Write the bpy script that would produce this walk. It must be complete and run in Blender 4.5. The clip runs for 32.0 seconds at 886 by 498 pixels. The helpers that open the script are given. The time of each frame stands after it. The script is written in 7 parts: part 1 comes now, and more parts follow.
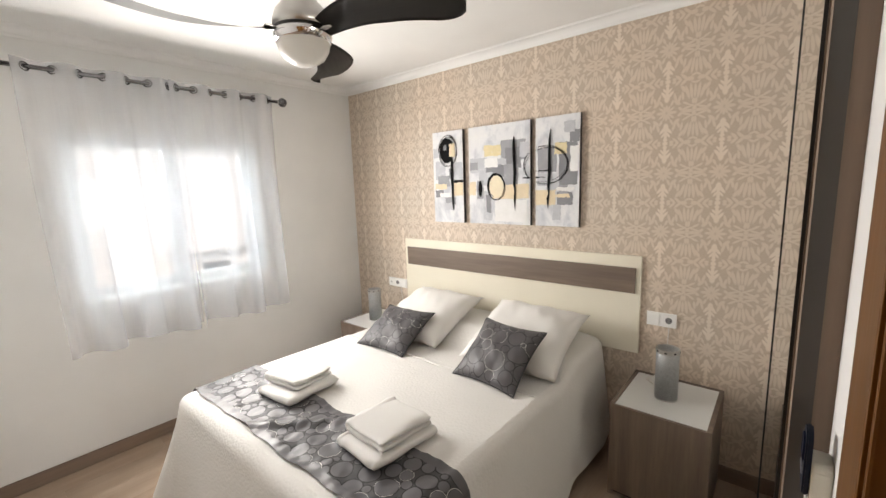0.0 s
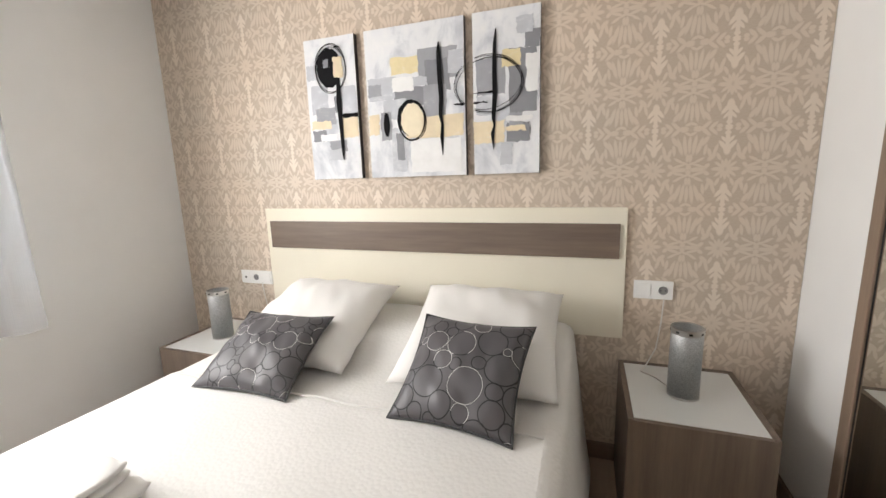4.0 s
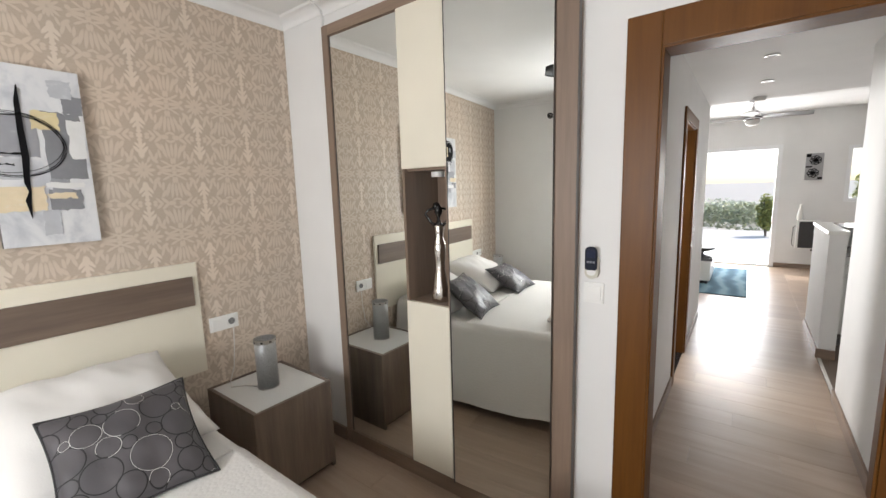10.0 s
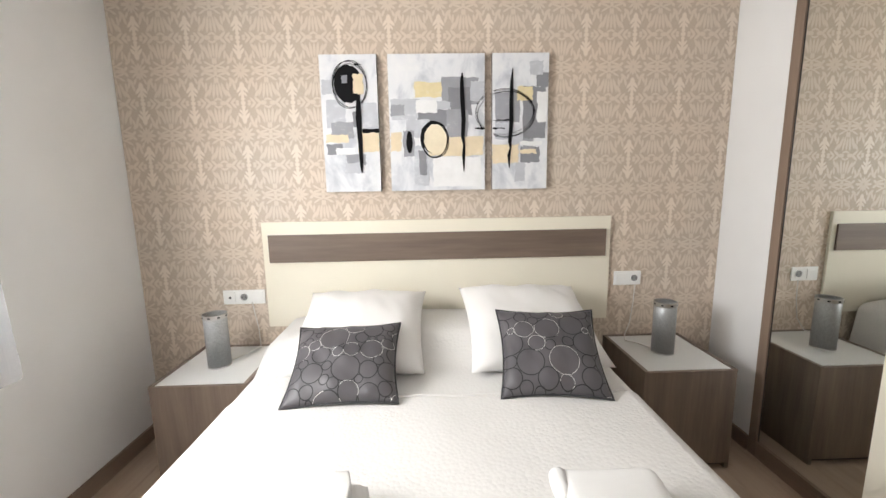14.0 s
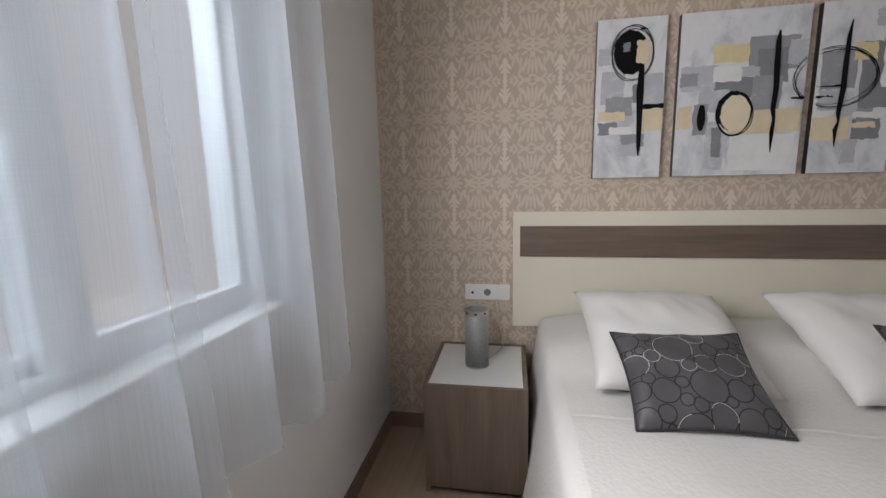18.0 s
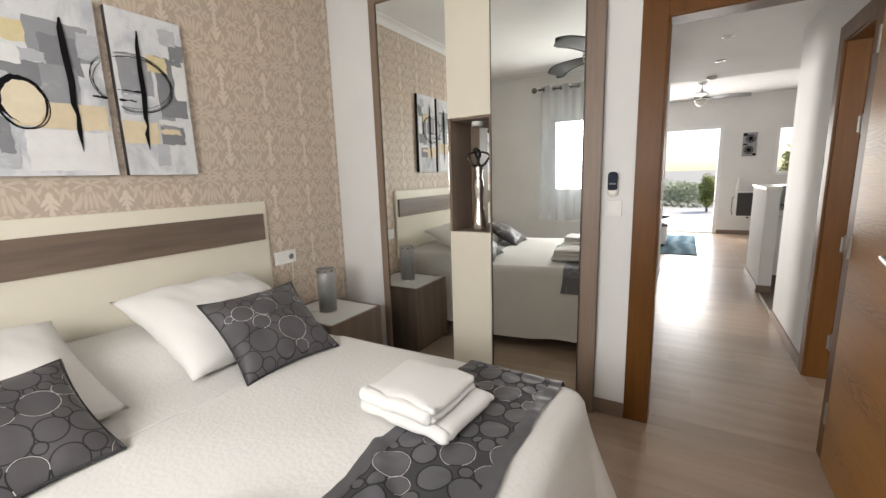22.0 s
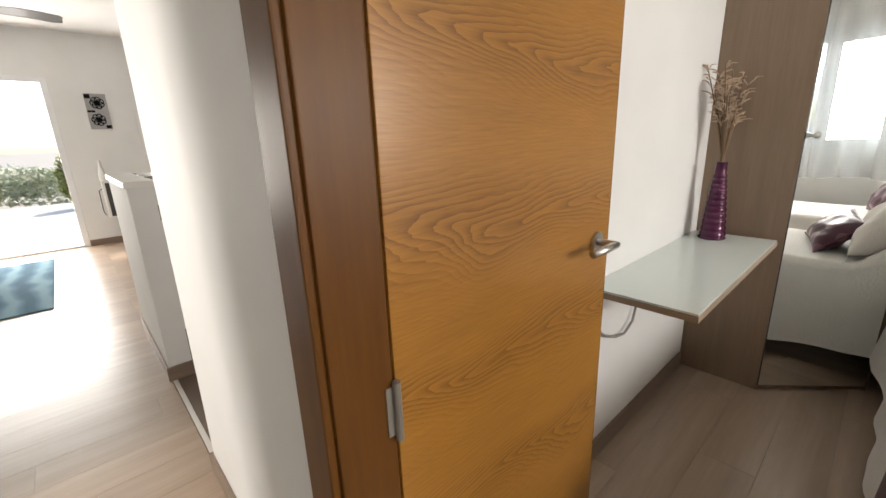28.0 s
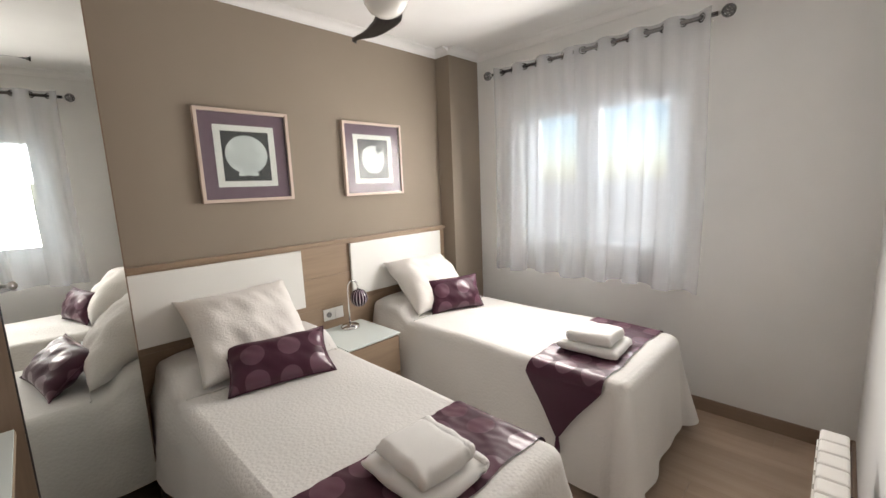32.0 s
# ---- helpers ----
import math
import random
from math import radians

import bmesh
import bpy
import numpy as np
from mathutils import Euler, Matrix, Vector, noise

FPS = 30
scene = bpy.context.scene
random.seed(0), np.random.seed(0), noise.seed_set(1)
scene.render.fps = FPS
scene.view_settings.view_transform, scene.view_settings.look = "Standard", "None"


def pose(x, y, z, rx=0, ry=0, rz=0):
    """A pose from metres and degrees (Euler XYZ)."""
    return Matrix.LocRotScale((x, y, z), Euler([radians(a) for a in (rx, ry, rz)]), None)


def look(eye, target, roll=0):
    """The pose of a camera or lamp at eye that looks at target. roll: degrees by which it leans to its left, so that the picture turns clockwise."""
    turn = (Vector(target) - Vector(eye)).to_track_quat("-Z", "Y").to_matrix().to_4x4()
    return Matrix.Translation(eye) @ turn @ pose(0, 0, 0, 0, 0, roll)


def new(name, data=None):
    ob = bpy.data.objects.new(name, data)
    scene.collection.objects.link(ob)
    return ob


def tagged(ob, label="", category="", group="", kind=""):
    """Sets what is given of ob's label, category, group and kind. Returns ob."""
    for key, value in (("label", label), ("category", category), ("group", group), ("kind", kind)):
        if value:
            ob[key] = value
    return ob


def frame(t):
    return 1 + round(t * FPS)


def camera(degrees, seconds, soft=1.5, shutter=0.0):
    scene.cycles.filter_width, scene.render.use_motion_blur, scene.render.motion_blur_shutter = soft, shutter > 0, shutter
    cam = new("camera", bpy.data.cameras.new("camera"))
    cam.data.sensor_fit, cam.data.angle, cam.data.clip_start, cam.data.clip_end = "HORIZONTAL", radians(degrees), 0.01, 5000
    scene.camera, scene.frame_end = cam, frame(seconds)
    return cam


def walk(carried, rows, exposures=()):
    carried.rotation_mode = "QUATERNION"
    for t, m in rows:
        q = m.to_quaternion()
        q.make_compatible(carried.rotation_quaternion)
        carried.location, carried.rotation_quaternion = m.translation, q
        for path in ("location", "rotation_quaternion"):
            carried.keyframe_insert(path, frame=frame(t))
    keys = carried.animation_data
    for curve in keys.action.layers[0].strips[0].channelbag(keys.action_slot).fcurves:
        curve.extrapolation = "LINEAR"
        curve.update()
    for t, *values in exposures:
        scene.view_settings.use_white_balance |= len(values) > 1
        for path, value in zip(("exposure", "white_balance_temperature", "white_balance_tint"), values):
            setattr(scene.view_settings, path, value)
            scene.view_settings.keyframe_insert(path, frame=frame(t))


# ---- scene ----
cam = camera(94.8, 32.0, soft=1.5, shutter=0.0)
PATH = [
    (0, (0.393, 0.543, 1.674), (-0.879, 2.056, 1.369), -1.9),
    (0.5, (0.358, 0.577, 1.617), (-0.939, 2.068, 1.311), -1.8),
    (1, (0.324, 0.633, 1.57), (-0.994, 2.103, 1.249), -2.0),
    (1.5, (0.259, 0.711, 1.51), (-1.062, 2.177, 1.185), -2.0),
    (2, (0.189, 0.828, 1.466), (-1.129, 2.295, 1.135), -2.0),
    (2.5, (0.092, 0.916, 1.433), (-1.181, 2.42, 1.093), -2.0),
    (4.5, (-0.595, 1.190, 1.362), (-0.876, 3.141, 1.024), -1.6),
    (5, (-0.774, 1.169, 1.33), (-0.636, 3.141, 1.023), -1.5),
    (5.5, (-0.862, 1.127, 1.335), (-0.392, 3.044, 1.015), -1.7),
    (6, (-0.953, 1.115, 1.31), (-0.191, 2.937, 0.993), -1.6),
    (6.5, (-1.002, 1.096, 1.309), (-0.039, 2.821, 0.997), -1.6),
    (7, (-1.034, 1.026, 1.304), (0.121, 2.633, 1.016), -1.7),
    (7.5, (-1.042, 0.931, 1.331), (0.254, 2.427, 1.04), -1.8),
    (8, (-1.054, 0.878, 1.344), (0.375, 2.248, 1.055), -1.8),
    (8.5, (-1.07, 0.842, 1.366), (0.46, 2.1, 1.086), -1.7),
    (9, (-1.094, 0.816, 1.42), (0.486, 2.008, 1.131), -1.7),
    (9.5, (-1.104, 0.791, 1.494), (0.489, 1.965, 1.209), -1.7),
    (10, (-1.137, 0.774, 1.567), (0.449, 1.959, 1.281), -1.6),
    (10.5, (-1.178, 0.768, 1.568), (0.376, 1.995, 1.288), -1.5),
    (11, (-1.161, 0.773, 1.567), (0.305, 2.101, 1.268), -1.6),
    (11.5, (-1.157, 0.774, 1.529), (0.196, 2.216, 1.23), -1.5),
    (12, (-1.135, 0.773, 1.494), (0.053, 2.353, 1.193), -1.5),
    (12.5, (-1.136, 0.795, 1.466), (-0.142, 2.504, 1.165), -1.3),
    (13, (-1.135, 0.815, 1.447), (-0.41, 2.654, 1.142), -1.3),
    (13.5, (-1.156, 0.82, 1.433), (-0.752, 2.754, 1.124), -1.1),
    (14, (-1.234, 0.817, 1.425), (-1.181, 2.791, 1.107), -1.0),
    (14.5, (-1.317, 0.813, 1.38), (-1.627, 2.766, 1.084), -0.9),
    (15, (-1.491, 0.803, 1.337), (-2.05, 2.705, 1.068), -0.4),
    (15.5, (-1.614, 0.766, 1.387), (-2.384, 2.584, 1.068), -0.8),
    (17.6, (-2.172, 0.955, 1.329), (-2.826, 2.826, 1.064), -0.7),
    (18, (-2.181, 0.992, 1.373), (-2.512, 2.939, 1.061), -1.2),
    (18.5, (-2.112, 0.995, 1.345), (-1.97, 2.967, 1.042), -1.6),
    (19, (-2.041, 0.989, 1.335), (-1.465, 2.875, 1.001), -1.8),
    (19.5, (-1.983, 0.995, 1.34), (-1.063, 2.732, 0.973), -1.7),
    (20, (-1.92, 0.973, 1.345), (-0.766, 2.56, 0.958), -1.6),
    (20.5, (-1.945, 1.025, 1.331), (-0.56, 2.416, 0.945), -1.8),
    (21, (-1.863, 0.979, 1.342), (-0.368, 2.25, 0.955), -1.8),
    (21.5, (-1.833, 0.955, 1.341), (-0.226, 2.09, 0.978), -1.8),
    (22, (-1.787, 0.925, 1.335), (-0.094, 1.932, 0.989), -1.8),
    (22.5, (-1.693, 0.888, 1.346), (0.072, 1.761, 0.996), -1.9),
    (23, (-1.537, 0.84, 1.337), (0.286, 1.586, 0.99), -1.9),
    (23.5, (-1.384, 0.822, 1.341), (0.49, 1.42, 0.98), -1.7),
    (24, (-1.182, 0.841, 1.352), (0.74, 1.248, 0.979), -1.4),
    (24.5, (-0.906, 0.865, 1.341), (1.051, 1.047, 0.969), -1.6),
    (26.5, (0.379, 0.743, 1.294), (2.288, 0.31, 0.885), -1.0),
    (27, (0.665, 0.635, 1.301), (2.516, 0.026, 0.851), -1.8),
    (27.5, (0.851, 0.538, 1.299), (2.562, -0.369, 0.798), -1.9),
    (28, (1.0, 0.409, 1.293), (2.429, -0.886, 0.764), -2.1),
    (29, (1.122, 0.164, 1.268), (1.696, -1.696, 0.809), -1.1),
    (29.5, (1.13, 0.04, 1.275), (1.276, -1.91, 0.855), -1.6),
    (30, (1.109, -0.008, 1.32), (0.827, -1.944, 0.903), -1.9),
    (30.5, (1.12, -0.072, 1.348), (0.395, -1.898, 0.975), -1.7),
    (31, (1.153, -0.099, 1.395), (0.074, -1.752, 1.075), -2.0),
    (31.5, (1.163, -0.076, 1.459), (-0.126, -1.574, 1.15), -2.1),
    (32, (1.179, -0.055, 1.505), (-0.228, -1.444, 1.201), -2.4),
]
walk(cam, [(t, look(eye, target, roll)) for t, eye, target, roll in PATH],
     exposures=[(0.0, 1.28, 6900, 12), (1.0, 1.12, 6900, 12), (2.0, 1.08, 6700, 12), (5.0, 1.38, 6600, 11), (7.0, 1.4, 6300, 10), (9.0, 1.2, 6500, 11), (12.0, 1.25, 6250, 11),
                (13.0, 1.4, 6200, 11), (14.0, 1.35, 6500, 11), (15.0, 0.75, 7000, 11), (15.5, 0.35, 6600, 11), (17.6, -0.15, 6300, 14), (18.3, 0.38, 6500, 13),
                (19.0, 1.01, 7200, 12), (19.5, 1.1, 6800, 11), (21.0, 0.78, 6800, 11), (22.0, 1.0, 6700, 11), (24.0, 1.4, 6200, 10), (27.0, 1.55, 6000, 9),
                (28.0, 1.3, 7000, 11), (28.6, 1.55, 6300, 11), (29.2, 1.45, 5400, 10), (30.5, 1.15, 6500, 13), (31.0, 1.05, 7000, 13), (32.0, 0.95, 6900, 13)])

# ---- world, sun and daylight at the openings ----
world = bpy.data.worlds.new("sky")
scene.world = world
world.use_nodes = True
wn = world.node_tree
sky = wn.nodes.new("ShaderNodeTexSky")
sky.sky_type, sky.sun_disc = "NISHITA", False
SUN_EL, SUN_AZ = radians(50), radians(128)
sky.sun_elevation, sky.sun_rotation = SUN_EL, SUN_AZ
wn.links.new(sky.outputs["Color"], wn.nodes["Background"].inputs["Color"])
wn.nodes["Background"].inputs["Strength"].default_value = 0.12

sun_data = bpy.data.lights.new("sun", "SUN")
sun_data.energy, sun_data.angle, sun_data.color = 1.7, radians(0.5), (1.0, 0.95, 0.88)
sun = new("sun", sun_data)
sun.matrix_world = look((math.sin(SUN_AZ) * math.cos(SUN_EL) * 30, math.cos(SUN_AZ) * math.cos(SUN_EL) * 30, math.sin(SUN_EL) * 30), (0, 0, 0))


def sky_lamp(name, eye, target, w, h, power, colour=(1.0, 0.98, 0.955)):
    """Area lamp added at an opening in place of sky light."""
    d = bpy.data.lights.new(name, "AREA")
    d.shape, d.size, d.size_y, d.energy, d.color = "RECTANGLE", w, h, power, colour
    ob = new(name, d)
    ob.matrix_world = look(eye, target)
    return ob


# lamps added in place of window light: one for each pane of the two bedroom windows, just inside the curtain, and one
# outside behind the cloth
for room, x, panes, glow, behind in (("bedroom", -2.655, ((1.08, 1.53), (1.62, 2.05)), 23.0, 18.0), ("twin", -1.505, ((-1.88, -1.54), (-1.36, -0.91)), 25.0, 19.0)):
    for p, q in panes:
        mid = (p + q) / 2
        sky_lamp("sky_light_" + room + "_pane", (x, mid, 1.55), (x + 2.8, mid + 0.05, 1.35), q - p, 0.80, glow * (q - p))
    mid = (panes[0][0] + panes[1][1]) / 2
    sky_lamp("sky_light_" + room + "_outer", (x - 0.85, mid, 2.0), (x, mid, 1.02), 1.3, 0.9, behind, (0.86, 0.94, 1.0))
sky_lamp("sky_light_patio_door", (8.75, 1.3, 1.2), (4, 0.8, 0.9), 2.1, 2.1, 70)
sky_lamp("sky_light_living_window", (8.72, -0.985, 1.65), (5.5, -0.6, 1.1), 0.9, 0.9, 12)
# fill lamp added for bathroom and corridor, no known source there
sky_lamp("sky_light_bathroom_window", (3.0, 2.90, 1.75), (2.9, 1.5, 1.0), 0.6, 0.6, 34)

# ---- materials ----
def mat(name, colour=(0.8, 0.8, 0.8), rough=0.5, metal=0.0, spec=0.5):
    m = bpy.data.materials.new(name)
    m.use_nodes = True
    b = m.node_tree.nodes["Principled BSDF"]
    b.inputs["Base Color"].default_value = (*colour, 1)
    b.inputs["Roughness"].default_value = rough
    b.inputs["Metallic"].default_value = metal
    b.inputs["Specular IOR Level"].default_value = spec
    return m


class Nodes:
    """Short hand for building a node tree."""

    def __init__(self, m):
        self.m, self.t = m, m.node_tree
        self.b = self.t.nodes["Principled BSDF"]

    def add(self, kind, **values):
        n = self.t.nodes.new(kind)
        for k, v in values.items():
            setattr(n, k, v)
        return n

    def link(self, a, b):
        self.t.links.new(a, b)

    def coords(self, which="Object"):
        return self.add("ShaderNodeTexCoord").outputs[which]

    def mapped(self, scale=(1, 1, 1), which="Object", rot=(0, 0, 0), loc=(0, 0, 0)):
        n = self.add("ShaderNodeMapping")
        self.link(self.coords(which), n.inputs["Vector"])
        n.inputs["Scale"].default_value, n.inputs["Rotation"].default_value, n.inputs["Location"].default_value = scale, rot, loc
        return n.outputs["Vector"]

    def noise(self, vec, scale, detail=4.0, rough=0.55, dist=0.0):
        n = self.add("ShaderNodeTexNoise")
        self.link(vec, n.inputs["Vector"])
        n.inputs["Scale"].default_value, n.inputs["Detail"].default_value = scale, detail
        n.inputs["Roughness"].default_value, n.inputs["Distortion"].default_value = rough, dist
        return n.outputs["Fac"]

    def math(self, op, a, b=0.0, c=0.0, clamp=False):
        n = self.add("ShaderNodeMath", operation=op, use_clamp=clamp)
        for i, v in enumerate((a, b, c)):
            if isinstance(v, (int, float)):
                n.inputs[i].default_value = v
            else:
                self.link(v, n.inputs[i])
        return n.outputs[0]

    def ramp(self, fac, *stops):
        n = self.add("ShaderNodeValToRGB")
        self.link(fac, n.inputs["Fac"])
        e = n.color_ramp.elements
        while len(e) < len(stops):
            e.new(0.5)
        for el, (p, c) in zip(e, stops):
            el.position, el.color = p, (*c, 1)
        return n.outputs["Color"]

    def mix(self, fac, a, b, blend="MIX"):
        n = self.add("ShaderNodeMix", data_type="RGBA", blend_type=blend)
        for i, v in ((0, fac), (6, a), (7, b)):
            if isinstance(v, (int, float)):
                n.inputs[i].default_value = v
            elif isinstance(v, tuple):
                n.inputs[i].default_value = (*v, 1)
            else:
                self.link(v, n.inputs[i])
        return n.outputs[2]

    def bump(self, height, strength=0.2, dist=0.01):
        n = self.add("ShaderNodeBump")
        self.link(height, n.inputs["Height"])
        n.inputs["Strength"].default_value, n.inputs["Distance"].default_value = strength, dist
        self.link(n.outputs["Normal"], self.b.inputs["Normal"])

    def colour(self, c):
        self.link(c, self.b.inputs["Base Color"])

    def rough(self, r):
        self.link(r, self.b.inputs["Roughness"])


def plaster(name, colour, grain=0.12, rough=0.75):
    m = mat(name, colour, rough, spec=0.3)
    n = Nodes(m)
    v = n.mapped()
    big, fine = n.noise(v, 1.7, 3), n.noise(v, 160, 3)
    dark = tuple(c * 0.93 for c in colour)
    n.colour(n.ramp(big, (0.3, dark), (0.7, colour)))
    n.bump(fine, grain, 0.002)
    return m


def wood(name, light, dark, axis="z", rough=0.45, scale=1.0, streak=14.0, varied=True):
    """Straight-grained laminate or veneer with its grain along axis."""
    m = mat(name, light, rough)
    n = Nodes(m)
    s = {"x": (0.9, streak, streak), "y": (streak, 0.9, streak), "z": (streak, streak, 0.9)}[axis]
    v = n.mapped(tuple(a * scale for a in s))
    if varied:
        oi = n.add("ShaderNodeObjectInfo")
        add = n.add("ShaderNodeVectorMath", operation="ADD")
        cx = n.add("ShaderNodeCombineXYZ")
        n.link(n.math("MULTIPLY", oi.outputs["Random"], 37.0), cx.inputs[0])
        n.link(n.math("MULTIPLY", oi.outputs["Random"], 19.0), cx.inputs[2])
        n.link(v, add.inputs[0])
        n.link(cx.outputs[0], add.inputs[1])
        v = add.outputs[0]
    a, b = n.noise(v, 1.0, 6, 0.6, 0.4), n.noise(v, 6.0, 4, 0.6)
    f = n.math("ADD", n.math("MULTIPLY", a, 0.7), n.math("MULTIPLY", b, 0.3))
    c = n.ramp(f, (0.3, dark), (0.5, tuple((p + q) / 2 for p, q in zip(light, dark))), (0.7, light))
    if varied:
        c = n.mix(1.0, c, n.ramp(oi.outputs["Random"], (0.0, (0.86, 0.85, 0.84)), (1.0, (1.05, 1.04, 1.03))), "MULTIPLY")
    n.colour(c)
    n.rough(n.math("ADD", n.math("MULTIPLY", b, 0.15), rough - 0.07))
    n.bump(b, 0.08, 0.002)
    return m


WHITE = plaster("white_plaster", (0.80, 0.80, 0.79))
CEIL = plaster("ceiling_paint", (0.83, 0.83, 0.82), 0.05)
TAUPE = plaster("taupe_paint", (0.30, 0.25, 0.20))
FLOOR = wood("oak_laminate", (0.43, 0.33, 0.25), (0.315, 0.232, 0.17), "y", 0.35)
FLOOR.node_tree.nodes["Principled BSDF"].inputs["Coat Weight"].default_value = 0.25
FLOOR.node_tree.nodes["Principled BSDF"].inputs["Coat Roughness"].default_value = 0.22
SUBFLOOR = mat("subfloor", (0.14, 0.10, 0.07), 0.8)
WALNUT = wood("grey_walnut_laminate", (0.235, 0.18, 0.14), (0.115, 0.085, 0.066), "z", 0.42)
WALNUT_X = wood("grey_walnut_laminate_lengthwise", (0.22, 0.165, 0.13), (0.115, 0.085, 0.066), "x", 0.42)
FRAMEWOOD = wood("brown_elm_laminate", (0.30, 0.22, 0.165), (0.19, 0.135, 0.10), "z", 0.45)
FRAMEWOOD_Y = wood("brown_elm_laminate_crosswise", (0.30, 0.22, 0.165), (0.19, 0.135, 0.10), "y", 0.45)
JAMBWOOD = wood("varnished_oak_jamb", (0.185, 0.075, 0.014), (0.110, 0.042, 0.008), "z", 0.40)
JAMBWOOD.node_tree.nodes["Principled BSDF"].inputs["Specular IOR Level"].default_value = 0.25
BASEWOOD_X = wood("skirting_wood_x", (0.30, 0.22, 0.165), (0.20, 0.145, 0.11), "x", 0.4)
BASEWOOD_Y = wood("skirting_wood_y", (0.30, 0.22, 0.165), (0.20, 0.145, 0.11), "y", 0.4)
CREAM = plaster("cream_laminate", (0.80, 0.755, 0.635), 0.02, 0.35)
OFFWHITE = mat("white_laminate", (0.80, 0.80, 0.77), 0.3)
MIRROR = mat("mirror_glass", (0.87, 0.89, 0.87), 0.0, 1.0)
PLASTIC = mat("white_plastic", (0.82, 0.82, 0.80), 0.35)
CHROME = mat("chrome", (0.75, 0.75, 0.76), 0.12, 1.0)
STEEL = mat("brushed_steel", (0.58, 0.57, 0.55), 0.3, 1.0)
BLACK = mat("black_gloss", (0.015, 0.014, 0.014), 0.3)
PVC = mat("white_pvc", (0.82, 0.83, 0.84), 0.3)

# ---- patterned and soft materials ----
def ellipse_mask(n, u, v, cx, cy, a, b, turn=0.0, soft=0.25):
    """1 inside an ellipse of the (u, v) plane, with a soft edge."""
    c, s = math.cos(radians(turn)), math.sin(radians(turn))
    du, dv = n.math("SUBTRACT", u, cx), n.math("SUBTRACT", v, cy)
    p = n.math("ADD", n.math("MULTIPLY", du, c / a), n.math("MULTIPLY", dv, s / a))
    q = n.math("ADD", n.math("MULTIPLY", du, -s / b), n.math("MULTIPLY", dv, c / b))
    r = n.math("ADD", n.math("MULTIPLY", p, p), n.math("MULTIPLY", q, q))
    return n.math("DIVIDE", n.math("SUBTRACT", 1.0 + soft, r), 2 * soft, clamp=True)


def wallpaper():
    m = mat("beige_damask_wallpaper", (0.5, 0.4, 0.32), 0.55, spec=0.35)
    n = Nodes(m)
    sep = n.add("ShaderNodeSeparateXYZ")
    n.link(n.mapped(), sep.inputs[0])
    jit = n.math("MULTIPLY", n.math("SUBTRACT", n.noise(n.mapped(), 30, 2), 0.5), 0.02)
    u = n.math("ABSOLUTE", n.math("PINGPONG", n.math("ADD", n.math("DIVIDE", n.math("SUBTRACT", sep.outputs[0], PAPER_X), PAPER_U), jit), 0.5))
    v = n.math("ABSOLUTE", n.math("PINGPONG", n.math("ADD", n.math("DIVIDE", n.math("SUBTRACT", sep.outputs[2], PAPER_Z), PAPER_V), jit), 0.5))
    bright = [(0, 0.13, 0.020, 0.11, 0), (0, 0.255, 0.034, 0.062, 0), (0.048, 0.222, 0.062, 0.023, -43), (0.036, 0.150, 0.045, 0.017, -43),
              (0, 0.062, 0.028, 0.022, 0), (0, 0.012, 0.034, 0.016, 0)]
    faint = [(0.20, 0.032, 0.060, 0.019, -38), (0.30, 0.036, 0.072, 0.020, -36), (0.12, 0.020, 0.030, 0.020, 0), (0.405, 0.010, 0.050, 0.020, 0), (0.47, 0.060, 0.045, 0.014, 20),
             (0.5, 0.195, 0.020, 0.085, 0), (0.435, 0.200, 0.023, 0.098, -9), (0.365, 0.210, 0.024, 0.088, -22), (0.295, 0.150, 0.024, 0.062, -42), (0.285, 0.255, 0.020, 0.055, -10),
             (0.19, 0.345, 0.058, 0.026, 38), (0.150, 0.265, 0.020, 0.060, -22), (0.225, 0.300, 0.020, 0.055, 22), (0.10, 0.345, 0.018, 0.045, 30),
             (0, 0.430, 0.021, 0.045, 0), (0.075, 0.455, 0.064, 0.016, -32), (0.095, 0.493, 0.072, 0.015, 0), (0.036, 0.437, 0.016, 0.045, 28),
             (0.37, 0.490, 0.095, 0.013, 0), (0.36, 0.452, 0.085, 0.014, -14), (0.5, 0.470, 0.030, 0.026, 0), (0.46, 0.425, 0.055, 0.013, 18), (0.25, 0.455, 0.035, 0.020, 30), (0.36, 0.385, 0.060, 0.014, 25), (0.48, 0.355, 0.022, 0.040, 0)]
    hi = lo = None
    for e in bright:
        cx, cy, ra, rb, turn = e
        k = ellipse_mask(n, u, v, cx, cy, ra * 1.45, rb * 1.2, turn, 0.35)
        hi = k if hi is None else n.math("MAXIMUM", hi, k)
    for cx, cy, ra, rb, turn in faint:
        k = ellipse_mask(n, u, v, cx, cy, ra * 1.22, rb * 1.22, turn, 0.45)
        lo = k if lo is None else n.math("MAXIMUM", lo, k)
    fibre = n.noise(n.mapped((60, 60, 400)), 1.0, 3)
    ground = n.ramp(fibre, (0.3, (0.485, 0.402, 0.322)), (0.7, (0.535, 0.448, 0.362)))
    c = n.mix(n.math("MULTIPLY", lo, 0.85), ground, (0.655, 0.562, 0.466))
    c = n.mix(n.math("MULTIPLY", hi, 0.95), c, (0.71, 0.62, 0.522))
    patch = n.noise(n.mapped(), 2.2, 3)
    c = n.mix(1.0, c, n.ramp(patch, (0.3, (0.94, 0.95, 0.96)), (0.7, (1.03, 1.0, 0.98))), "MULTIPLY")
    n.colour(c)
    n.rough(n.math("SUBTRACT", 0.6, n.math("MULTIPLY", n.math("MAXIMUM", hi, lo), 0.2)))
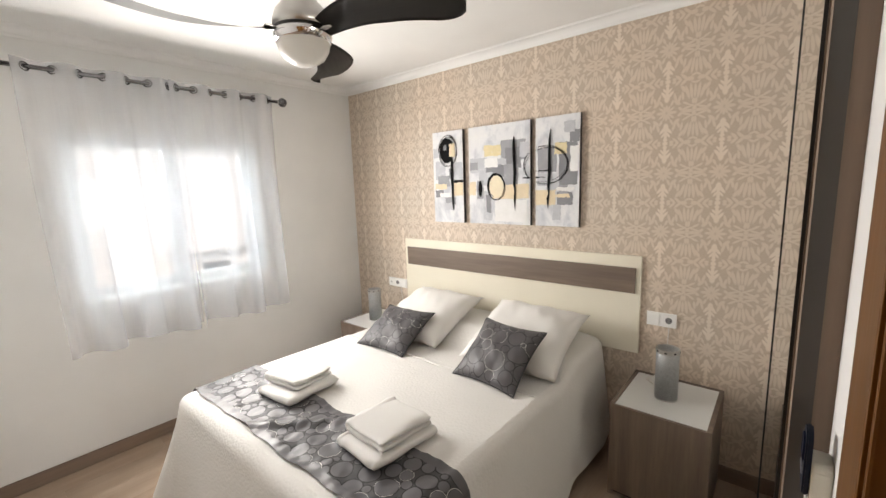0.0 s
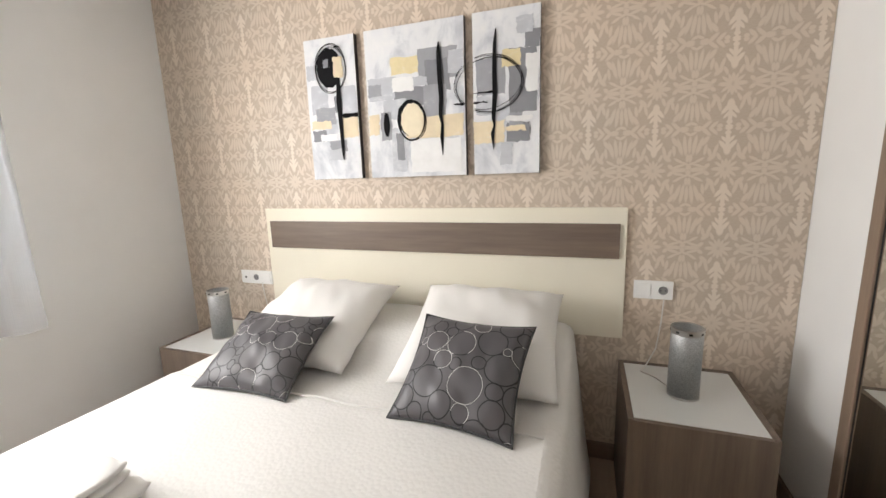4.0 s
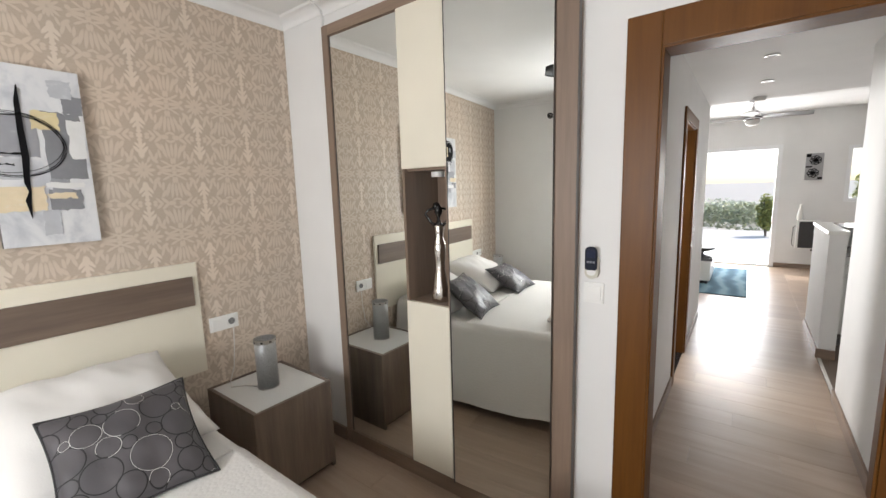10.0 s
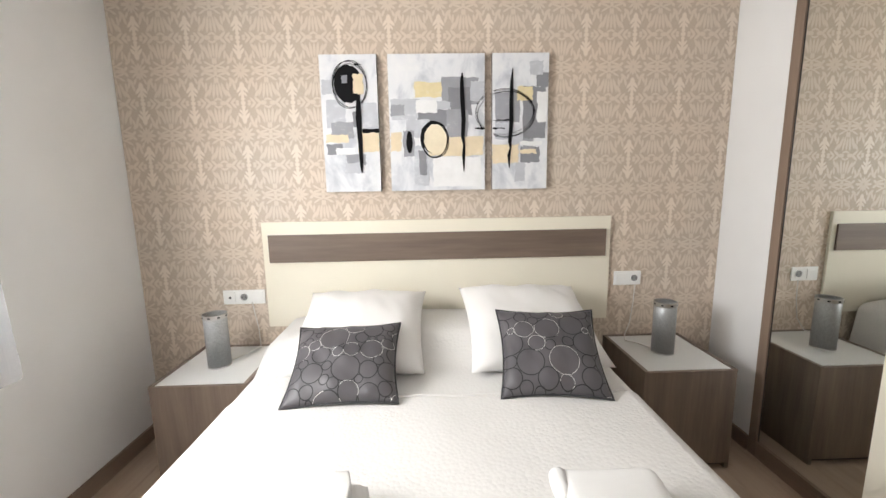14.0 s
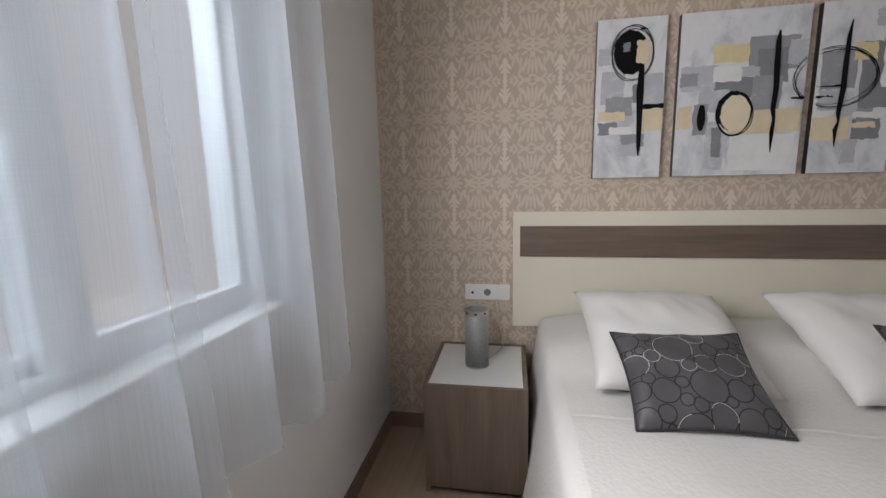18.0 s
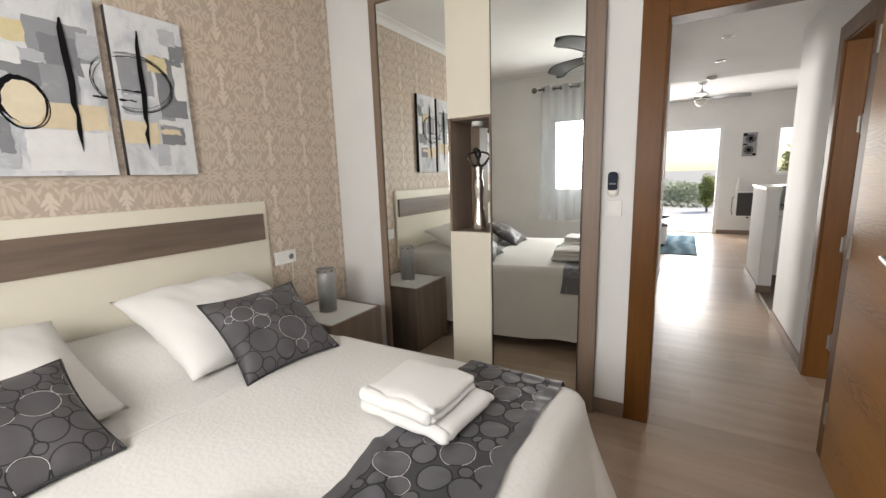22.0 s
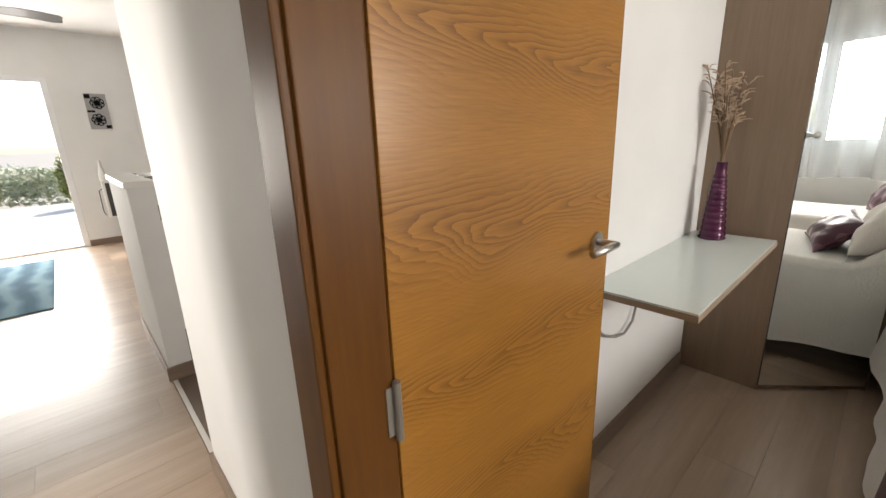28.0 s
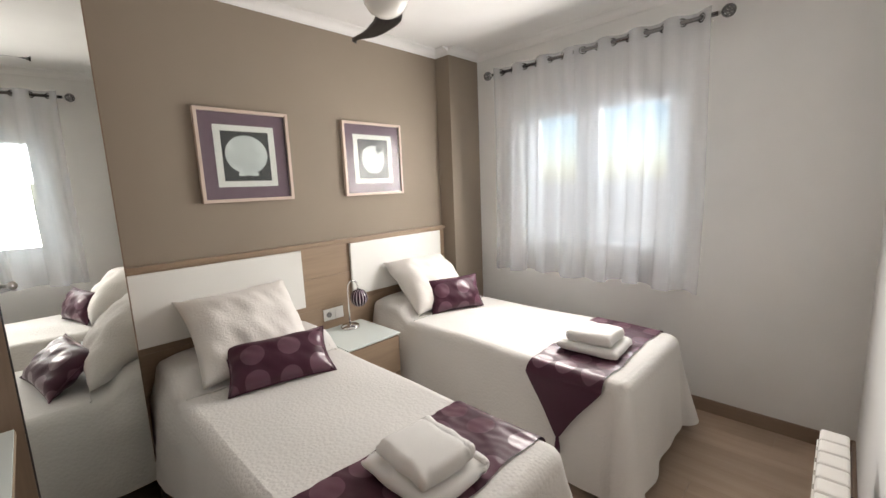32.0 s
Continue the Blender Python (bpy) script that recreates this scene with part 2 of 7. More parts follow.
    n.bump(n.math("ADD", n.math("MAXIMUM", hi, lo), n.math("MULTIPLY", fibre, 0.5)), 0.12, 0.002)
    return m


PAPER_X, PAPER_U, PAPER_Z, PAPER_V = -0.136, 0.26, 1.5405, 0.323
PAPER = wallpaper()


def woven(name, colour, scale=180.0, strength=0.4, waves=0.0, rough=0.95):
    """Cloth with a fine weave and, for quilted covers, a raised cell pattern."""
    m = mat(name, colour, rough, spec=0.1)
    n = Nodes(m)
    v = n.mapped()
    fine, big = n.noise(v, scale, 3), n.noise(v, 3.0, 4)
    h = fine
    if waves:
        vo = n.add("ShaderNodeTexVoronoi")
        vo.inputs["Scale"].default_value = waves
        n.link(v, vo.inputs["Vector"])
        h = n.math("ADD", n.math("MULTIPLY", fine, 0.3), n.math("MULTIPLY", vo.outputs["Distance"], -1.2))
    n.colour(n.ramp(big, (0.3, tuple(c * 0.95 for c in colour)), (0.7, colour)))
    n.bump(h, strength, 0.004)
    n.b.inputs["Sheen Weight"].default_value = 0.15
    return m


LINEN = woven("white_quilted_bedspread", (0.70, 0.685, 0.66), 160, 0.30, 72.0)
COTTON = woven("white_cotton", (0.765, 0.75, 0.725), 220, 0.25)
TERRY = woven("white_terry", (0.80, 0.79, 0.77), 520, 0.6)
CREPE = woven("white_crinkled_cotton", (0.78, 0.75, 0.715), 90, 0.6)


def packed_circles(seed, count, biggest, smallest):
    """Touching circles on a unit square that repeats: (x, y, radius)."""
    rd = random.Random(seed)
    done = []

    def room(x, y):
        best = biggest
        for cx, cy, r in done:
            dx, dy = abs(x - cx), abs(y - cy)
            best = min(best, math.hypot(min(dx, 1 - dx), min(dy, 1 - dy)) - r)
        return best

    while len(done) < count:
        tries = [(rd.random(), rd.random()) for _ in range(60)]
        x, y = max(tries, key=lambda q: room(*q))
        r = room(x, y)
        if r < smallest:
            break
        done.append((x, y, min(r + 0.006, biggest * rd.uniform(0.62, 1.0)) if r > biggest * 0.7 else r + 0.006))
    return done


def ringed(name, tile, base=(0.078, 0.074, 0.080), seed=5, count=26, thread=0.0023, shine=0.47, biggest=0.205, satin=0.0):
    """Grey satin embroidered with packed circles in black thread, some in silver."""
    m = mat(name, base, 0.42)
    n = Nodes(m)
    sep, com = n.add("ShaderNodeSeparateXYZ"), n.add("ShaderNodeCombineXYZ")
    n.link(n.mapped((1 / tile, 1 / tile, 1)), sep.inputs[0])
    n.link(sep.outputs[0], com.inputs[0])
    n.link(sep.outputs[1], com.inputs[1])
    dark = bright = inside = None
    for i, (x, y, r) in enumerate(packed_circles(seed, count, biggest, 0.034)):
        v = com.outputs[0]
        for op, c in (("SUBTRACT", (x - 0.5, y - 0.5, 0)), ("FRACTION", None), ("SUBTRACT", (0.5, 0.5, 0))):
            q = n.add("ShaderNodeVectorMath", operation=op)
            n.link(v, q.inputs[0])
            if c:
                q.inputs[1].default_value = c
            v = q.outputs[0]
        q = n.add("ShaderNodeVectorMath", operation="LENGTH")
        n.link(v, q.inputs[0])
        e = n.math("SUBTRACT", q.outputs["Value"], r)
        inside = e if inside is None else n.math("MINIMUM", inside, e)
        d = n.math("ABSOLUTE", e)
        if i in (1, 3, 6, 8, 11, 15):
            bright = d if bright is None else n.math("MINIMUM", bright, d)
        dark = d if dark is None else n.math("MINIMUM", dark, d)
    line = n.math("DIVIDE", n.math("SUBTRACT", thread / tile, dark), thread * 0.45 / tile, clamp=True)
    silver = n.math("DIVIDE", n.math("SUBTRACT", 0.0010 / tile, bright), 0.0005 / tile, clamp=True)
    silver = n.math("MULTIPLY", silver, n.math("GREATER_THAN", n.noise(com.outputs[0], 2.6, 1), 0.43))
    cloud = n.noise(com.outputs[0], 1.3, 2)
    c = n.mix(1.0, base, n.ramp(cloud, (0.35, (0.85, 0.85, 0.86)), (0.65, (1.12, 1.1, 1.1))), "MULTIPLY")
    ground = n.math("MULTIPLY", n.math("GREATER_THAN", inside, 0.0), satin)
    c = n.mix(ground, c, tuple(0.42 * v for v in base))
    c = n.mix(n.math("MULTIPLY", line, 0.93), c, (0.008, 0.008, 0.009))
    c = n.mix(silver, c, (0.66, 0.65, 0.63))
    n.colour(c)
    n.rough(n.math("ADD", n.math("ADD", shine, n.math("MULTIPLY", ground, 0.22)), n.math("MULTIPLY", line, 0.25)))
    n.bump(n.math("ADD", n.math("MULTIPLY", line, -1.0), n.math("MULTIPLY", n.noise(n.mapped(), 300, 2), 0.1)), 0.3, 0.003)
    n.b.inputs["Sheen Weight"].default_value = 0.04
    return m


def dotted(name, scale):
    """Purple satin with large paler woven dots."""
    m = mat(name, (0.052, 0.008, 0.026), 0.36)
    n = Nodes(m)
    sep, com = n.add("ShaderNodeSeparateXYZ"), n.add("ShaderNodeCombineXYZ")
    n.link(n.mapped(), sep.inputs[0])
    n.link(sep.outputs[0], com.inputs[0])
    n.link(sep.outputs[1], com.inputs[1])
    vo = n.add("ShaderNodeTexVoronoi", voronoi_dimensions="2D", feature="F1")
    n.link(com.outputs[0], vo.inputs["Vector"])
    vo.inputs["Scale"].default_value, vo.inputs["Randomness"].default_value = scale, 0.38
    dot = n.math("DIVIDE", n.math("SUBTRACT", 0.385, vo.outputs["Distance"]), 0.02, clamp=True)
    n.colour(n.mix(dot, (0.050, 0.0075, 0.023), (0.092, 0.023, 0.049)))
    n.rough(n.math("SUBTRACT", 0.47, n.math("MULTIPLY", dot, 0.17)))
    n.link(n.math("MULTIPLY_ADD", dot, 0.45, 0.35), n.b.inputs["Specular IOR Level"])
    n.bump(n.noise(n.mapped((1, 1, 1)), 350, 2), 0.12, 0.002)
    n.b.inputs["Sheen Weight"].default_value = 0.08
    return m


RINGS = ringed("grey_ring_satin", 0.29)
RINGS_B = ringed("grey_ring_satin_second", 0.30, seed=11)
RINGS_RUNNER = ringed("grey_ring_satin_runner", 0.34, (0.092, 0.090, 0.098), 8, 40, 0.0030, 0.43, 0.150, 1.0)
HEMSATIN = mat("grey_satin_hem", (0.085, 0.082, 0.088), 0.42)
DOTS = dotted("purple_dot_satin", 7.0)
PURPLE_PLAIN = mat("purple_piping", (0.06, 0.01, 0.03), 0.5)


def sheer():
    m = bpy.data.materials.new("white_voile")
    m.use_nodes = True
    n = Nodes(m)
    out = n.t.nodes["Material Output"]
    tr, tl, di = n.add("ShaderNodeBsdfTransparent"), n.add("ShaderNodeBsdfTranslucent"), n.add("ShaderNodeBsdfDiffuse")
    tl.inputs["Color"].default_value, di.inputs["Color"].default_value = (0.86, 0.89, 0.93, 1), (0.88, 0.885, 0.90, 1)
    cloth, full = n.add("ShaderNodeMixShader"), n.add("ShaderNodeMixShader")
    cloth.inputs[0].default_value = 0.45
    n.link(tl.outputs[0], cloth.inputs[1])
    n.link(di.outputs[0], cloth.inputs[2])
    warp, weft = n.noise(n.mapped((3, 900, 2.5)), 1.0, 2), n.noise(n.mapped((3, 4, 900)), 1.0, 2)
    cover_up = n.math("ADD", n.math("MULTIPLY", warp, 0.09), n.math("MULTIPLY", weft, 0.05))
    n.link(n.math("ADD", 0.31, cover_up, clamp=True), full.inputs[0])
    n.link(tr.outputs[0], full.inputs[1])
    n.link(cloth.outputs[0], full.inputs[2])
    n.link(full.outputs[0], out.inputs["Surface"])
    return m


SHEER = sheer()


def flat_glass(name="window_glass", sheen=0.5, base=0.03, rough=0.01):
    """A thin clear pane: what lies behind it, and a faint reflection."""
    m = bpy.data.materials.new(name)
    m.use_nodes = True
    n = Nodes(m)
    tr, gl, mx, fr = n.add("ShaderNodeBsdfTransparent"), n.add("ShaderNodeBsdfGlossy"), n.add("ShaderNodeMixShader"), n.add("ShaderNodeLayerWeight")
    tr.inputs["Color"].default_value = (0.95, 0.965, 0.96, 1)
    gl.inputs["Roughness"].default_value = rough
    fr.inputs["Blend"].default_value = 0.25
    n.link(n.math("ADD", base, n.math("MULTIPLY", n.math("POWER", fr.outputs["Facing"], 3.0), sheen)), mx.inputs[0])
    n.link(tr.outputs[0], mx.inputs[1])
    n.link(gl.outputs[0], mx.inputs[2])
    n.link(mx.outputs[0], n.t.nodes["Material Output"].inputs["Surface"])
    return m


PANE = flat_glass()
PICTURE_GLASS = flat_glass("picture_glass", 0.9, 0.025, 0.22)
GLOBE = mat("opal_glass", (0.83, 0.82, 0.78), 0.25)
FROST = mat("frosted_glass_top", (0.66, 0.72, 0.70), 0.12)


def mesh_glass():
    """Silver-grey glass lampshade with a fine woven wire pattern."""
    m = mat("silver_mesh_glass", (0.50, 0.51, 0.51), 0.32, 0.15)
    n = Nodes(m)
    v = n.mapped((1, 1, 1))
    f = n.noise(v, 240, 2)
    n.colour(n.ramp(f, (0.35, (0.36, 0.37, 0.37)), (0.65, (0.64, 0.65, 0.65))))
    n.bump(f, 0.4, 0.002)
    n.b.inputs["Transmission Weight"].default_value = 0.4
    return m


LAMPGLASS = mesh_glass()


def oak_figured():
    """Cross-grained oak veneer: straight fine grain with rows of flame figure across the door."""
    m = mat("figured_oak_veneer", (0.36, 0.19, 0.05), 0.3)
    n = Nodes(m)
    sep = n.add("ShaderNodeSeparateXYZ")
    n.link(n.mapped(), sep.inputs[0])
    side = n.math("ADD", sep.outputs[0], sep.outputs[1])
    slow = n.math("SUBTRACT", n.noise(n.mapped((1.6, 1.6, 2.6)), 1.0, 2), 0.5)
    quick = n.math("SUBTRACT", n.noise(n.mapped((5, 5, 26)), 1.0, 3), 0.5)
    z = n.math("ADD", n.math("SUBTRACT", sep.outputs[2], 0.13), n.math("ADD", n.math("MULTIPLY", slow, 0.22), n.math("MULTIPLY", side, -0.07)))
    off = n.math("PINGPONG", z, 0.155)
    round_off = n.math("SQRT", n.math("ADD", n.math("MULTIPLY", off, off), 0.00016))
    flame = n.math("ADD", n.math("SUBTRACT", n.math("MULTIPLY", side, -13.0), n.math("MULTIPLY", round_off, 92.0)), n.math("ADD", n.math("MULTIPLY", quick, 2.4), n.math("MULTIPLY", slow, 9.0)))
    row = n.math("DIVIDE", n.math("SUBTRACT", 0.085, off), 0.06, clamp=True)
    vein = n.math("POWER", n.math("FRACT", flame), 1.7)
    rings = n.math("MULTIPLY", vein, n.math("ADD", 0.22, n.math("MULTIPLY", row, 0.78)))
    fine = n.noise(n.mapped((8, 8, 230)), 1.0, 3, 0.65)
    dash = n.noise(n.mapped((24, 24, 640)), 1.0, 2, 0.6)
    wide = n.noise(n.mapped((1.2, 1.2, 12)), 1.0, 3)
    f = n.math("ADD", n.math("MULTIPLY", rings, 0.52), n.math("ADD", n.math("MULTIPLY", fine, 0.55), n.math("MULTIPLY", dash, 0.34)))
    f = n.math("ADD", f, n.math("MULTIPLY", n.math("SUBTRACT", wide, 0.5), 0.3))
    n.colour(n.ramp(f, (0.25, (0.425, 0.200, 0.036)), (0.55, (0.345, 0.152, 0.026)), (1.05, (0.185, 0.078, 0.016))))
    n.rough(n.math("ADD", 0.27, n.math("MULTIPLY", fine, 0.08)))
    n.bump(fine, 0.03, 0.001)
    return m


OAKDOOR = oak_figured()

# ---- building tools ----
def mesh_of(name, bm, material=None, smooth=False):
    me = bpy.data.meshes.new(name)
    bm.normal_update()
    bm.to_mesh(me)
    bm.free()
    for m in (material if isinstance(material, (list, tuple)) else [material] if material else []):
        me.materials.append(m)
    if smooth:
        me.shade_smooth()
    return me


def thing(name, x=0, y=0, z=0, label="", category="", group="", turn=0.0):
    ob = new(name)
    ob.empty_display_size = 0.05
    ob.matrix_world = pose(x, y, z, 0, 0, turn)
    return tagged(ob, label, category, group)


def part(name, bm, material, parent=None, label="", smooth=False):
    ob = new(name, mesh_of(name, bm, material, smooth))
    if parent is not None:
        ob.parent = parent
    return tagged(ob, label)


def solid(name, bm, material, label="", category="", kind="", group="", smooth=False):
    ob = new(name, mesh_of(name, bm, material, smooth))
    return tagged(ob, label, category, group, kind)


def box(x0, x1, y0, y1, z0, z1, bevel=0.0, seg=2, bm=None):
    own = bmesh.new()
    vs = bmesh.ops.create_cube(own, size=1.0)["verts"]
    for v in vs:
        v.co = Vector(((x0 + x1) / 2 + v.co.x * (x1 - x0), (y0 + y1) / 2 + v.co.y * (y1 - y0), (z0 + z1) / 2 + v.co.z * (z1 - z0)))
    if bevel > 0:
        bmesh.ops.bevel(own, geom=own.edges[:], offset=bevel, segments=seg, affect="EDGES", profile=0.6)
    return join(bm, own)


def join(bm, own):
    if bm is None:
        return own
    me = bpy.data.meshes.new("join")
    own.to_mesh(me)
    own.free()
    bm.from_mesh(me)
    bpy.data.meshes.remove(me)
    return bm


def lathe(profile, n=32, bm=None, at=(0, 0, 0)):
    """Surface of revolution about z from (radius, height) pairs."""
    own = bmesh.new()
    rings = []
    for r, h in profile:
        if r < 1e-5:
            rings.append([own.verts.new((at[0], at[1], at[2] + h))])
        else:
            rings.append([own.verts.new((at[0] + r * math.cos(2 * math.pi * k / n), at[1] + r * math.sin(2 * math.pi * k / n), at[2] + h)) for k in range(n)])
    for a, b in zip(rings, rings[1:]):
        for k in range(n):
            q = (k + 1) % n
            vs = [a[k % len(a)], a[q % len(a)], b[q % len(b)], b[k % len(b)]]
            vs = [v for i, v in enumerate(vs) if v not in vs[:i]]
            if len(vs) > 2:
                own.faces.new(vs)
    bmesh.ops.recalc_face_normals(own, faces=own.faces[:])
    return join(bm, own)


def tube(points, radius, n=10, bm=None, caps=True, closed=False):
    """A round rod along a line of points; radius may be a list."""
    own = bmesh.new()
    pts = [Vector(p) for p in points]
    rings = []
    up = Vector((0, 0, 1))
    for i, p in enumerate(pts):
        a = pts[(i - 1) % len(pts)] if closed else pts[max(i - 1, 0)]
        b = pts[(i + 1) % len(pts)] if closed else pts[min(i + 1, len(pts) - 1)]
        d = (b - a).normalized()
        if abs(d.dot(up)) > 0.95:
            up = Vector((1, 0, 0)) if abs(d.x) < 0.9 else Vector((0, 1, 0))
        s = d.cross(up).normalized()
        up = s.cross(d).normalized()
        r = radius[i] if isinstance(radius, (list, tuple)) else radius
        rings.append([own.verts.new(p + (s * math.cos(2 * math.pi * k / n) + up * math.sin(2 * math.pi * k / n)) * r) for k in range(n)])
    pairs = list(zip(rings, rings[1:])) + ([(rings[-1], rings[0])] if closed else [])
    for a, b in pairs:
        for k in range(n):
            own.faces.new((a[k], a[(k + 1) % n], b[(k + 1) % n], b[k]))
    if caps and not closed:
        own.faces.new(rings[0][::-1])
        own.faces.new(rings[-1])
    bmesh.ops.recalc_face_normals(own, faces=own.faces[:])
    return join(bm, own)


def rod(a, b, r, n=14, bm=None):
    return tube([a, b], r, n, bm)


def sheet(f, nu, nv, bm=None, wrap=False):
    """A grid of quads from f(u, v) with u and v from 0 to 1."""
    own = bmesh.new()
    g = [[own.verts.new(f(i / nu, j / nv)) for j in range(nv + 1)] for i in range(nu + 1)]
    for i in range(nu):
        for j in range(nv):
            own.faces.new((g[i][j], g[i + 1][j], g[i + 1][j + 1], g[i][j + 1]))
    return join(bm, own)


def prism(outline, z0, z1, bm=None, bevel=0.0):
    """An upright solid over an outline of (x, y)."""
    own = bmesh.new()
    f = own.faces.new([own.verts.new((x, y, z0)) for x, y in outline])
    up = bmesh.ops.extrude_face_region(own, geom=[f])["geom"]
    bmesh.ops.translate(own, verts=[v for v in up if isinstance(v, bmesh.types.BMVert)], vec=(0, 0, z1 - z0))
    bmesh.ops.recalc_face_normals(own, faces=own.faces[:])
    if bevel:
        bmesh.ops.bevel(own, geom=own.edges[:], offset=bevel, segments=2, affect="EDGES")
    return join(bm, own)


def spin(bm, m):
    bmesh.ops.transform(bm, matrix=m, verts=bm.verts[:])
    return bm


def wall(name, boxes, material):
    bm = bmesh.new()
    for b in boxes:
        box(*b, bm=bm)
    return solid(name, bm, material, kind="structure")

# ---- the shell: walls, ceilings, openings ----
TOP = 2.60          # bedroom ceilings
X_W1, Y_N1, X_DOOR = -2.87, 3.10, 0.468    # first bedroom
X_W2, Y_S2, X_E2 = -1.72, -2.56, 1.64      # twin bedroom
Y_PART0, Y_PART1 = 0.09, 0.19              # wall between the bedrooms and along the corridor
Y_HALL = 1.17                              # corridor's other wall
H_DOOR = 2.03
WIN1 = (0.985, 2.145, 1.02, 2.06)           # y0 y1 z0 z1 of the window openings
WIN2 = (-1.975, -0.815, 1.035, 2.085)

wall("wall_west_bedroom", [
    (X_W1 - 0.25, X_W1, Y_PART0, WIN1[0], 0, TOP), (X_W1 - 0.25, X_W1, WIN1[1], Y_N1 + 0.15, 0, TOP),
    (X_W1 - 0.25, X_W1, WIN1[0], WIN1[1], 0, WIN1[2]), (X_W1 - 0.25, X_W1, WIN1[0], WIN1[1], WIN1[3], TOP)], WHITE)
wall("wall_north_bedroom", [(X_W1, 1.2, Y_N1, Y_N1 + 0.15, 0, TOP)], WHITE)
solid("wallpaper_north", box(X_W1 + 0.002, 0.418, Y_N1 - 0.003, Y_N1 - 0.0005, 0.0, 2.545), PAPER, kind="structure")
wall("wall_pier", [(0.42, 1.2, 2.735, Y_N1, 0, TOP)], WHITE)
wall("wall_above_wardrobe", [(0.44, 0.59, 1.31, 2.735, 2.48, TOP)], WHITE)
wall("wall_door_bedroom", [
    (X_DOOR, 0.59, 1.04, 1.300, 0, TOP), (X_DOOR, 0.59, Y_PART1, 0.30, 0, TOP), (X_DOOR, 0.59, 0.30, 1.04, H_DOOR, TOP)], WHITE)
wall("wall_partition", [
    (X_W1, 0.77, Y_PART0, Y_PART1, 0, TOP), (1.50, 2.68, Y_PART0, Y_PART1, 0, TOP), (0.77, 1.50, Y_PART0, Y_PART1, H_DOOR, TOP)], WHITE)
wall("wall_west_twin", [
    (X_W2 - 0.25, X_W2, Y_S2 - 0.15, WIN2[0], 0, TOP), (X_W2 - 0.25, X_W2, WIN2[1], Y_PART0, 0, TOP),
    (X_W2 - 0.25, X_W2, WIN2[0], WIN2[1], 0, WIN2[2]), (X_W2 - 0.25, X_W2, WIN2[0], WIN2[1], WIN2[3], TOP)], WHITE)
wall("wall_south_twin", [(X_W2, X_E2 + 0.1, Y_S2 - 0.15, Y_S2, 0, TOP)], TAUPE)
wall("wall_column_twin", [(X_W2, -1.36, Y_S2, -2.41, 0, 2.56)], TAUPE)
wall("wall_east_twin", [(X_E2, X_E2 + 0.1, Y_S2, Y_PART0, 0, TOP)], WHITE)
wall("wall_corridor_north", [
    (0.59, 2.38, Y_HALL, Y_HALL + 0.14, 0, TOP), (3.09, 4.35, Y_HALL, Y_HALL + 0.14, 0, TOP), (2.38, 3.09, Y_HALL, Y_HALL + 0.14, H_DOOR, TOP)], WHITE)
wall("wall_kitchen_west", [(2.56, 2.68, -2.7, Y_PART0, 0, 2.75)], WHITE)
wall("wall_living_west", [(4.35, 4.47, Y_HALL + 0.0, 4.0, 0, 2.75)], WHITE)
wall("wall_living_north", [(4.47, 8.6, 4.0, 4.12, 0, 2.75)], WHITE)
wall("wall_living_south", [(2.68, 8.6, -2.82, -2.7, 0, 2.75)], WHITE)
PAT = (0.32, 2.30, 2.20)
LWIN = (-1.45, -0.52, 1.19, 2.12)
wall("wall_living_east", [
    (8.40, 8.62, PAT[1], 4.0, 0, 2.75), (8.40, 8.62, PAT[0], PAT[1], PAT[2], 2.75),
    (8.40, 8.62, LWIN[1], PAT[0], 0, 2.75), (8.40, 8.62, LWIN[0], LWIN[1], 0, LWIN[2]),
    (8.40, 8.62, LWIN[0], LWIN[1], LWIN[3], 2.75), (8.40, 8.62, -2.7, LWIN[0], 0, 2.75)], WHITE)
wall("ceiling_bedroom", [(X_W1 - 0.25, 0.59, Y_PART1, Y_N1 + 0.15, TOP, TOP + 0.1)], CEIL)
wall("ceiling_twin", [(X_W2 - 0.25, X_E2 + 0.1, Y_S2 - 0.15, Y_PART0, TOP, TOP + 0.1)], CEIL)
wall("ceiling_corridor", [(0.59, 4.33, Y_PART1, Y_HALL, 2.40, TOP + 0.1), (2.68, 4.33, -2.7, Y_PART1, 2.40, TOP + 0.1)], CEIL)
wall("ceiling_living", [(4.33, 8.62, -2.82, 4.12, 2.75, 2.87)], CEIL)
wall("floor_base", [(-3.12, 8.62, -2.82, 4.12, -0.15, -0.012)], SUBFLOOR)


def coving(name, line, inward):
    """A concave plaster cornice along a straight line; inward is the direction into the room."""
    a, b = (Vector((*p, 0)) for p in line)
    n = Vector((*inward, 0))
    prof = [(0, 2.545), (0.006, 2.545), (0.010, 2.553)] + [(0.010 + 0.05 * (1 - math.cos(k * math.pi / 12)), 2.553 + 0.037 * math.sin(k * math.pi / 12)) for k in range(1, 7)] + [(0.066, 2.594), (0.07, 2.599), (0, 2.599)]
    bm = bmesh.new()
    rows = [[bm.verts.new((*(p + n * r).to_2d(), z)) for r, z in prof] for p in (a, b)]
    for i in range(len(prof)):
        j = (i + 1) % len(prof)
        bm.faces.new((rows[0][i], rows[0][j], rows[1][j], rows[1][i]))
    bm.faces.new(rows[0])
    bm.faces.new(rows[1][::-1])
    bmesh.ops.recalc_face_normals(bm, faces=bm.faces[:])
    return solid(name, bm, CEIL, kind="structure")


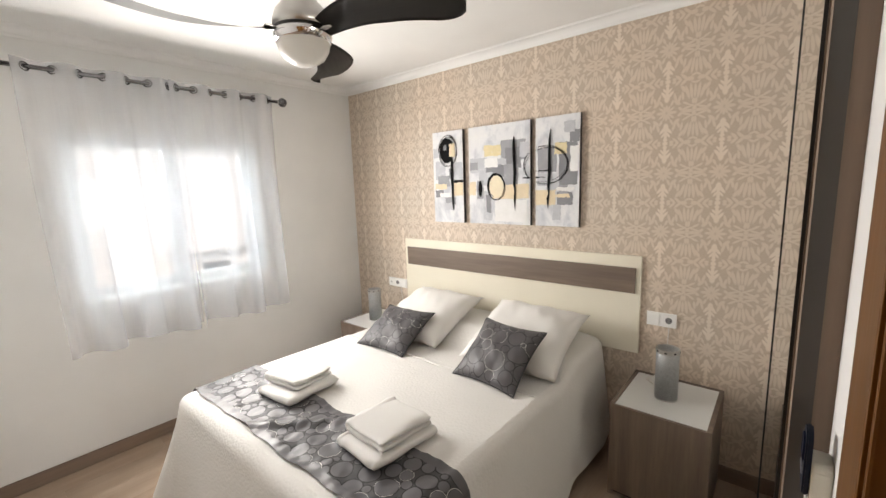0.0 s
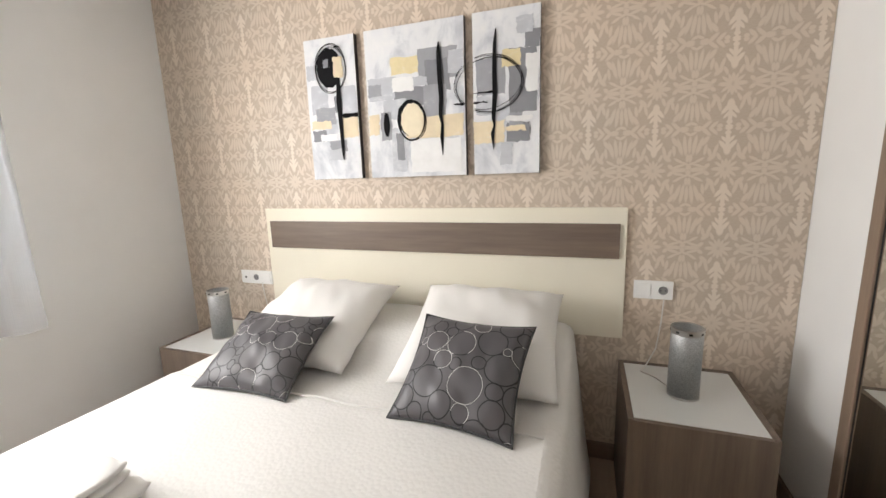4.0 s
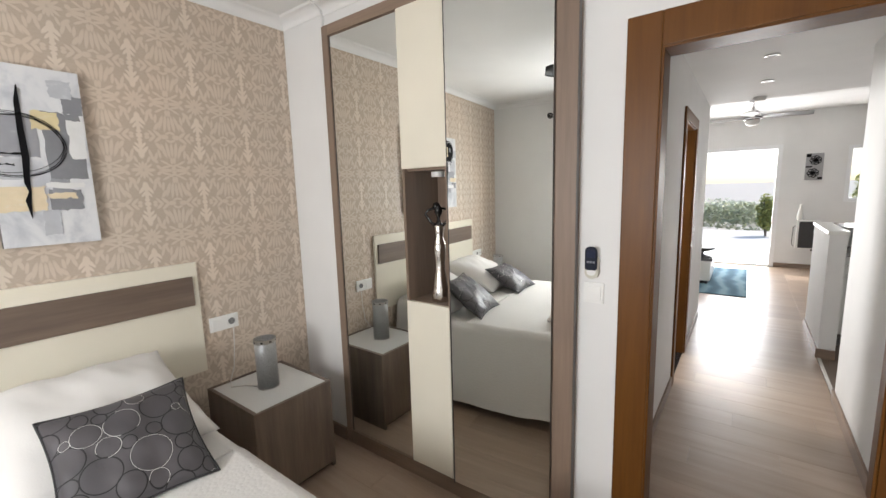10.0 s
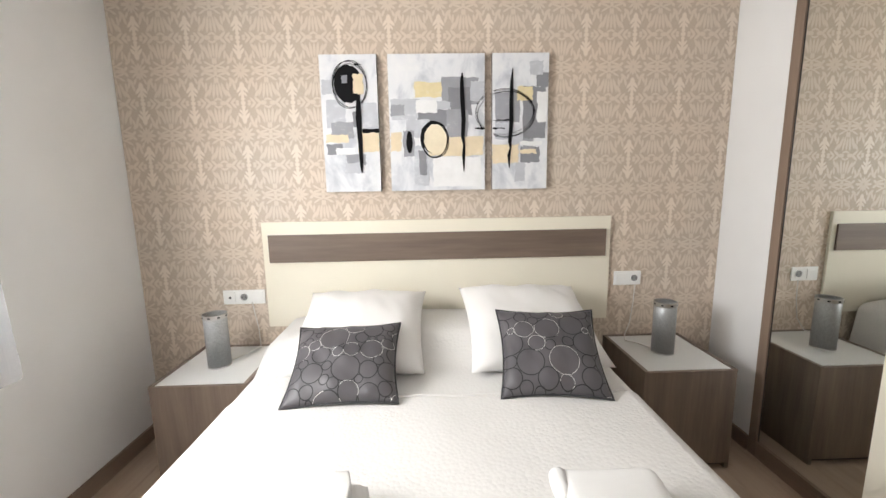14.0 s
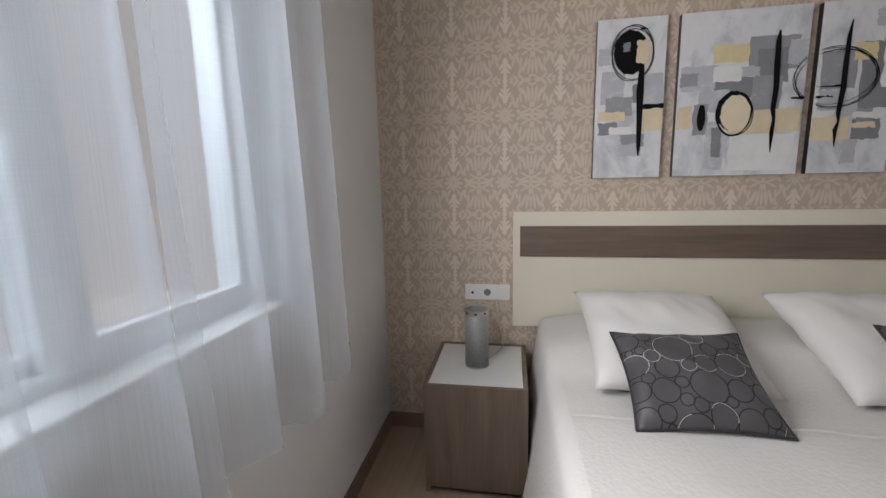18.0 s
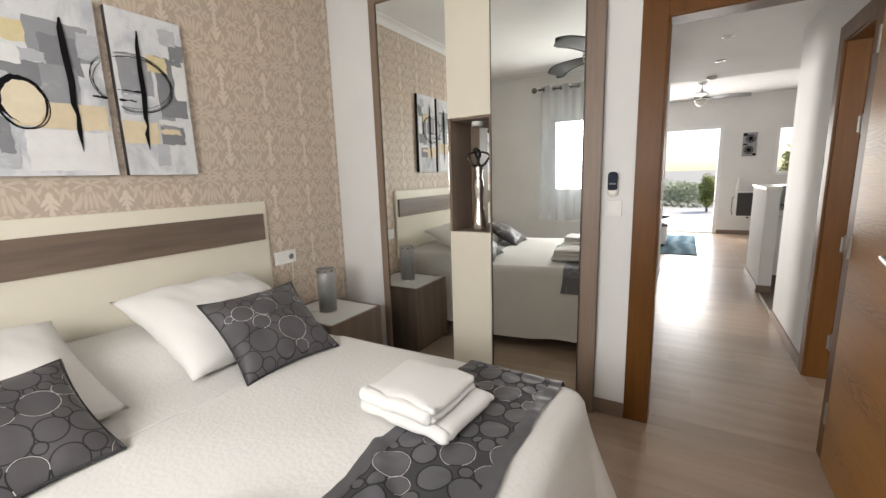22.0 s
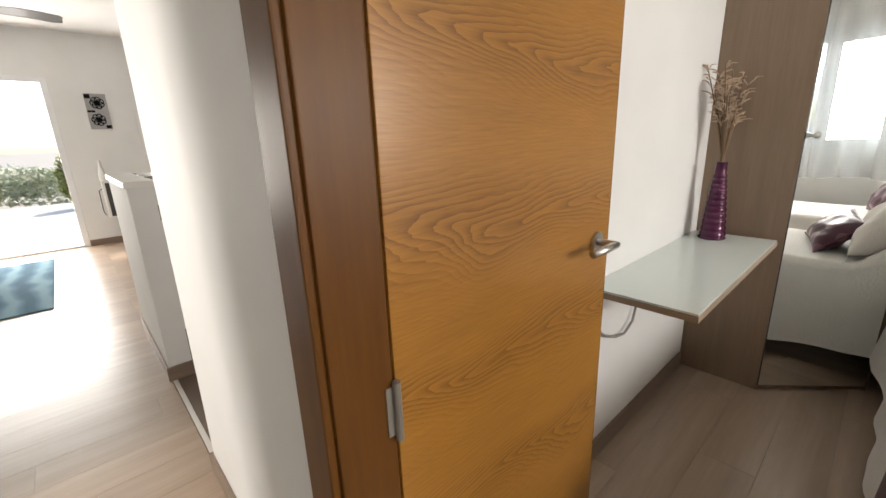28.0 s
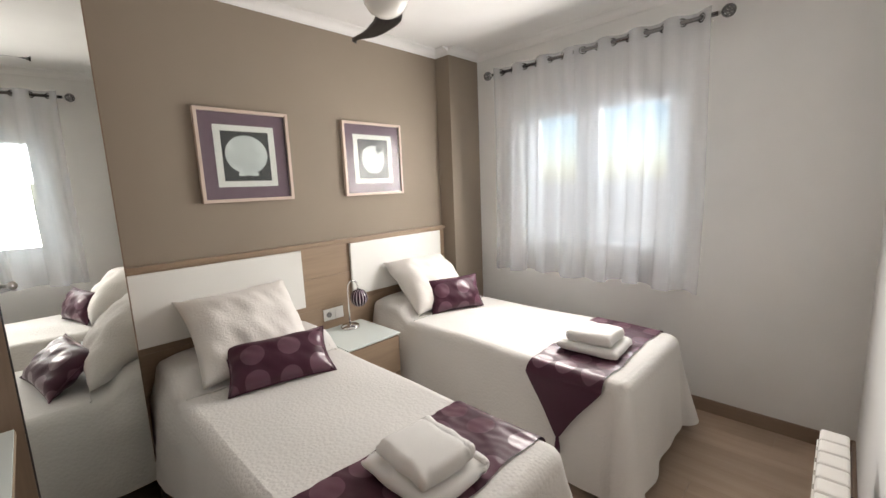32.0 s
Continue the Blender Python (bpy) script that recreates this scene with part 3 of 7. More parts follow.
coving("trim_cornice_bedroom_north", ((X_W1, Y_N1), (0.42, Y_N1)), (0, -1))
coving("trim_cornice_bedroom_west", ((X_W1, Y_PART1), (X_W1, Y_N1)), (1, 0))
coving("trim_cornice_bedroom_pier", ((0.42, 2.735), (0.42, Y_N1)), (-1, 0))
coving("trim_cornice_bedroom_wardrobe", ((0.44, 1.301), (0.44, 2.735)), (-1, 0))
coving("trim_cornice_bedroom_door", ((X_DOOR, Y_PART1), (X_DOOR, 1.300)), (-1, 0))
coving("trim_cornice_bedroom_south", ((X_W1, Y_PART1), (X_DOOR, Y_PART1)), (0, 1))
coving("trim_cornice_twin_south", ((-1.36, Y_S2), (X_E2, Y_S2)), (0, 1))
coving("trim_cornice_twin_column", ((X_W2, -2.41), (-1.36, -2.41)), (0, 1))
coving("trim_cornice_twin_column_side", ((-1.36, Y_S2), (-1.36, -2.41)), (1, 0))
coving("trim_cornice_twin_west", ((X_W2, -2.41), (X_W2, Y_PART0)), (1, 0))
coving("trim_cornice_twin_north", ((X_W2, Y_PART0), (X_E2, Y_PART0)), (0, -1))
coving("trim_cornice_twin_east", ((X_E2, Y_S2), (X_E2, Y_PART0)), (-1, 0))


def skirting(name, x0, x1, y0, y1, h=0.085):
    along_x = (x1 - x0) > (y1 - y0)
    bm = box(x0, x1, y0, y1, 0, h)
    bmesh.ops.bevel(bm, geom=[e for e in bm.edges if all(v.co.z > h / 2 for v in e.verts)], offset=0.003, segments=2, affect="EDGES")
    return solid(name, bm, BASEWOOD_X if along_x else BASEWOOD_Y, kind="structure")


S = 0.014
skirting("baseboard_bedroom_west", X_W1, X_W1 + S, Y_PART1, Y_N1 - 0.004)
skirting("baseboard_bedroom_north", X_W1 + S, 0.42, Y_N1 - 0.003 - S, Y_N1 - 0.004)
skirting("baseboard_bedroom_pier", 0.42 - S, 0.419, 2.74, Y_N1 - 0.02)
skirting("baseboard_bedroom_south", X_W1 + S, X_DOOR, Y_PART1 + 0.0005, Y_PART1 + S)
skirting("baseboard_bedroom_door", X_DOOR - S, X_DOOR - 0.0005, 1.146, 1.298)
skirting("baseboard_corridor_north", 0.61, 2.295, Y_HALL - S, Y_HALL - 0.0005)
skirting("baseboard_corridor_north_far", 3.175, 4.35, Y_HALL - S, Y_HALL - 0.0005)
skirting("baseboard_corridor_south", 1.587, 2.68, Y_PART1 + 0.0005, Y_PART1 + S)
skirting("baseboard_corridor_end", 2.6805, 2.68 + S, -1.5, Y_PART1 + S)
skirting("baseboard_twin_west", X_W2 + 0.0005, X_W2 + S, -2.41, Y_PART0)
skirting("baseboard_twin_north", X_W2 + S, 0.69, Y_PART0 - S, Y_PART0 - 0.0005)
skirting("baseboard_twin_east", X_E2 - S, X_E2 - 0.0005, -1.93, Y_PART0 - 0.02)
skirting("baseboard_twin_south", -1.36, 0.86, Y_S2 + 0.0005, Y_S2 + S)
skirting("baseboard_living_east", 8.40 - S, 8.3995, LWIN[0] - 1.2, PAT[0])


def door_case(name, axis, plane0, plane1, a0, a1, top=H_DOOR, w=0.08, th=0.016):
    """Lining and architraves round an opening from a0 to a1 in a wall that runs along axis, with faces at plane0 and plane1."""
    case = thing(name, label="varnished oak door lining with flat architraves", category="door frame")
    case["kind"] = "structure"

    def put(n, a, b, p, q, z0, z1, bevel=0.003):
        bm = box(a, b, p, q, z0, z1, bevel) if axis == "x" else box(p, q, a, b, z0, z1, bevel)
        part(n, bm, JAMBWOOD, case)

    for lo, hi, n in ((a0 - 0.001, a0 + 0.014, "jamb"), (a1 - 0.014, a1 + 0.001, "jamb")):
        put(n, lo, hi, plane0 - 0.002, plane1 + 0.002, 0, top)
    put("head_lining", a0, a1, plane0 - 0.002, plane1 + 0.002, top - 0.014, top + 0.001)
    for face, s in ((plane0, -1), (plane1, 1)):
        p, q = sorted((face + s * 0.0005, face + s * th))
        put("architrave", a0 - w, a0 + 0.006, p, q, 0, top + w, 0.004)
        put("architrave", a1 - 0.006, a1 + w, p, q, 0, top + w, 0.004)
        put("head_architrave", a0 + 0.006, a1 - 0.006, p, q, top - 0.006, top + w, 0.004)
    return case


door_case("door_frame_1", "y", X_DOOR, 0.59, 0.30, 1.04, w=0.105, th=0.006)
door_case("door_frame_2", "x", Y_PART0, Y_PART1, 0.77, 1.50, w=0.085)
door_case("door_frame_3", "x", Y_HALL, Y_HALL + 0.14, 2.38, 3.09)

# ---- doors ----
HINGE = mat("satin_nickel", (0.30, 0.28, 0.25), 0.4, 0.5)


def lever(parent, at, out, along, label="brushed steel lever handle"):
    """A round rose and an angled bar lever: out is the way it stands off, along the way the lever points."""
    at, out, along = Vector(at), Vector(out), Vector(along)
    rose = part("rose", tube([at, at + out * 0.008], 0.026, 24), STEEL, parent, "round steel rose")
    neck = at + out * 0.055
    part("handle", tube([at, at + out * 0.03, neck, neck + along * 0.04, neck + along * 0.115], [0.0095, 0.009, 0.0095, 0.0100, 0.0100], 14), STEEL, parent, label, smooth=True)
    return rose


def hinge(parent, at, h=0.10):
    x, y, z = at
    part("hinge", lathe([(0, -h / 2), (0.007, -h / 2), (0.007, h / 2), (0, h / 2)], 14, at=(x, y, z)), HINGE, parent, "steel barrel hinge")


def leaf(name, x0, x1, y0, y1, label):
    d = thing(name, 0, 0, 0, label, "door")
    part("panel", box(x0, x1, y0, y1, 0.008, H_DOOR - 0.016, 0.002), OAKDOOR, d)
    return d


L1 = leaf("door_1", -0.205, 0.478, 0.287, 0.325, "open varnished oak door with steel lever, against the bedroom wall")
part("edge_band", box(-0.2075, -0.205, 0.2875, 0.3245, 0.010, H_DOOR - 0.018), JAMBWOOD, L1)
plate = part("lock_plate", box(-0.2115, -0.2075, 0.295, 0.317, 0.925, 1.085, 0.0), HINGE, L1, "pale rounded steel lock plate")
part("latch", box(-0.224, -0.2113, 0.299, 0.312, 0.972, 0.998, 0.002), STEEL, plate)
for z in (0.935, 1.045):
    part("screw", tube([(-0.2112, 0.306, z), (-0.2125, 0.306, z)], 0.003, 10), STEEL, plate)
lever(L1, (-0.135, 0.325, 1.02), (0, 1, 0), (1, 0, 0.22))
lever(L1, (-0.135, 0.287, 1.02), (0, -1, 0), (1, 0, 0.22))
for z in (0.25, 1.0, 1.8):
    hinge(L1, (0.482, 0.325, z))

XJ = 1.50
L2 = leaf("door_2", XJ - 0.012, XJ + 0.026, -0.632, 0.082, "open varnished oak door with cathedral grain and steel lever")
part("edge_band", box(XJ - 0.0115, XJ + 0.0255, -0.6345, -0.632, 0.010, H_DOOR - 0.018), JAMBWOOD, L2)
lever(L2, (XJ - 0.012, -0.565, 1.02), (-1, 0, 0), (0, 1, 0))
lever(L2, (XJ + 0.026, -0.565, 1.02), (1, 0, 0), (0, 1, 0))
for z in (0.25, 0.865, 1.56):
    hinge(L2, (XJ - 0.021, 0.086, z), 0.11)
    part("hinge_leaf", box(XJ - 0.0168, XJ - 0.0143, 0.091, 0.104, z - 0.045, z + 0.045), HINGE, L2, "steel hinge leaf on the jamb")


# ---- windows ----
def window(name, x_wall, win, middle, overlap):
    """A white sliding window deep in its opening, seen from +x."""
    y0, y1, z0, z1 = win
    w = thing(name, x_wall - 0.115, (y0 + y1) / 2, z0, "white plastic sliding window with two sashes", "window")
    w["kind"] = "structure"
    a, b, h = y0 - (y0 + y1) / 2, y1 - (y0 + y1) / 2, z1 - z0
    f = 0.042

    def ring(nm, p, q, r, s, t, x0, x1, parent):
        for nn, bx in ((nm, (x0, x1, p, p + t, r, s)), (nm, (x0, x1, q - t, q, r, s)), (nm, (x0, x1, p + t, q - t, r, r + t)), (nm, (x0, x1, p + t, q - t, s - t, s))):
            part(nn, box(*bx, 0.003), PVC, parent)

    ring("window_frame", a, b, 0, h, f, -0.06, 0.02, w)
    mid = middle - (y0 + y1) / 2
    for p, q, x0, x1 in ((a + f, mid + overlap, -0.045, -0.015), (mid - overlap, b - f, -0.012, 0.018)):
        inner = overlap * 2 if x0 < -0.04 else 0.05
        outer = overlap * 2 if x0 > -0.04 else 0.05
        sash = part("sash", box(x0, x1, p, p + outer, f, h - f, 0.003), PVC, w)
        part("stile", box(x0, x1, q - inner, q, f, h - f, 0.003), PVC, sash)
        part("rail", box(x0, x1, p + outer, q - inner, f, f + 0.035, 0.003), PVC, sash)
        part("rail", box(x0, x1, p + outer, q - inner, h - f - 0.035, h - f, 0.003), PVC, sash)
        pane = part("pane", box((x0 + x1) / 2 - 0.002, (x0 + x1) / 2 + 0.002, p + outer - 0.005, q - inner + 0.005, f + 0.03, h - f - 0.03), PANE, sash, "clear glass pane")
        pane.visible_shadow = False
        if x1 > 0:
            part("catch", box(x1, x1 + 0.012, mid - 0.01, mid + 0.01, h * 0.45, h * 0.45 + 0.09, 0.003), PVC, sash)
    part("window_sill", box(0.021, 0.127, a + 0.001, b - 0.001, -0.0005, 0.012, 0.003), OFFWHITE, w, "smooth white inner sill")
    return w


window("window_1", X_W1, WIN1, 1.575, 0.045)
window("window_2", X_W2, WIN2, -1.45, 0.085)

lw = thing("window_3", 8.46, 0, LWIN[2], "white plastic living room window", "window")
lw["kind"] = "structure"
for bx in ((-0.04, 0.02, LWIN[0], LWIN[0] + 0.06, 0, 0.93), (-0.04, 0.02, LWIN[1] - 0.06, LWIN[1], 0, 0.93), (-0.04, 0.02, LWIN[0] + 0.06, LWIN[1] - 0.06, 0, 0.06), (-0.04, 0.02, LWIN[0] + 0.06, LWIN[1] - 0.06, 0.87, 0.93)):
    part("window_frame", box(*bx, 0.004), PVC, lw)
pn = part("pane", box(-0.012, -0.008, LWIN[0] + 0.05, LWIN[1] - 0.05, 0.05, 0.88), PANE, lw)
pn.visible_shadow = False
pd = thing("door_4", 8.45, 0, 0, "white framed patio door standing open to the terrace", "patio door")
pd["kind"] = "structure"
for bx in ((-0.05, 0.03, PAT[0], PAT[0] + 0.07, 0, PAT[2]), (-0.05, 0.03, PAT[1] - 0.07, PAT[1], 0, PAT[2]), (-0.05, 0.03, PAT[0] + 0.07, PAT[1] - 0.07, PAT[2] - 0.07, PAT[2]), (-0.05, 0.03, PAT[0] + 0.07, PAT[1] - 0.07, 0.0, 0.03)):
    part("frame", box(*bx, 0.004), PVC, pd)


# ---- curtains ----
RODSTEEL = mat("dark_chrome", (0.22, 0.22, 0.225), 0.25, 0.9)


def curtain_set(name, x, y0, y1, split, z_rod, z_hem, seed, finial_r=0.035):
    """A rod with ball finials and two sheer eyelet curtains hanging from it."""
    rd = random.Random(seed)
    rod_ob = thing("curtain_rod", x, (y0 + y1) / 2, z_rod, "chrome curtain rod with openwork ball finials", "curtain rod")
    half = (y1 - y0) / 2
    part("rod", rod((0, -half, 0), (0, half, 0), 0.0125, 18), RODSTEEL, rod_ob, smooth=True)
    for s in (-1, 1):
        ball = part("finial", lathe([(0.008, -0.045), (0.014, -0.04), (0.008, -0.034)] + [(0.012, -0.03)], 16), STEEL, rod_ob)
        ball.matrix_local = pose(0, s * (half + 0.04), 0, -90 * s, 0, 0)
        bm = bmesh.new()
        for k in range(26):
            t = math.acos(1 - 2 * (k + 0.5) / 26)
            p = math.pi * (1 + 5 ** 0.5) * k
            c = Vector((math.sin(t) * math.cos(p), math.sin(t) * math.sin(p), math.cos(t))) * finial_r * 0.86
            nrm = c.normalized()
            side = nrm.cross(Vector((0.3, 0.5, 0.8))).normalized()
            other = nrm.cross(side)
            pts = [c + (side * math.cos(q * math.pi / 4) + other * math.sin(q * math.pi / 4)) * finial_r * 0.24 for q in range(8)]
            tube(pts, finial_r * 0.095, 6, bm, closed=True)
        part("finial_ball", bm, RODSTEEL, ball, "openwork silver ball", smooth=True).matrix_local = pose(0, 0, 0.005)
        part("bracket", tube([(0, s * (half - 0.05), 0), (-0.05, s * (half - 0.05), -0.004), (-0.098, s * (half - 0.05), -0.004)], 0.007, 10), STEEL, rod_ob)
    cuts = [(y0 + 0.035, split + 0.03), (split - 0.03, y1 - 0.03)]
    for side, (a, b) in enumerate(cuts):
        n_fold = max(3, round((b - a) / 0.105))
        phases = [rd.uniform(-0.5, 0.5) for _ in range(6)]
        amp0 = 0.030

        def f(u, v, extra=0.0):
            yy = a + (b - a) * u
            drop = v
            wave = math.cos(math.pi * n_fold * u)
            wave2 = math.sin(2 * math.pi * n_fold * 0.5 * u * 1.47 + phases[0] * 5) * drop
            wave3 = math.sin(2 * math.pi * 2.3 * u + phases[1] * 6) * drop
            xx = wave * (amp0 + 0.020 * drop) + wave2 * 0.017 + wave3 * 0.013 + extra
            yy += (0.010 + 0.011 * math.sin(5.1 * u + phases[5] * 9)) * math.sin(2 * math.pi * n_fold * u) * (0.2 + 0.8 * drop)
            yy += 0.016 * math.cos(2 * math.pi * n_fold * 0.5 * u + phases[2]) * drop + 0.02 * math.sin(3 * drop + phases[3] * 4) * drop
            zz = z_rod + 0.04 - (z_rod + 0.04 - z_hem) * v + 0.012 * math.sin(2 * math.pi * 1.4 * u + phases[4] * 6) * drop
            return Vector((x + xx, yy, zz)) - base

        base = Vector((x, (a + b) / 2, z_hem))
        c = thing("sheer_curtain", *base, "white sheer voile eyelet curtain drawn over the window", "curtain", "sheer curtains")
        part("cloth", sheet(lambda u, v: f(u, v), 190, 40), SHEER, c, smooth=True)
        part("hem", sheet(lambda u, v: f(u, 0.945 + 0.053 * v, 0.003), 190, 4), SHEER, c, "doubled bottom hem", smooth=True)
        part("heading", sheet(lambda u, v: f(u, 0.002 + 0.05 * v, 0.003), 190, 3), SHEER, c, "doubled eyelet heading", smooth=True)
        for k in range(n_fold):
            u = (k + 0.5) / n_fold
            yy = a + (b - a) * u
            ring = [Vector((x, yy, z_rod)) - base + Vector((math.cos(q * math.pi / 9) * 0.0215 * (1 if k % 2 else -1) * 0.75, math.cos(q * math.pi / 9) * 0.0195, math.sin(q * math.pi / 9) * 0.0215)) for q in range(18)]
            part("eyelet", tube(ring, 0.0046, 8, closed=True), RODSTEEL, c, "steel eyelet", smooth=True)


curtain_set("curtains_bedroom", X_W1 + 0.105, 0.80, 2.31, 1.58, 2.378, 0.745, 4)
curtain_set("curtains_twin", X_W2 + 0.105, -2.17, -0.62, -1.42, 2.378, 0.80, 9)

# ---- soft goods ----
def cover(w, length, top, hem, bump_from, bump, seed, round_r=0.045, flare=0.05, waves=1.0, step_at=None, corner=0.06, hem_amp=0.012, ramp=0.22, head=0.0, lift=0.0):
    """A bedspread in local metres: x across from -w/2 to w/2, y from 0 at the head to -length at the foot."""
    rd = random.Random(seed)
    ph = [rd.uniform(0, 6.28) for _ in range(10)]

    def height(x, y):
        t = min(max((bump_from + y) / ramp, 0.0), 1.0) if bump_from else 0.0
        s = t * t * (3 - 2 * t)
        e = 1 - (abs(x) / (w / 2)) ** 6 * 0.4
        z = top + bump * s * e
        if step_at is not None and -y > step_at:
            z += 0.008
        return z + 0.004 * math.sin(5 * x + ph[0]) * math.sin(4 * y + ph[1]) + 0.0025 * math.sin(13 * x + 7 * y + ph[2])

    # outline: head right corner, along the side, round the foot, back to the head
    line, normals, dist = [], [], []
    hw, r = w / 2, 0.07

    def seg(p, q, n, k):
        for i in range(k):
            line.append(Vector(p).lerp(Vector(q), i / k))
            normals.append(Vector(n))

    seg((hw, 0), (hw, -length + r), (1, 0), 44)
    for i in range(10):
        a = math.pi / 2 * i / 10
        line.append(Vector((hw - r + r * math.cos(a), -length + r - r * math.sin(a))))
        normals.append(Vector((math.cos(a), -math.sin(a))))
    seg((hw - r, -length), (-hw + r, -length), (0, -1), 44)
    for i in range(10):
        a = math.pi / 2 * i / 10
        line.append(Vector((-hw + r - r * math.sin(a), -length + r - r * math.cos(a))))
        normals.append(Vector((-math.sin(a), -math.cos(a))))
    seg((-hw, -length + r), (-hw, 0), (-1, 0), 44)
    line.append(Vector((-hw, 0)))
    normals.append(Vector((-1, 0)))
    bm = bmesh.new()
    rows = []
    run = 0.0
    for i, (p, n) in enumerate(zip(line, normals)):
        if i:
            run += (p - line[i - 1]).length
        cn = abs(n.x * n.y) * 2
        inner = p - n * round_r
        z0 = height(inner.x, inner.y)
        col = []
        for k in range(5):
            a = math.pi / 2 * k / 4
            q = inner + n * round_r * math.sin(a)
            col.append(bm.verts.new((q.x, q.y, z0 - round_r * (1 - math.cos(a)))))
        zb = z0 - round_r
        for k in range(1, 13):
            t = k / 12
            fold = math.sin(run * 14 * waves + ph[3]) * 0.5 + math.sin(run * 23 * waves + ph[4]) * 0.3 + math.sin(run * 7 * waves + ph[5]) * 0.5
            o = round_r + flare * t + 0.014 * fold * t ** 1.3 * waves + corner * cn * t ** 1.2
            near = min(max((0.42 + p.y) / 0.10, 0.0), 1.0) * min(1.0, max(0.0, -p.y) / 0.04 + 0.35)
            o += head * near * math.sin(math.pi * min(t * 1.5, 0.62))
            q = inner + n * o
            col.append(bm.verts.new((q.x, q.y, zb + (hem + lift * max(0.0, 1 + p.y / 1.3) + hem_amp * math.sin(run * 5 + ph[6]) - zb) * t)))
        rows.append(col)
    for a, b in zip(rows, rows[1:]):
        for k in range(len(a) - 1):
            bm.faces.new((a[k], b[k], b[k + 1], a[k + 1]))
    # the top, as lines across between the two sides
    nx = 36
    ny = 60
    iw, il = hw - round_r, length - round_r
    g = [[bm.verts.new((-iw + 2 * iw * i / nx, -il * j / ny, height(-iw + 2 * iw * i / nx, -il * j / ny))) for j in range(ny + 1)] for i in range(nx + 1)]
    for i in range(nx):
        for j in range(ny):
            bm.faces.new((g[i][j], g[i][j + 1], g[i + 1][j + 1], g[i + 1][j]))
    bmesh.ops.recalc_face_normals(bm, faces=bm.faces[:])
    return bm, height


def pillow_mesh(w, h, t, seed=0, ears=0.035, n=30, wrinkle=0.006, slump=0.0):
    """A filled cushion lying in the xy plane, thickness along z."""
    ph = [random.Random(seed).uniform(0, 6.28) for _ in range(8)]
    bm = bmesh.new()
    layers = []
    for s in (1, -1):
        g = []
        for i in range(n + 1):
            row = []
            for j in range(n + 1):
                u, v = -1 + 2 * i / n, -1 + 2 * j / n
                px = w / 2 * u * (1 - ears * 1.6 * (1 - v * v) * abs(u) ** 3)
                py = h / 2 * v * (1 - ears * 1.6 * (1 - u * u) * abs(v) ** 3)
                fat = max(0.0, (1 - abs(u) ** 2.6)) ** 0.55 * max(0.0, (1 - abs(v) ** 2.6)) ** 0.55
                z = s * t / 2 * fat
                z -= slump * max(0.0, v) ** 2 * (1 + 0.3 * math.sin(2 * u + ph[3]))
                py -= slump * 0.35 * max(0.0, v) ** 2 * (1 - u * u)
                z += 0.4 * wrinkle * math.sin(21 * u + 9 * v + ph[4]) * math.sin(4 * v + ph[5]) * fat
                z += wrinkle * (math.sin(7 * u + 3 * v + ph[0]) * math.sin(5 * v - 2 * u + ph[1]) + 0.5 * math.sin(13 * u * v + ph[2])) * (fat ** 0.5)
                row.append(bm.verts.new((px, py, z)))
            g.append(row)
        for i in range(n):
            for j in range(n):
                q = (g[i][j], g[i + 1][j], g[i + 1][j + 1], g[i][j + 1])
                bm.faces.new(q if s > 0 else q[::-1])
        layers.append(g)
    bmesh.ops.remove_doubles(bm, verts=bm.verts[:], dist=0.0006)
    return bm


def edge_line(w, h, ears=0.035, n=24):
    pts = []
    for a, b in (((-1, -1), (1, -1)), ((1, -1), (1, 1)), ((1, 1), (-1, 1)), ((-1, 1), (-1, -1))):
        for k in range(n):
            u, v = a[0] + (b[0] - a[0]) * k / n, a[1] + (b[1] - a[1]) * k / n
            pts.append((w / 2 * u * (1 - ears * 1.6 * (1 - v * v) * abs(u) ** 3), h / 2 * v * (1 - ears * 1.6 * (1 - u * u) * abs(v) ** 3), 0))
    return pts


def cushion(name, w, h, t, material, bl, br, lean, label, category, group, seed, piping=None, ears=0.035, twist=0.0, sink=0.0, slump=0.0, wrinkle=0.006):
    """A cushion whose lower edge runs from bl to br, leaning back by lean degrees from upright."""
    bl, br = Vector(bl), Vector(br)
    x = (br - bl).normalized()
    back = Vector((0, 0, 1)).cross(x)
    up = (Vector((0, 0, 1)) * math.cos(radians(lean)) + back * math.sin(radians(lean))).normalized()
    z = x.cross(up)
    mid = (bl + br) / 2 + up * (h / 2 - sink)
    c = thing(name, 0, 0, 0, label, category, group)
    m = Matrix.Identity(4)
    m.col[0][:3], m.col[1][:3], m.col[2][:3], m.col[3][:3] = x, up, z, mid
    c.matrix_world = m @ pose(0, 0, 0, 0, 0, twist)
    part("filling", pillow_mesh(w, h, t, seed, ears, wrinkle=wrinkle, slump=slump), material, c, smooth=True)
    if piping:
        part("piping", tube(edge_line(w, h, ears), 0.004, 8, closed=True), piping, c, smooth=True)
    return c


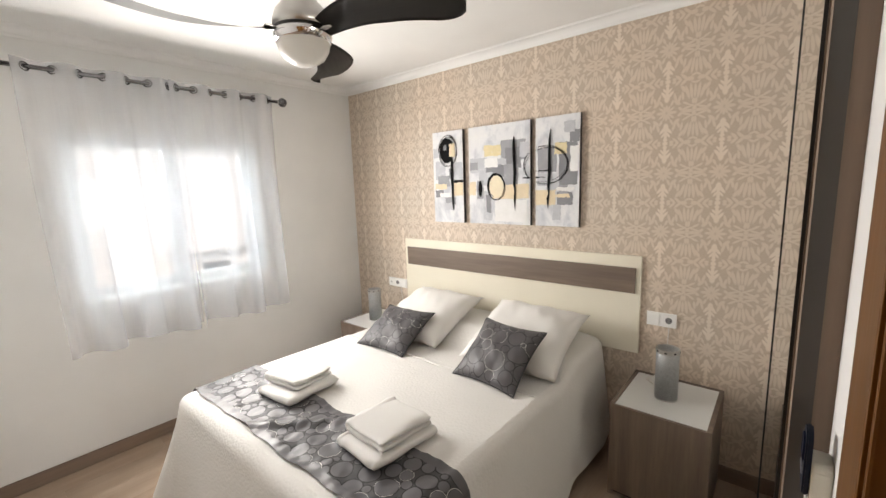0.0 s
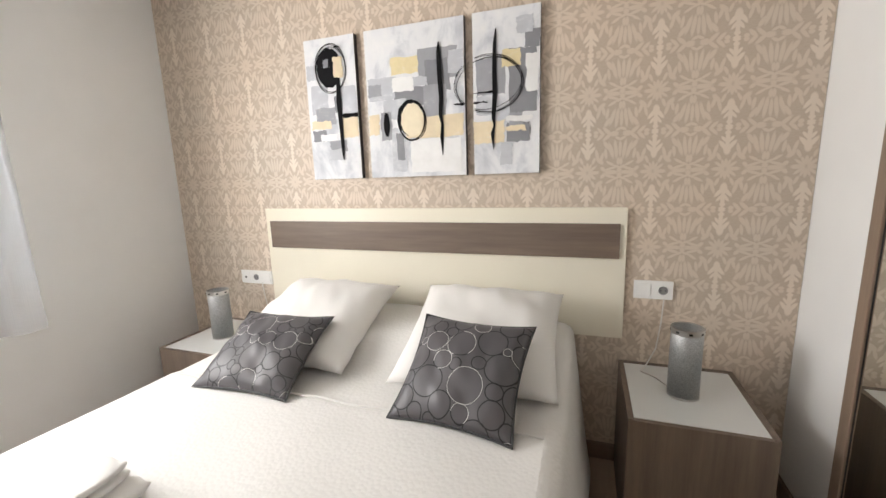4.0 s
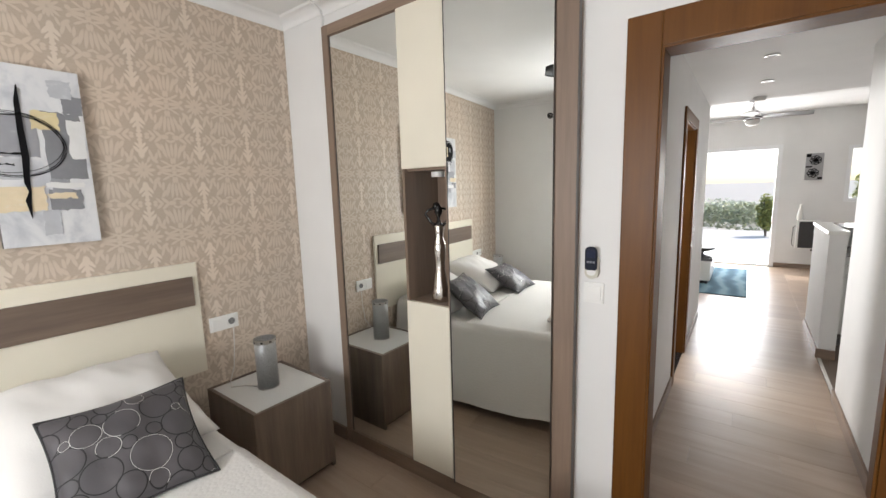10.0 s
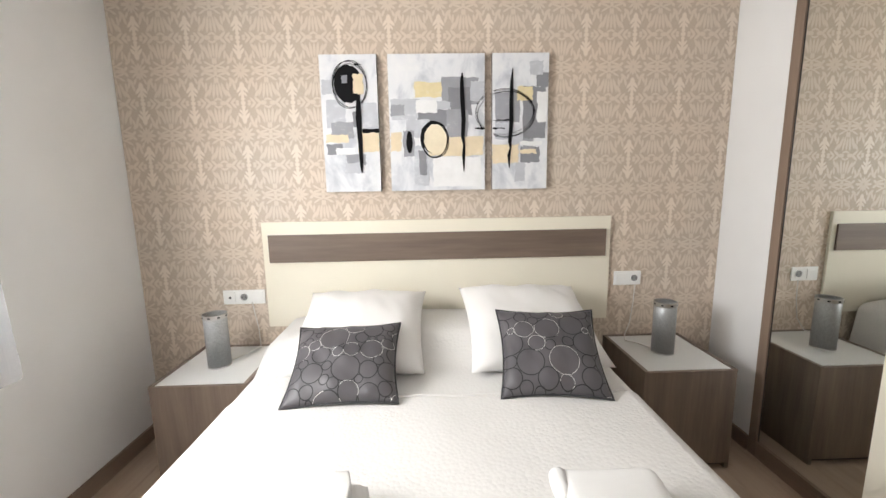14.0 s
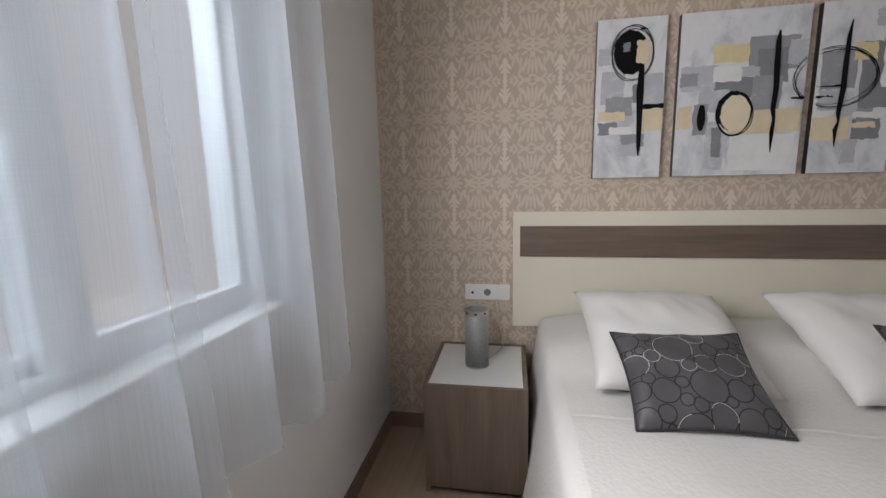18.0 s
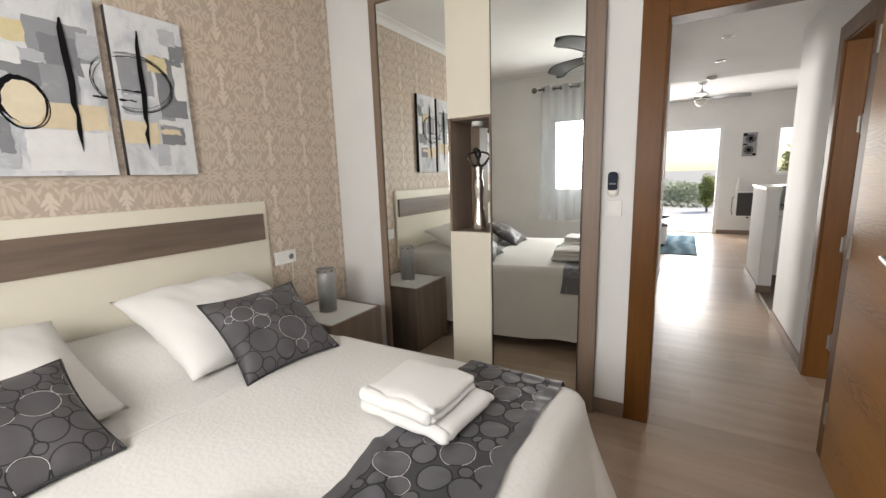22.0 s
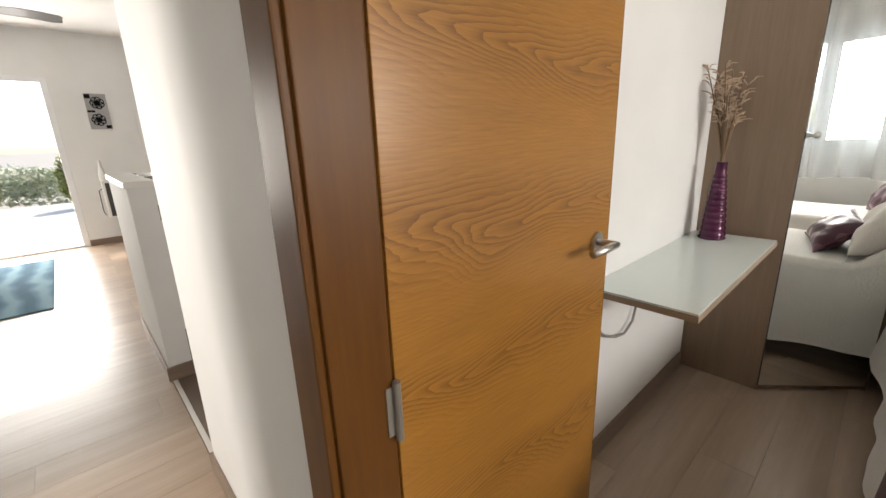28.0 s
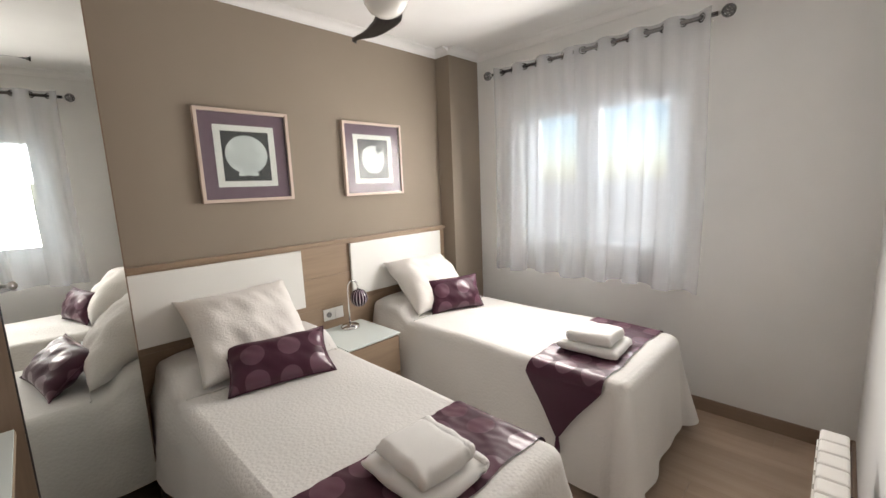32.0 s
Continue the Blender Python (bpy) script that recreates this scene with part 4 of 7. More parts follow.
def towel(parent_name, w, d, h, x, y, z, turn, label, group, seed, folds=2):
    """A folded terry towel: two soft layers, joined by the rolled fold along one side."""
    t = thing(parent_name, x, y, z, label, "towel", group, turn)
    rd = random.Random(seed)
    ph = [rd.uniform(0, 6.28) for _ in range(6)]
    n_u, n_a = 40, 36
    for k in range(folds):
        h0, h1 = (h * (0.0, 0.48)[k], h * (0.52, 1.0)[k]) if folds == 2 else (0.0, h)
        bm, rows = bmesh.new(), []
        dx, dy, sc = rd.uniform(-0.004, 0.004), rd.uniform(-0.003, 0.003), 1 - 0.012 * k
        for i in range(n_u + 1):
            u = math.sin((-1 + 2 * i / n_u) * math.pi / 2)
            end = max(0.004, 1 - abs(u) ** 16) ** 0.5
            row = []
            for j in range(n_a):
                a = 2 * math.pi * j / n_a
                cx, cy = math.cos(a), math.sin(a)
                yy = d / 2 * sc * math.copysign(abs(cx) ** 0.26, cx) * (0.95 + 0.05 * max(0.0, 1 - abs(u) ** 12) ** 0.5)
                half = (h1 - h0) / 2 * math.copysign(abs(cy) ** 0.8, cy) * end
                droop = 0.004 * math.sin(2.4 * u + ph[0]) + 0.003 * math.sin(3.1 * cx + 2 * u + ph[1])
                zz = (h0 + h1) / 2 + half + droop * (k + 0.5 + 0.5 * (cy > 0)) * 0.6
                row.append(bm.verts.new((w / 2 * sc * u + dx + 0.003 * math.sin(9 * cx + ph[2]), yy + dy + 0.003 * math.sin(6 * u + ph[3]), max(0.0, zz))))
            rows.append(row)
        for p, q in zip(rows, rows[1:]):
            for j in range(n_a):
                bm.faces.new((p[j], p[(j + 1) % n_a], q[(j + 1) % n_a], q[j]))
        bm.faces.new(rows[0][::-1])
        bm.faces.new(rows[-1])
        bmesh.ops.recalc_face_normals(bm, faces=bm.faces[:])
        part("fold", bm, TERRY, t, smooth=True)
    edge = [(-w / 2 * 0.97 + w * 0.97 * k / 24, d / 2 * 0.965 + 0.002 * math.sin(k), h * 0.5 + 0.003 * math.sin(0.5 * k + ph[4])) for k in range(25)]
    part("rolled_edge", tube(edge, [h * (0.30 if k in (0, 24) else 0.44) for k in range(25)], 14), TERRY, t, smooth=True)
    return t


def bed(name, x, y_head, w, length, turn, label, top=0.60):
    b = thing(name, x, y_head, 0, label, "bed", turn=turn)
    part("base", box(-w / 2 + 0.02, w / 2 - 0.02, -length + 0.03, -0.01, 0.13, 0.29, 0.01), mat("dark_bed_base", (0.03, 0.028, 0.026), 0.9), b, "dark upholstered bed base")
    part("mattress", box(-w / 2 + 0.03, w / 2 - 0.03, -length + 0.05, -0.012, 0.29, top - 0.03, 0.05, 3), COTTON, b)
    for sx in (-1, 1):
        for yy in (-0.15, -length + 0.15):
            part("leg", lathe([(0, 0), (0.02, 0), (0.024, 0.13), (0, 0.13)], 16, at=(sx * (w / 2 - 0.1), yy, 0)), BLACK, b)
    return b


# ---- first bedroom: bed ----
BW, BL, BTOP = 1.615, 1.900, 0.612
BX, BY = -1.238, 3.062
bed("double_bed", BX, BY, BW - 0.03, BL, 0, "double bed with a dark base under a white cover")
bm, BH = cover(BW, BL, BTOP, 0.075, 0.56, 0.105, 3, step_at=0.790, flare=0.075, round_r=0.06, corner=0.11)
spread = thing("bedspread", BX, BY, 0, "white quilted bedspread hanging almost to the floor on the double bed", "bedspread")
part("cover", bm, LINEN, spread, smooth=True)
part("turned_edge", tube([(-0.745 + 1.49 * k / 60, -0.790 + 0.004 * math.sin(k * 0.7), BH(-0.745 + 1.49 * k / 60, -0.792) + 0.0015) for k in range(61)], 0.0045, 8), LINEN, spread, smooth=True)


def runner_on(height, x_edge, y0, y1, hang, seed, crumple=0.0, tip=False):
    """A runner across a bed, following its top from edge to edge and hanging over both sides by hang metres."""
    ph = [random.Random(seed).uniform(0, 6.28) for _ in range(6)]
    total = 2 * (x_edge + hang)

    def f(u, v):
        s = -x_edge - hang + total * u
        yy = y0 + (y1 - y0) * v
        over = max(0.0, abs(s) - x_edge + 0.045)
        r = 0.052
        sg = math.copysign(1, s)
        if tip:
            k = max(0.0, over - 0.09) / (hang - 0.09 + 0.045) if hang > 0.1 else 0.0
            mid = (y0 + y1) / 2
            yy = mid + (yy - mid) * (1 - min(1.0, k) * 0.97)
        wob = 0.006 * math.sin(9 * s + ph[0]) + 0.004 * math.sin(23 * s + 3 * v + ph[1])
        yy += wob * (0.4 + abs(v - 0.5))
        cr = crumple * (0.003 * math.sin(26 * s + 9 * v + ph[2]) + 0.0025 * math.sin(15 * s - 17 * v + ph[3]) + 0.006 * noise.noise(Vector((s * 30, v * 8, seed))) + 0.018 * math.exp(-((s - 0.02 + 0.35 * (v - 0.5)) / 0.035) ** 2))
        if over <= 0:
            return Vector((s, yy, height(s, yy) + 0.007 + max(cr, -0.004)))
        a = min(over / r, math.pi / 2)
        xx = x_edge - 0.045 + r * math.sin(a)
        zz = height(sg * (x_edge - 0.045), yy) + 0.007 - r * (1 - math.cos(a))
        down = max(0.0, over - r * math.pi / 2)
        flare = 0.012 + 0.055 * down / 0.45 + 0.006 * math.sin(20 * yy + ph[4]) * min(1, down * 6)
        return Vector((sg * (xx + (flare + 0.004 if down > 0 else 0.012 * a / (math.pi / 2))), yy, zz - down))

    return sheet(f, 220, 26), f


bm, over_bed = runner_on(BH, BW / 2, -1.458, -1.802, 0.17, 5, 0.8)
run1 = thing("bed_runner", BX, BY, 0, "grey satin runner with embroidered circles lying across the bed", "bed runner")
part("cloth", bm, RINGS_RUNNER, run1, smooth=True)
for v0 in (-0.012, 0.902):
    part("hem", sheet(lambda u, v: over_bed(u, v0 + 0.11 * v) + Vector((0, 0, 0.0022 + 0.0012 * math.sin(170 * u))), 220, 4), HEMSATIN, run1, "plain grey puckered hem", smooth=True)

for lx, ly, lw, ld, ux, uy, uw, ud, tu, sd in ((-1.525, 1.600, 0.315, 0.265, -1.560, 1.622, 0.235, 0.255, 5, 1), (-0.808, 1.578, 0.335, 0.255, -0.822, 1.600, 0.265, 0.245, -5, 2)):
    z = BTOP + 0.016
    towel("folded_bath_towel", lw, ld, 0.046, lx, ly, z, tu + 90, "large folded white terry towel on the bed runner", "towels on the double bed", sd, 1)
    towel("folded_hand_towel", uw, ud, 0.052, ux, uy, z + 0.043, tu + 92, "smaller folded white towel stacked on a larger one", "towels on the double bed", sd + 5)

PILLOW_L = "plump white pillow leaning against the headboard"
cushion("pillow", 0.61, 0.60, 0.20, COTTON, (-1.885, 2.415, 0.640), (-1.275, 2.414, 0.640), 68, PILLOW_L, "pillow", "white pillows on the double bed", 1, ears=0.045, slump=0.02, wrinkle=0.008)
cushion("pillow", 0.62, 0.585, 0.20, COTTON, (-1.080, 2.410, 0.640), (-0.460, 2.430, 0.636), 65.5, PILLOW_L, "pillow", "white pillows on the double bed", 2, ears=0.045, slump=0.02, wrinkle=0.008)
CUSH_L = "grey satin cushion embroidered with black and silver circles"
cushion("scatter_cushion", 0.435, 0.385, 0.12, RINGS, (-1.805, 2.200, 0.620), (-1.372, 2.210, 0.630), 60, CUSH_L, "cushion", "grey cushions on the double bed", 3, mat("grey_piping", (0.035, 0.035, 0.037), 0.6), ears=0.055, wrinkle=0.006)
cushion("scatter_cushion", 0.415, 0.400, 0.12, RINGS_B, (-0.985, 2.232, 0.622), (-0.575, 2.196, 0.622), 52, CUSH_L, "cushion", "grey cushions on the double bed", 4, bpy.data.materials["grey_piping"], ears=0.060, wrinkle=0.006)

# ---- headboard ----
hb = thing("headboard", -1.195, 3.096, 0, "cream headboard panel with a grey walnut band, fixed to the wall", "headboard")
part("panel", box(-0.978, 0.971, -0.018, -0.0005, 0.632, 1.229, 0.002), CREAM, hb)
part("band", box(-0.943, 0.943, -0.030, -0.0185, 1.004, 1.158, 0.002), WALNUT_X, hb, "grey walnut band")


# ---- bedside tables ----
def nightstand(x, mirrored, label):
    n = thing("bedside_table", x, 3.094, 0, label, "bedside table", "walnut bedside tables")
    w, d, h = 0.225, 0.487, 0.523
    part("side_panel", box(-w, -w + 0.02, -d, 0, 0.0, h, 0.002), WALNUT, n)
    part("side_panel", box(w - 0.02, w, -d, 0, 0.0, h, 0.002), WALNUT, n)
    part("back_panel", box(-w + 0.02, w - 0.02, -0.02, 0, 0.0, h, 0.002), WALNUT, n)
    part("top_board", box(-w + 0.02, w - 0.02, -d + 0.02, -0.02, h - 0.03, h - 0.010), WALNUT, n)
    part("glass_top", box(-w + 0.021, w - 0.021, -d + 0.019, -0.021, h - 0.010, h - 0.003, 0.001), mat("white_glass_top", (0.70, 0.71, 0.70), 0.12), n, "white lacquered glass top")
    part("door", box(-w + 0.004, w - 0.004, -d - 0.001, -d + 0.018, 0.03, h - 0.004, 0.002), WALNUT, n, "plain walnut front")
    part("plinth", box(-w + 0.02, w - 0.02, -d + 0.03, -d + 0.045, 0.0, 0.03), BLACK, n)
    return n


nightstand(-2.332, False, "grey walnut bedside table with a white glass top near the window")
nightstand(-0.009, True, "grey walnut bedside table with a white glass top near the wardrobe")


def glass_lamp(x, y, z):
    l = thing("table_lamp", x, y, z, "cylindrical silver mesh glass lamp on a bedside table", "table lamp", "bedside cylinder lamps")
    r = 0.055
    part("shade", lathe([(r - 0.004, 0.012), (r, 0.006), (r, 0.272), (r - 0.004, 0.275), (r - 0.004, 0.014), (0.0, 0.014)], 40), LAMPGLASS, l, "silver mesh glass cylinder", smooth=True)
    part("foot", lathe([(0, 0), (r + 0.001, 0), (r + 0.001, 0.008), (0, 0.01)], 40), STEEL, l)
    part("rim", lathe([(r + 0.0012, 0.255), (r + 0.0022, 0.257), (r + 0.0022, 0.277), (r - 0.005, 0.277), (r - 0.005, 0.274)], 40), STEEL, l, "steel rim with small slots")
    for k in range(8):
        a = k * math.pi / 4
        o = part("slot", box(-0.006, 0.006, -0.0006, 0.0006, 0.262, 0.270), BLACK, l)
        o.matrix_local = Matrix.Rotation(a, 4, "Z") @ Matrix.Translation((0, r + 0.0024, 0))
    part("bulb_holder", lathe([(0, 0.014), (0.02, 0.014), (0.02, 0.05), (0.03, 0.09), (0.03, 0.14), (0, 0.17)], 20), OFFWHITE, l, smooth=True)
    return l


glass_lamp(-2.340, 2.83, 0.520)
glass_lamp(-0.020, 2.84, 0.520)
for pts, nm in (([(-0.06, 2.88, 0.524), (-0.10, 2.95, 0.525), (-0.15, 2.99, 0.526), (-0.12, 3.06, 0.531), (-0.085, 3.078, 0.60), (-0.07, 3.082, 0.72), (-0.065, 3.080, 0.83)], "lamp_cord"),
                ([(-2.30, 2.88, 0.524), (-2.26, 2.96, 0.525), (-2.22, 3.05, 0.530), (-2.235, 3.078, 0.62), (-2.26, 3.080, 0.78)], "lamp_cord")):
    solid(nm, tube(pts, 0.0028, 8), mat("clear_cord", (0.62, 0.60, 0.57), 0.4), "thin pale lamp cord running up to the wall socket", "cord", smooth=True)


# ---- sockets and switches ----
def socket_plate(name, modules, module=0.078, h=0.082):
    """A wall plate of several modules in the xz plane, facing -y: s socket, b blank switch."""
    n = thing(name, label="white plastic wall plate with a socket and switch", category="socket")
    w = module * len(modules)
    part("plate", box(-w / 2, w / 2, -0.010, 0, -h / 2, h / 2, 0.003), PLASTIC, n)
    for i, k in enumerate(modules):
        cx = -w / 2 + module * (i + 0.5)
        if k == "s":
            part("socket_well", spin(lathe([(0.0, 0.001), (0.019, 0.001), (0.021, 0.004), (0.0225, 0.0045), (0.0225, 0.0)], 28), pose(cx, -0.010, 0, 90)), PLASTIC, n)
            part("socket_core", spin(lathe([(0.0, 0.0022), (0.0185, 0.0022), (0.0185, 0.001), (0, 0.001)], 28), pose(cx, -0.010, 0, 90)), mat("socket_shadow", (0.22, 0.22, 0.22), 0.6) if "socket_shadow" not in bpy.data.materials else bpy.data.materials["socket_shadow"], n)
            for s in (-1, 1):
                part("pin_hole", tube([(cx + s * 0.0095, -0.0124, 0), (cx + s * 0.0095, -0.0132, 0)], 0.0028, 10), BLACK, n)
        elif k == "b":
            part("rocker", box(cx - 0.029, cx + 0.029, -0.015, -0.009, -0.029, 0.029, 0.003), PLASTIC, n)
        else:
            part("rocker", box(cx - 0.029, cx + 0.029, -0.013, -0.009, -0.029, 0.029, 0.002), PLASTIC, n)
            part("jack", box(cx - 0.006, cx + 0.006, -0.0138, -0.0128, -0.008, 0.004), BLACK, n)
    return n


s1 = socket_plate("wall_socket", "js" + "b")
s1.matrix_world = pose(-2.305, 3.0965, 0.808)
s2 = socket_plate("wall_socket", "bs")
s2.matrix_world = pose(-0.108, 3.0965, 0.866)
sw = socket_plate("light_switch", "b")
sw.matrix_world = pose(X_DOOR, 1.236, 1.152, 0, 0, -90)
tagged(sw, "white square light switch beside the door", "light switch")

rem = thing("fan_remote", X_DOOR, 1.243, 1.275, "white and dark blue fan remote in a wall holder", "remote control")


def rounded_plate(w, z0, z1, r_low, r_high, x0, x1):
    """An upright plate facing -x with rounded lower and upper corners."""
    line = []
    for cy, cz, r, a0 in ((w / 2 - r_high, z1 - r_high, r_high, 0), (-w / 2 + r_high, z1 - r_high, r_high, 90), (-w / 2 + r_low, z0 + r_low, r_low, 180), (w / 2 - r_low, z0 + r_low, r_low, 270)):
        line += [(cy + r * math.cos(radians(a0 + 90 * k / 6)), cz + r * math.sin(radians(a0 + 90 * k / 6))) for k in range(7)]
    bm = prism(line, 0, x1 - x0, bevel=0.002)
    return spin(bm, Matrix(((0, 0, -1, x1), (1, 0, 0, 0), (0, 1, 0, 0), (0, 0, 0, 1))))


part("holder", rounded_plate(0.052, -0.066, 0.022, 0.025, 0.012, -0.022, -0.0005), mat("pale_beige_plastic", (0.62, 0.60, 0.52), 0.4), rem, "pale rounded wall holder")
part("body", rounded_plate(0.046, -0.030, 0.062, 0.010, 0.018, -0.030, -0.0225), mat("dark_grey_plastic", (0.012, 0.016, 0.030), 0.6, spec=0.2), rem, "dark blue remote with a rounded top")
part("screen", rounded_plate(0.032, 0.018, 0.050, 0.004, 0.010, -0.0315, -0.0303), mat("dark_blue_display", (0.010, 0.015, 0.045), 0.5, spec=0.2), rem, "dark blue display")
for q in (-0.011, 0.0, 0.011):
    part("button", box(-0.0318, -0.0302, q - 0.004, q + 0.004, -0.002, 0.006, 0.0006), mat("grey_button", (0.20, 0.21, 0.24), 0.4) if q < 0 else bpy.data.materials["grey_button"], rem)
part("lower_face", rounded_plate(0.034, -0.052, -0.032, 0.014, 0.004, -0.0240, -0.0222), PLASTIC, rem, "white lower face")


# ---- three canvases ----
INK = mat("black_paint", (0.008, 0.008, 0.009), 0.8, spec=0.12)
CANVAS = mat("canvas_white_paint", (0.72, 0.725, 0.73), 0.7)
nc = Nodes(CANVAS)
nc.colour(nc.ramp(nc.noise(nc.mapped((1, 1, 0.7)), 7.0, 4, 0.6, 0.5), (0.36, (0.50, 0.52, 0.56)), (0.52, (0.70, 0.71, 0.73)), (0.7, (0.76, 0.76, 0.76))))
nc.bump(nc.noise(nc.mapped(), 500, 2), 0.3, 0.002)


def brushed(name, colour, under=(0.72, 0.725, 0.73), cover_up=0.72):
    """Paint dragged thinly with a brush, so that the pale ground shows through in streaks."""
    m = mat(name, colour, 0.55, spec=0.3)
    n = Nodes(m)
    streak = n.noise(n.mapped((16, 16, 70)), 1.0, 4, 0.6)
    cloud = n.noise(n.mapped((1, 1, 1)), 17, 3)
    f = n.math("ADD", n.math("MULTIPLY", streak, 0.55), n.math("MULTIPLY", cloud, 0.6))
    k = n.math("DIVIDE", n.math("SUBTRACT", f, cover_up - 0.10), 0.26, clamp=True)
    n.colour(n.mix(k, n.mix(cloud, tuple(c * 0.85 for c in colour), tuple(min(0.85, c * 1.15) for c in colour)), under))
    n.bump(streak, 0.3, 0.002)
    return m


TONES = {"g": brushed("grey_paint", (0.235, 0.24, 0.26), cover_up=0.84), "l": brushed("light_grey_paint", (0.49, 0.505, 0.54), cover_up=0.72), "m": brushed("mid_grey_paint", (0.32, 0.325, 0.35), cover_up=0.78),
         "y": brushed("ochre_paint", (0.70, 0.60, 0.36)), "w": brushed("bright_white_paint", (0.80, 0.80, 0.79)), "k": INK, "b": brushed("beige_paint", (0.72, 0.61, 0.43), cover_up=0.80), "c": brushed("cream_paint", (0.76, 0.66, 0.49), cover_up=0.9)}


def blot(x0, x1, z0, z1, layer, seed, rough_edge=0.004):
    """An uneven painted patch just proud of the canvas, facing -y."""
    rd = random.Random(seed)
    pts = []
    for a, b in (((x0, z0), (x1, z0)), ((x1, z0), (x1, z1)), ((x1, z1), (x0, z1)), ((x0, z1), (x0, z0))):
        for k in range(7):
            t = k / 7
            pts.append((a[0] + (b[0] - a[0]) * t + rd.uniform(-1, 1) * rough_edge, a[1] + (b[1] - a[1]) * t + rd.uniform(-1, 1) * rough_edge))
    bm = prism(pts, 0.0, 0.0006)
    return spin(bm, pose(0, -0.0305 - 0.0002 * layer, 0, 90))


def scrawl(cx, cz, rx, rz, turns, layer, seed, r=0.0016, start=0.0, half=9.0):
    rd = random.Random(seed)
    ph = [rd.uniform(0, 6.28) for _ in range(4)]
    pts = []
    n = int(46 * turns)
    for k in range(n):
        a = start + 2 * math.pi * turns * k / n
        q = 1 + 0.05 * math.sin(1.37 * a + ph[0]) + 0.03 * math.sin(0.61 * a + ph[1])
        pts.append((cx + rx * q * math.cos(a), -0.0345 - 0.0003 * math.sin(a * 0.5), cz + rz * q * math.sin(a + 0.04 * math.sin(a * 0.7))))
    # only the stretches that lie on the canvas
    bm, run = bmesh.new(), []
    for p in pts + [(99.0, 0, 0)]:
        if abs(p[0]) < half:
            run.append(p)
        else:
            if len(run) > 2:
                tube(run, r, 6, bm)
            run = []
    return bm


def stroke(pts, widths, layer):
    """A vertical brush stroke from (x, z) points with half-widths."""
    line = [(x - w, z) for (x, z), w in zip(pts, widths)] + [(x + w, z) for (x, z), w in reversed(list(zip(pts, widths)))]
    return spin(prism(line, 0.0, 0.0007), pose(0, -0.0305 - 0.0002 * layer, 0, 90))


def canvas(x0, x1, marks, label):
    cx = (x0 + x1) / 2
    c = thing("canvas_painting", cx, Y_N1 - 0.0035, 1.388, label, "painting", "three canvases over the bed")
    w, h = (x1 - x0) / 2, 0.704
    part("edge", box(-w, w, -0.029, -0.0005, 0, h, 0.001), BLACK, c, "black canvas edge")
    part("face", box(-w + 0.0005, w - 0.0005, -0.0302, -0.0288, 0.0005, h - 0.0005), CANVAS, c, "white painted canvas face")
    for i, mk in enumerate(marks):
        kind, *a = mk
        if kind in TONES:
            part("paint_patch", blot(-w + a[0] * 2 * w, -w + a[1] * 2 * w, h * (1 - a[3]), h * (1 - a[2]), 1 + i + (8 if len(a) > 4 and a[4] > 4 else 0), i + int(1000 * x1)), TONES[kind], c)
        elif kind == "ring":
            part("ink_line", scrawl(-w + a[0] * 2 * w, h * (1 - a[1]), a[2], a[3], a[4], 8, i, a[5] if len(a) > 5 else 0.0016, half=w), INK, c)
        elif kind == "disc":
            n = 36
            rd = random.Random(i + 7)
            line = [(-w + a[0] * 2 * w + a[2] * (1 + rd.uniform(-0.05, 0.05)) * math.cos(2 * math.pi * k / n), h * (1 - a[1]) + a[3] * (1 + rd.uniform(-0.05, 0.05)) * math.sin(2 * math.pi * k / n)) for k in range(n)]
            part("paint_disc", spin(prism(line, 0, 0.0006), pose(0, -0.0305 - 0.0002 * (i + 9), 0, 90)), TONES[a[4]], c)
        elif kind == "stroke":
            part("brush_stroke", stroke([(-w + p[0] * 2 * w, h * (1 - p[1])) for p in a[0]], a[1], i + 12), INK, c)
    return c


canvas(-1.800, -1.503, [
    ("l", 0.08, 0.42, 0.32, 0.52), ("m", 0.15, 0.55, 0.48, 0.60), ("g", 0.55, 0.95, 0.40, 0.52), ("l", 0.62, 0.98, 0.34, 0.60), ("b", 0.05, 0.45, 0.57, 0.63), ("b", 0.62, 0.995, 0.55, 0.70, 5),
    ("g", 0.06, 0.34, 0.64, 0.72), ("w", 0.22, 0.56, 0.67, 0.72, 6), ("m", 0.40, 0.75, 0.72, 0.80), ("l", 0.36, 0.70, 0.78, 0.86), ("l", 0.03, 0.2, 0.18, 0.28), ("k", 0.70, 0.995, 0.535, 0.56, 6),
    ("disc", 0.50, 0.21, 0.075, 0.095, "k", 6), ("b", 0.58, 0.76, 0.14, 0.28, 7), ("g", 0.38, 0.48, 0.15, 0.20, 7), ("ring", 0.52, 0.215, 0.088, 0.112, 2.6),
    ("stroke", [(0.66, 0.30), (0.65, 0.45), (0.66, 0.62), (0.665, 0.80), (0.665, 0.86)], [0.010, 0.016, 0.012, 0.009, 0.002]), ("stroke", [(0.62, 0.08), (0.64, 0.065), (0.74, 0.075)], [0.003, 0.004, 0.002])],
    "narrow abstract canvas in grey, ochre and black, hung over the headboard")
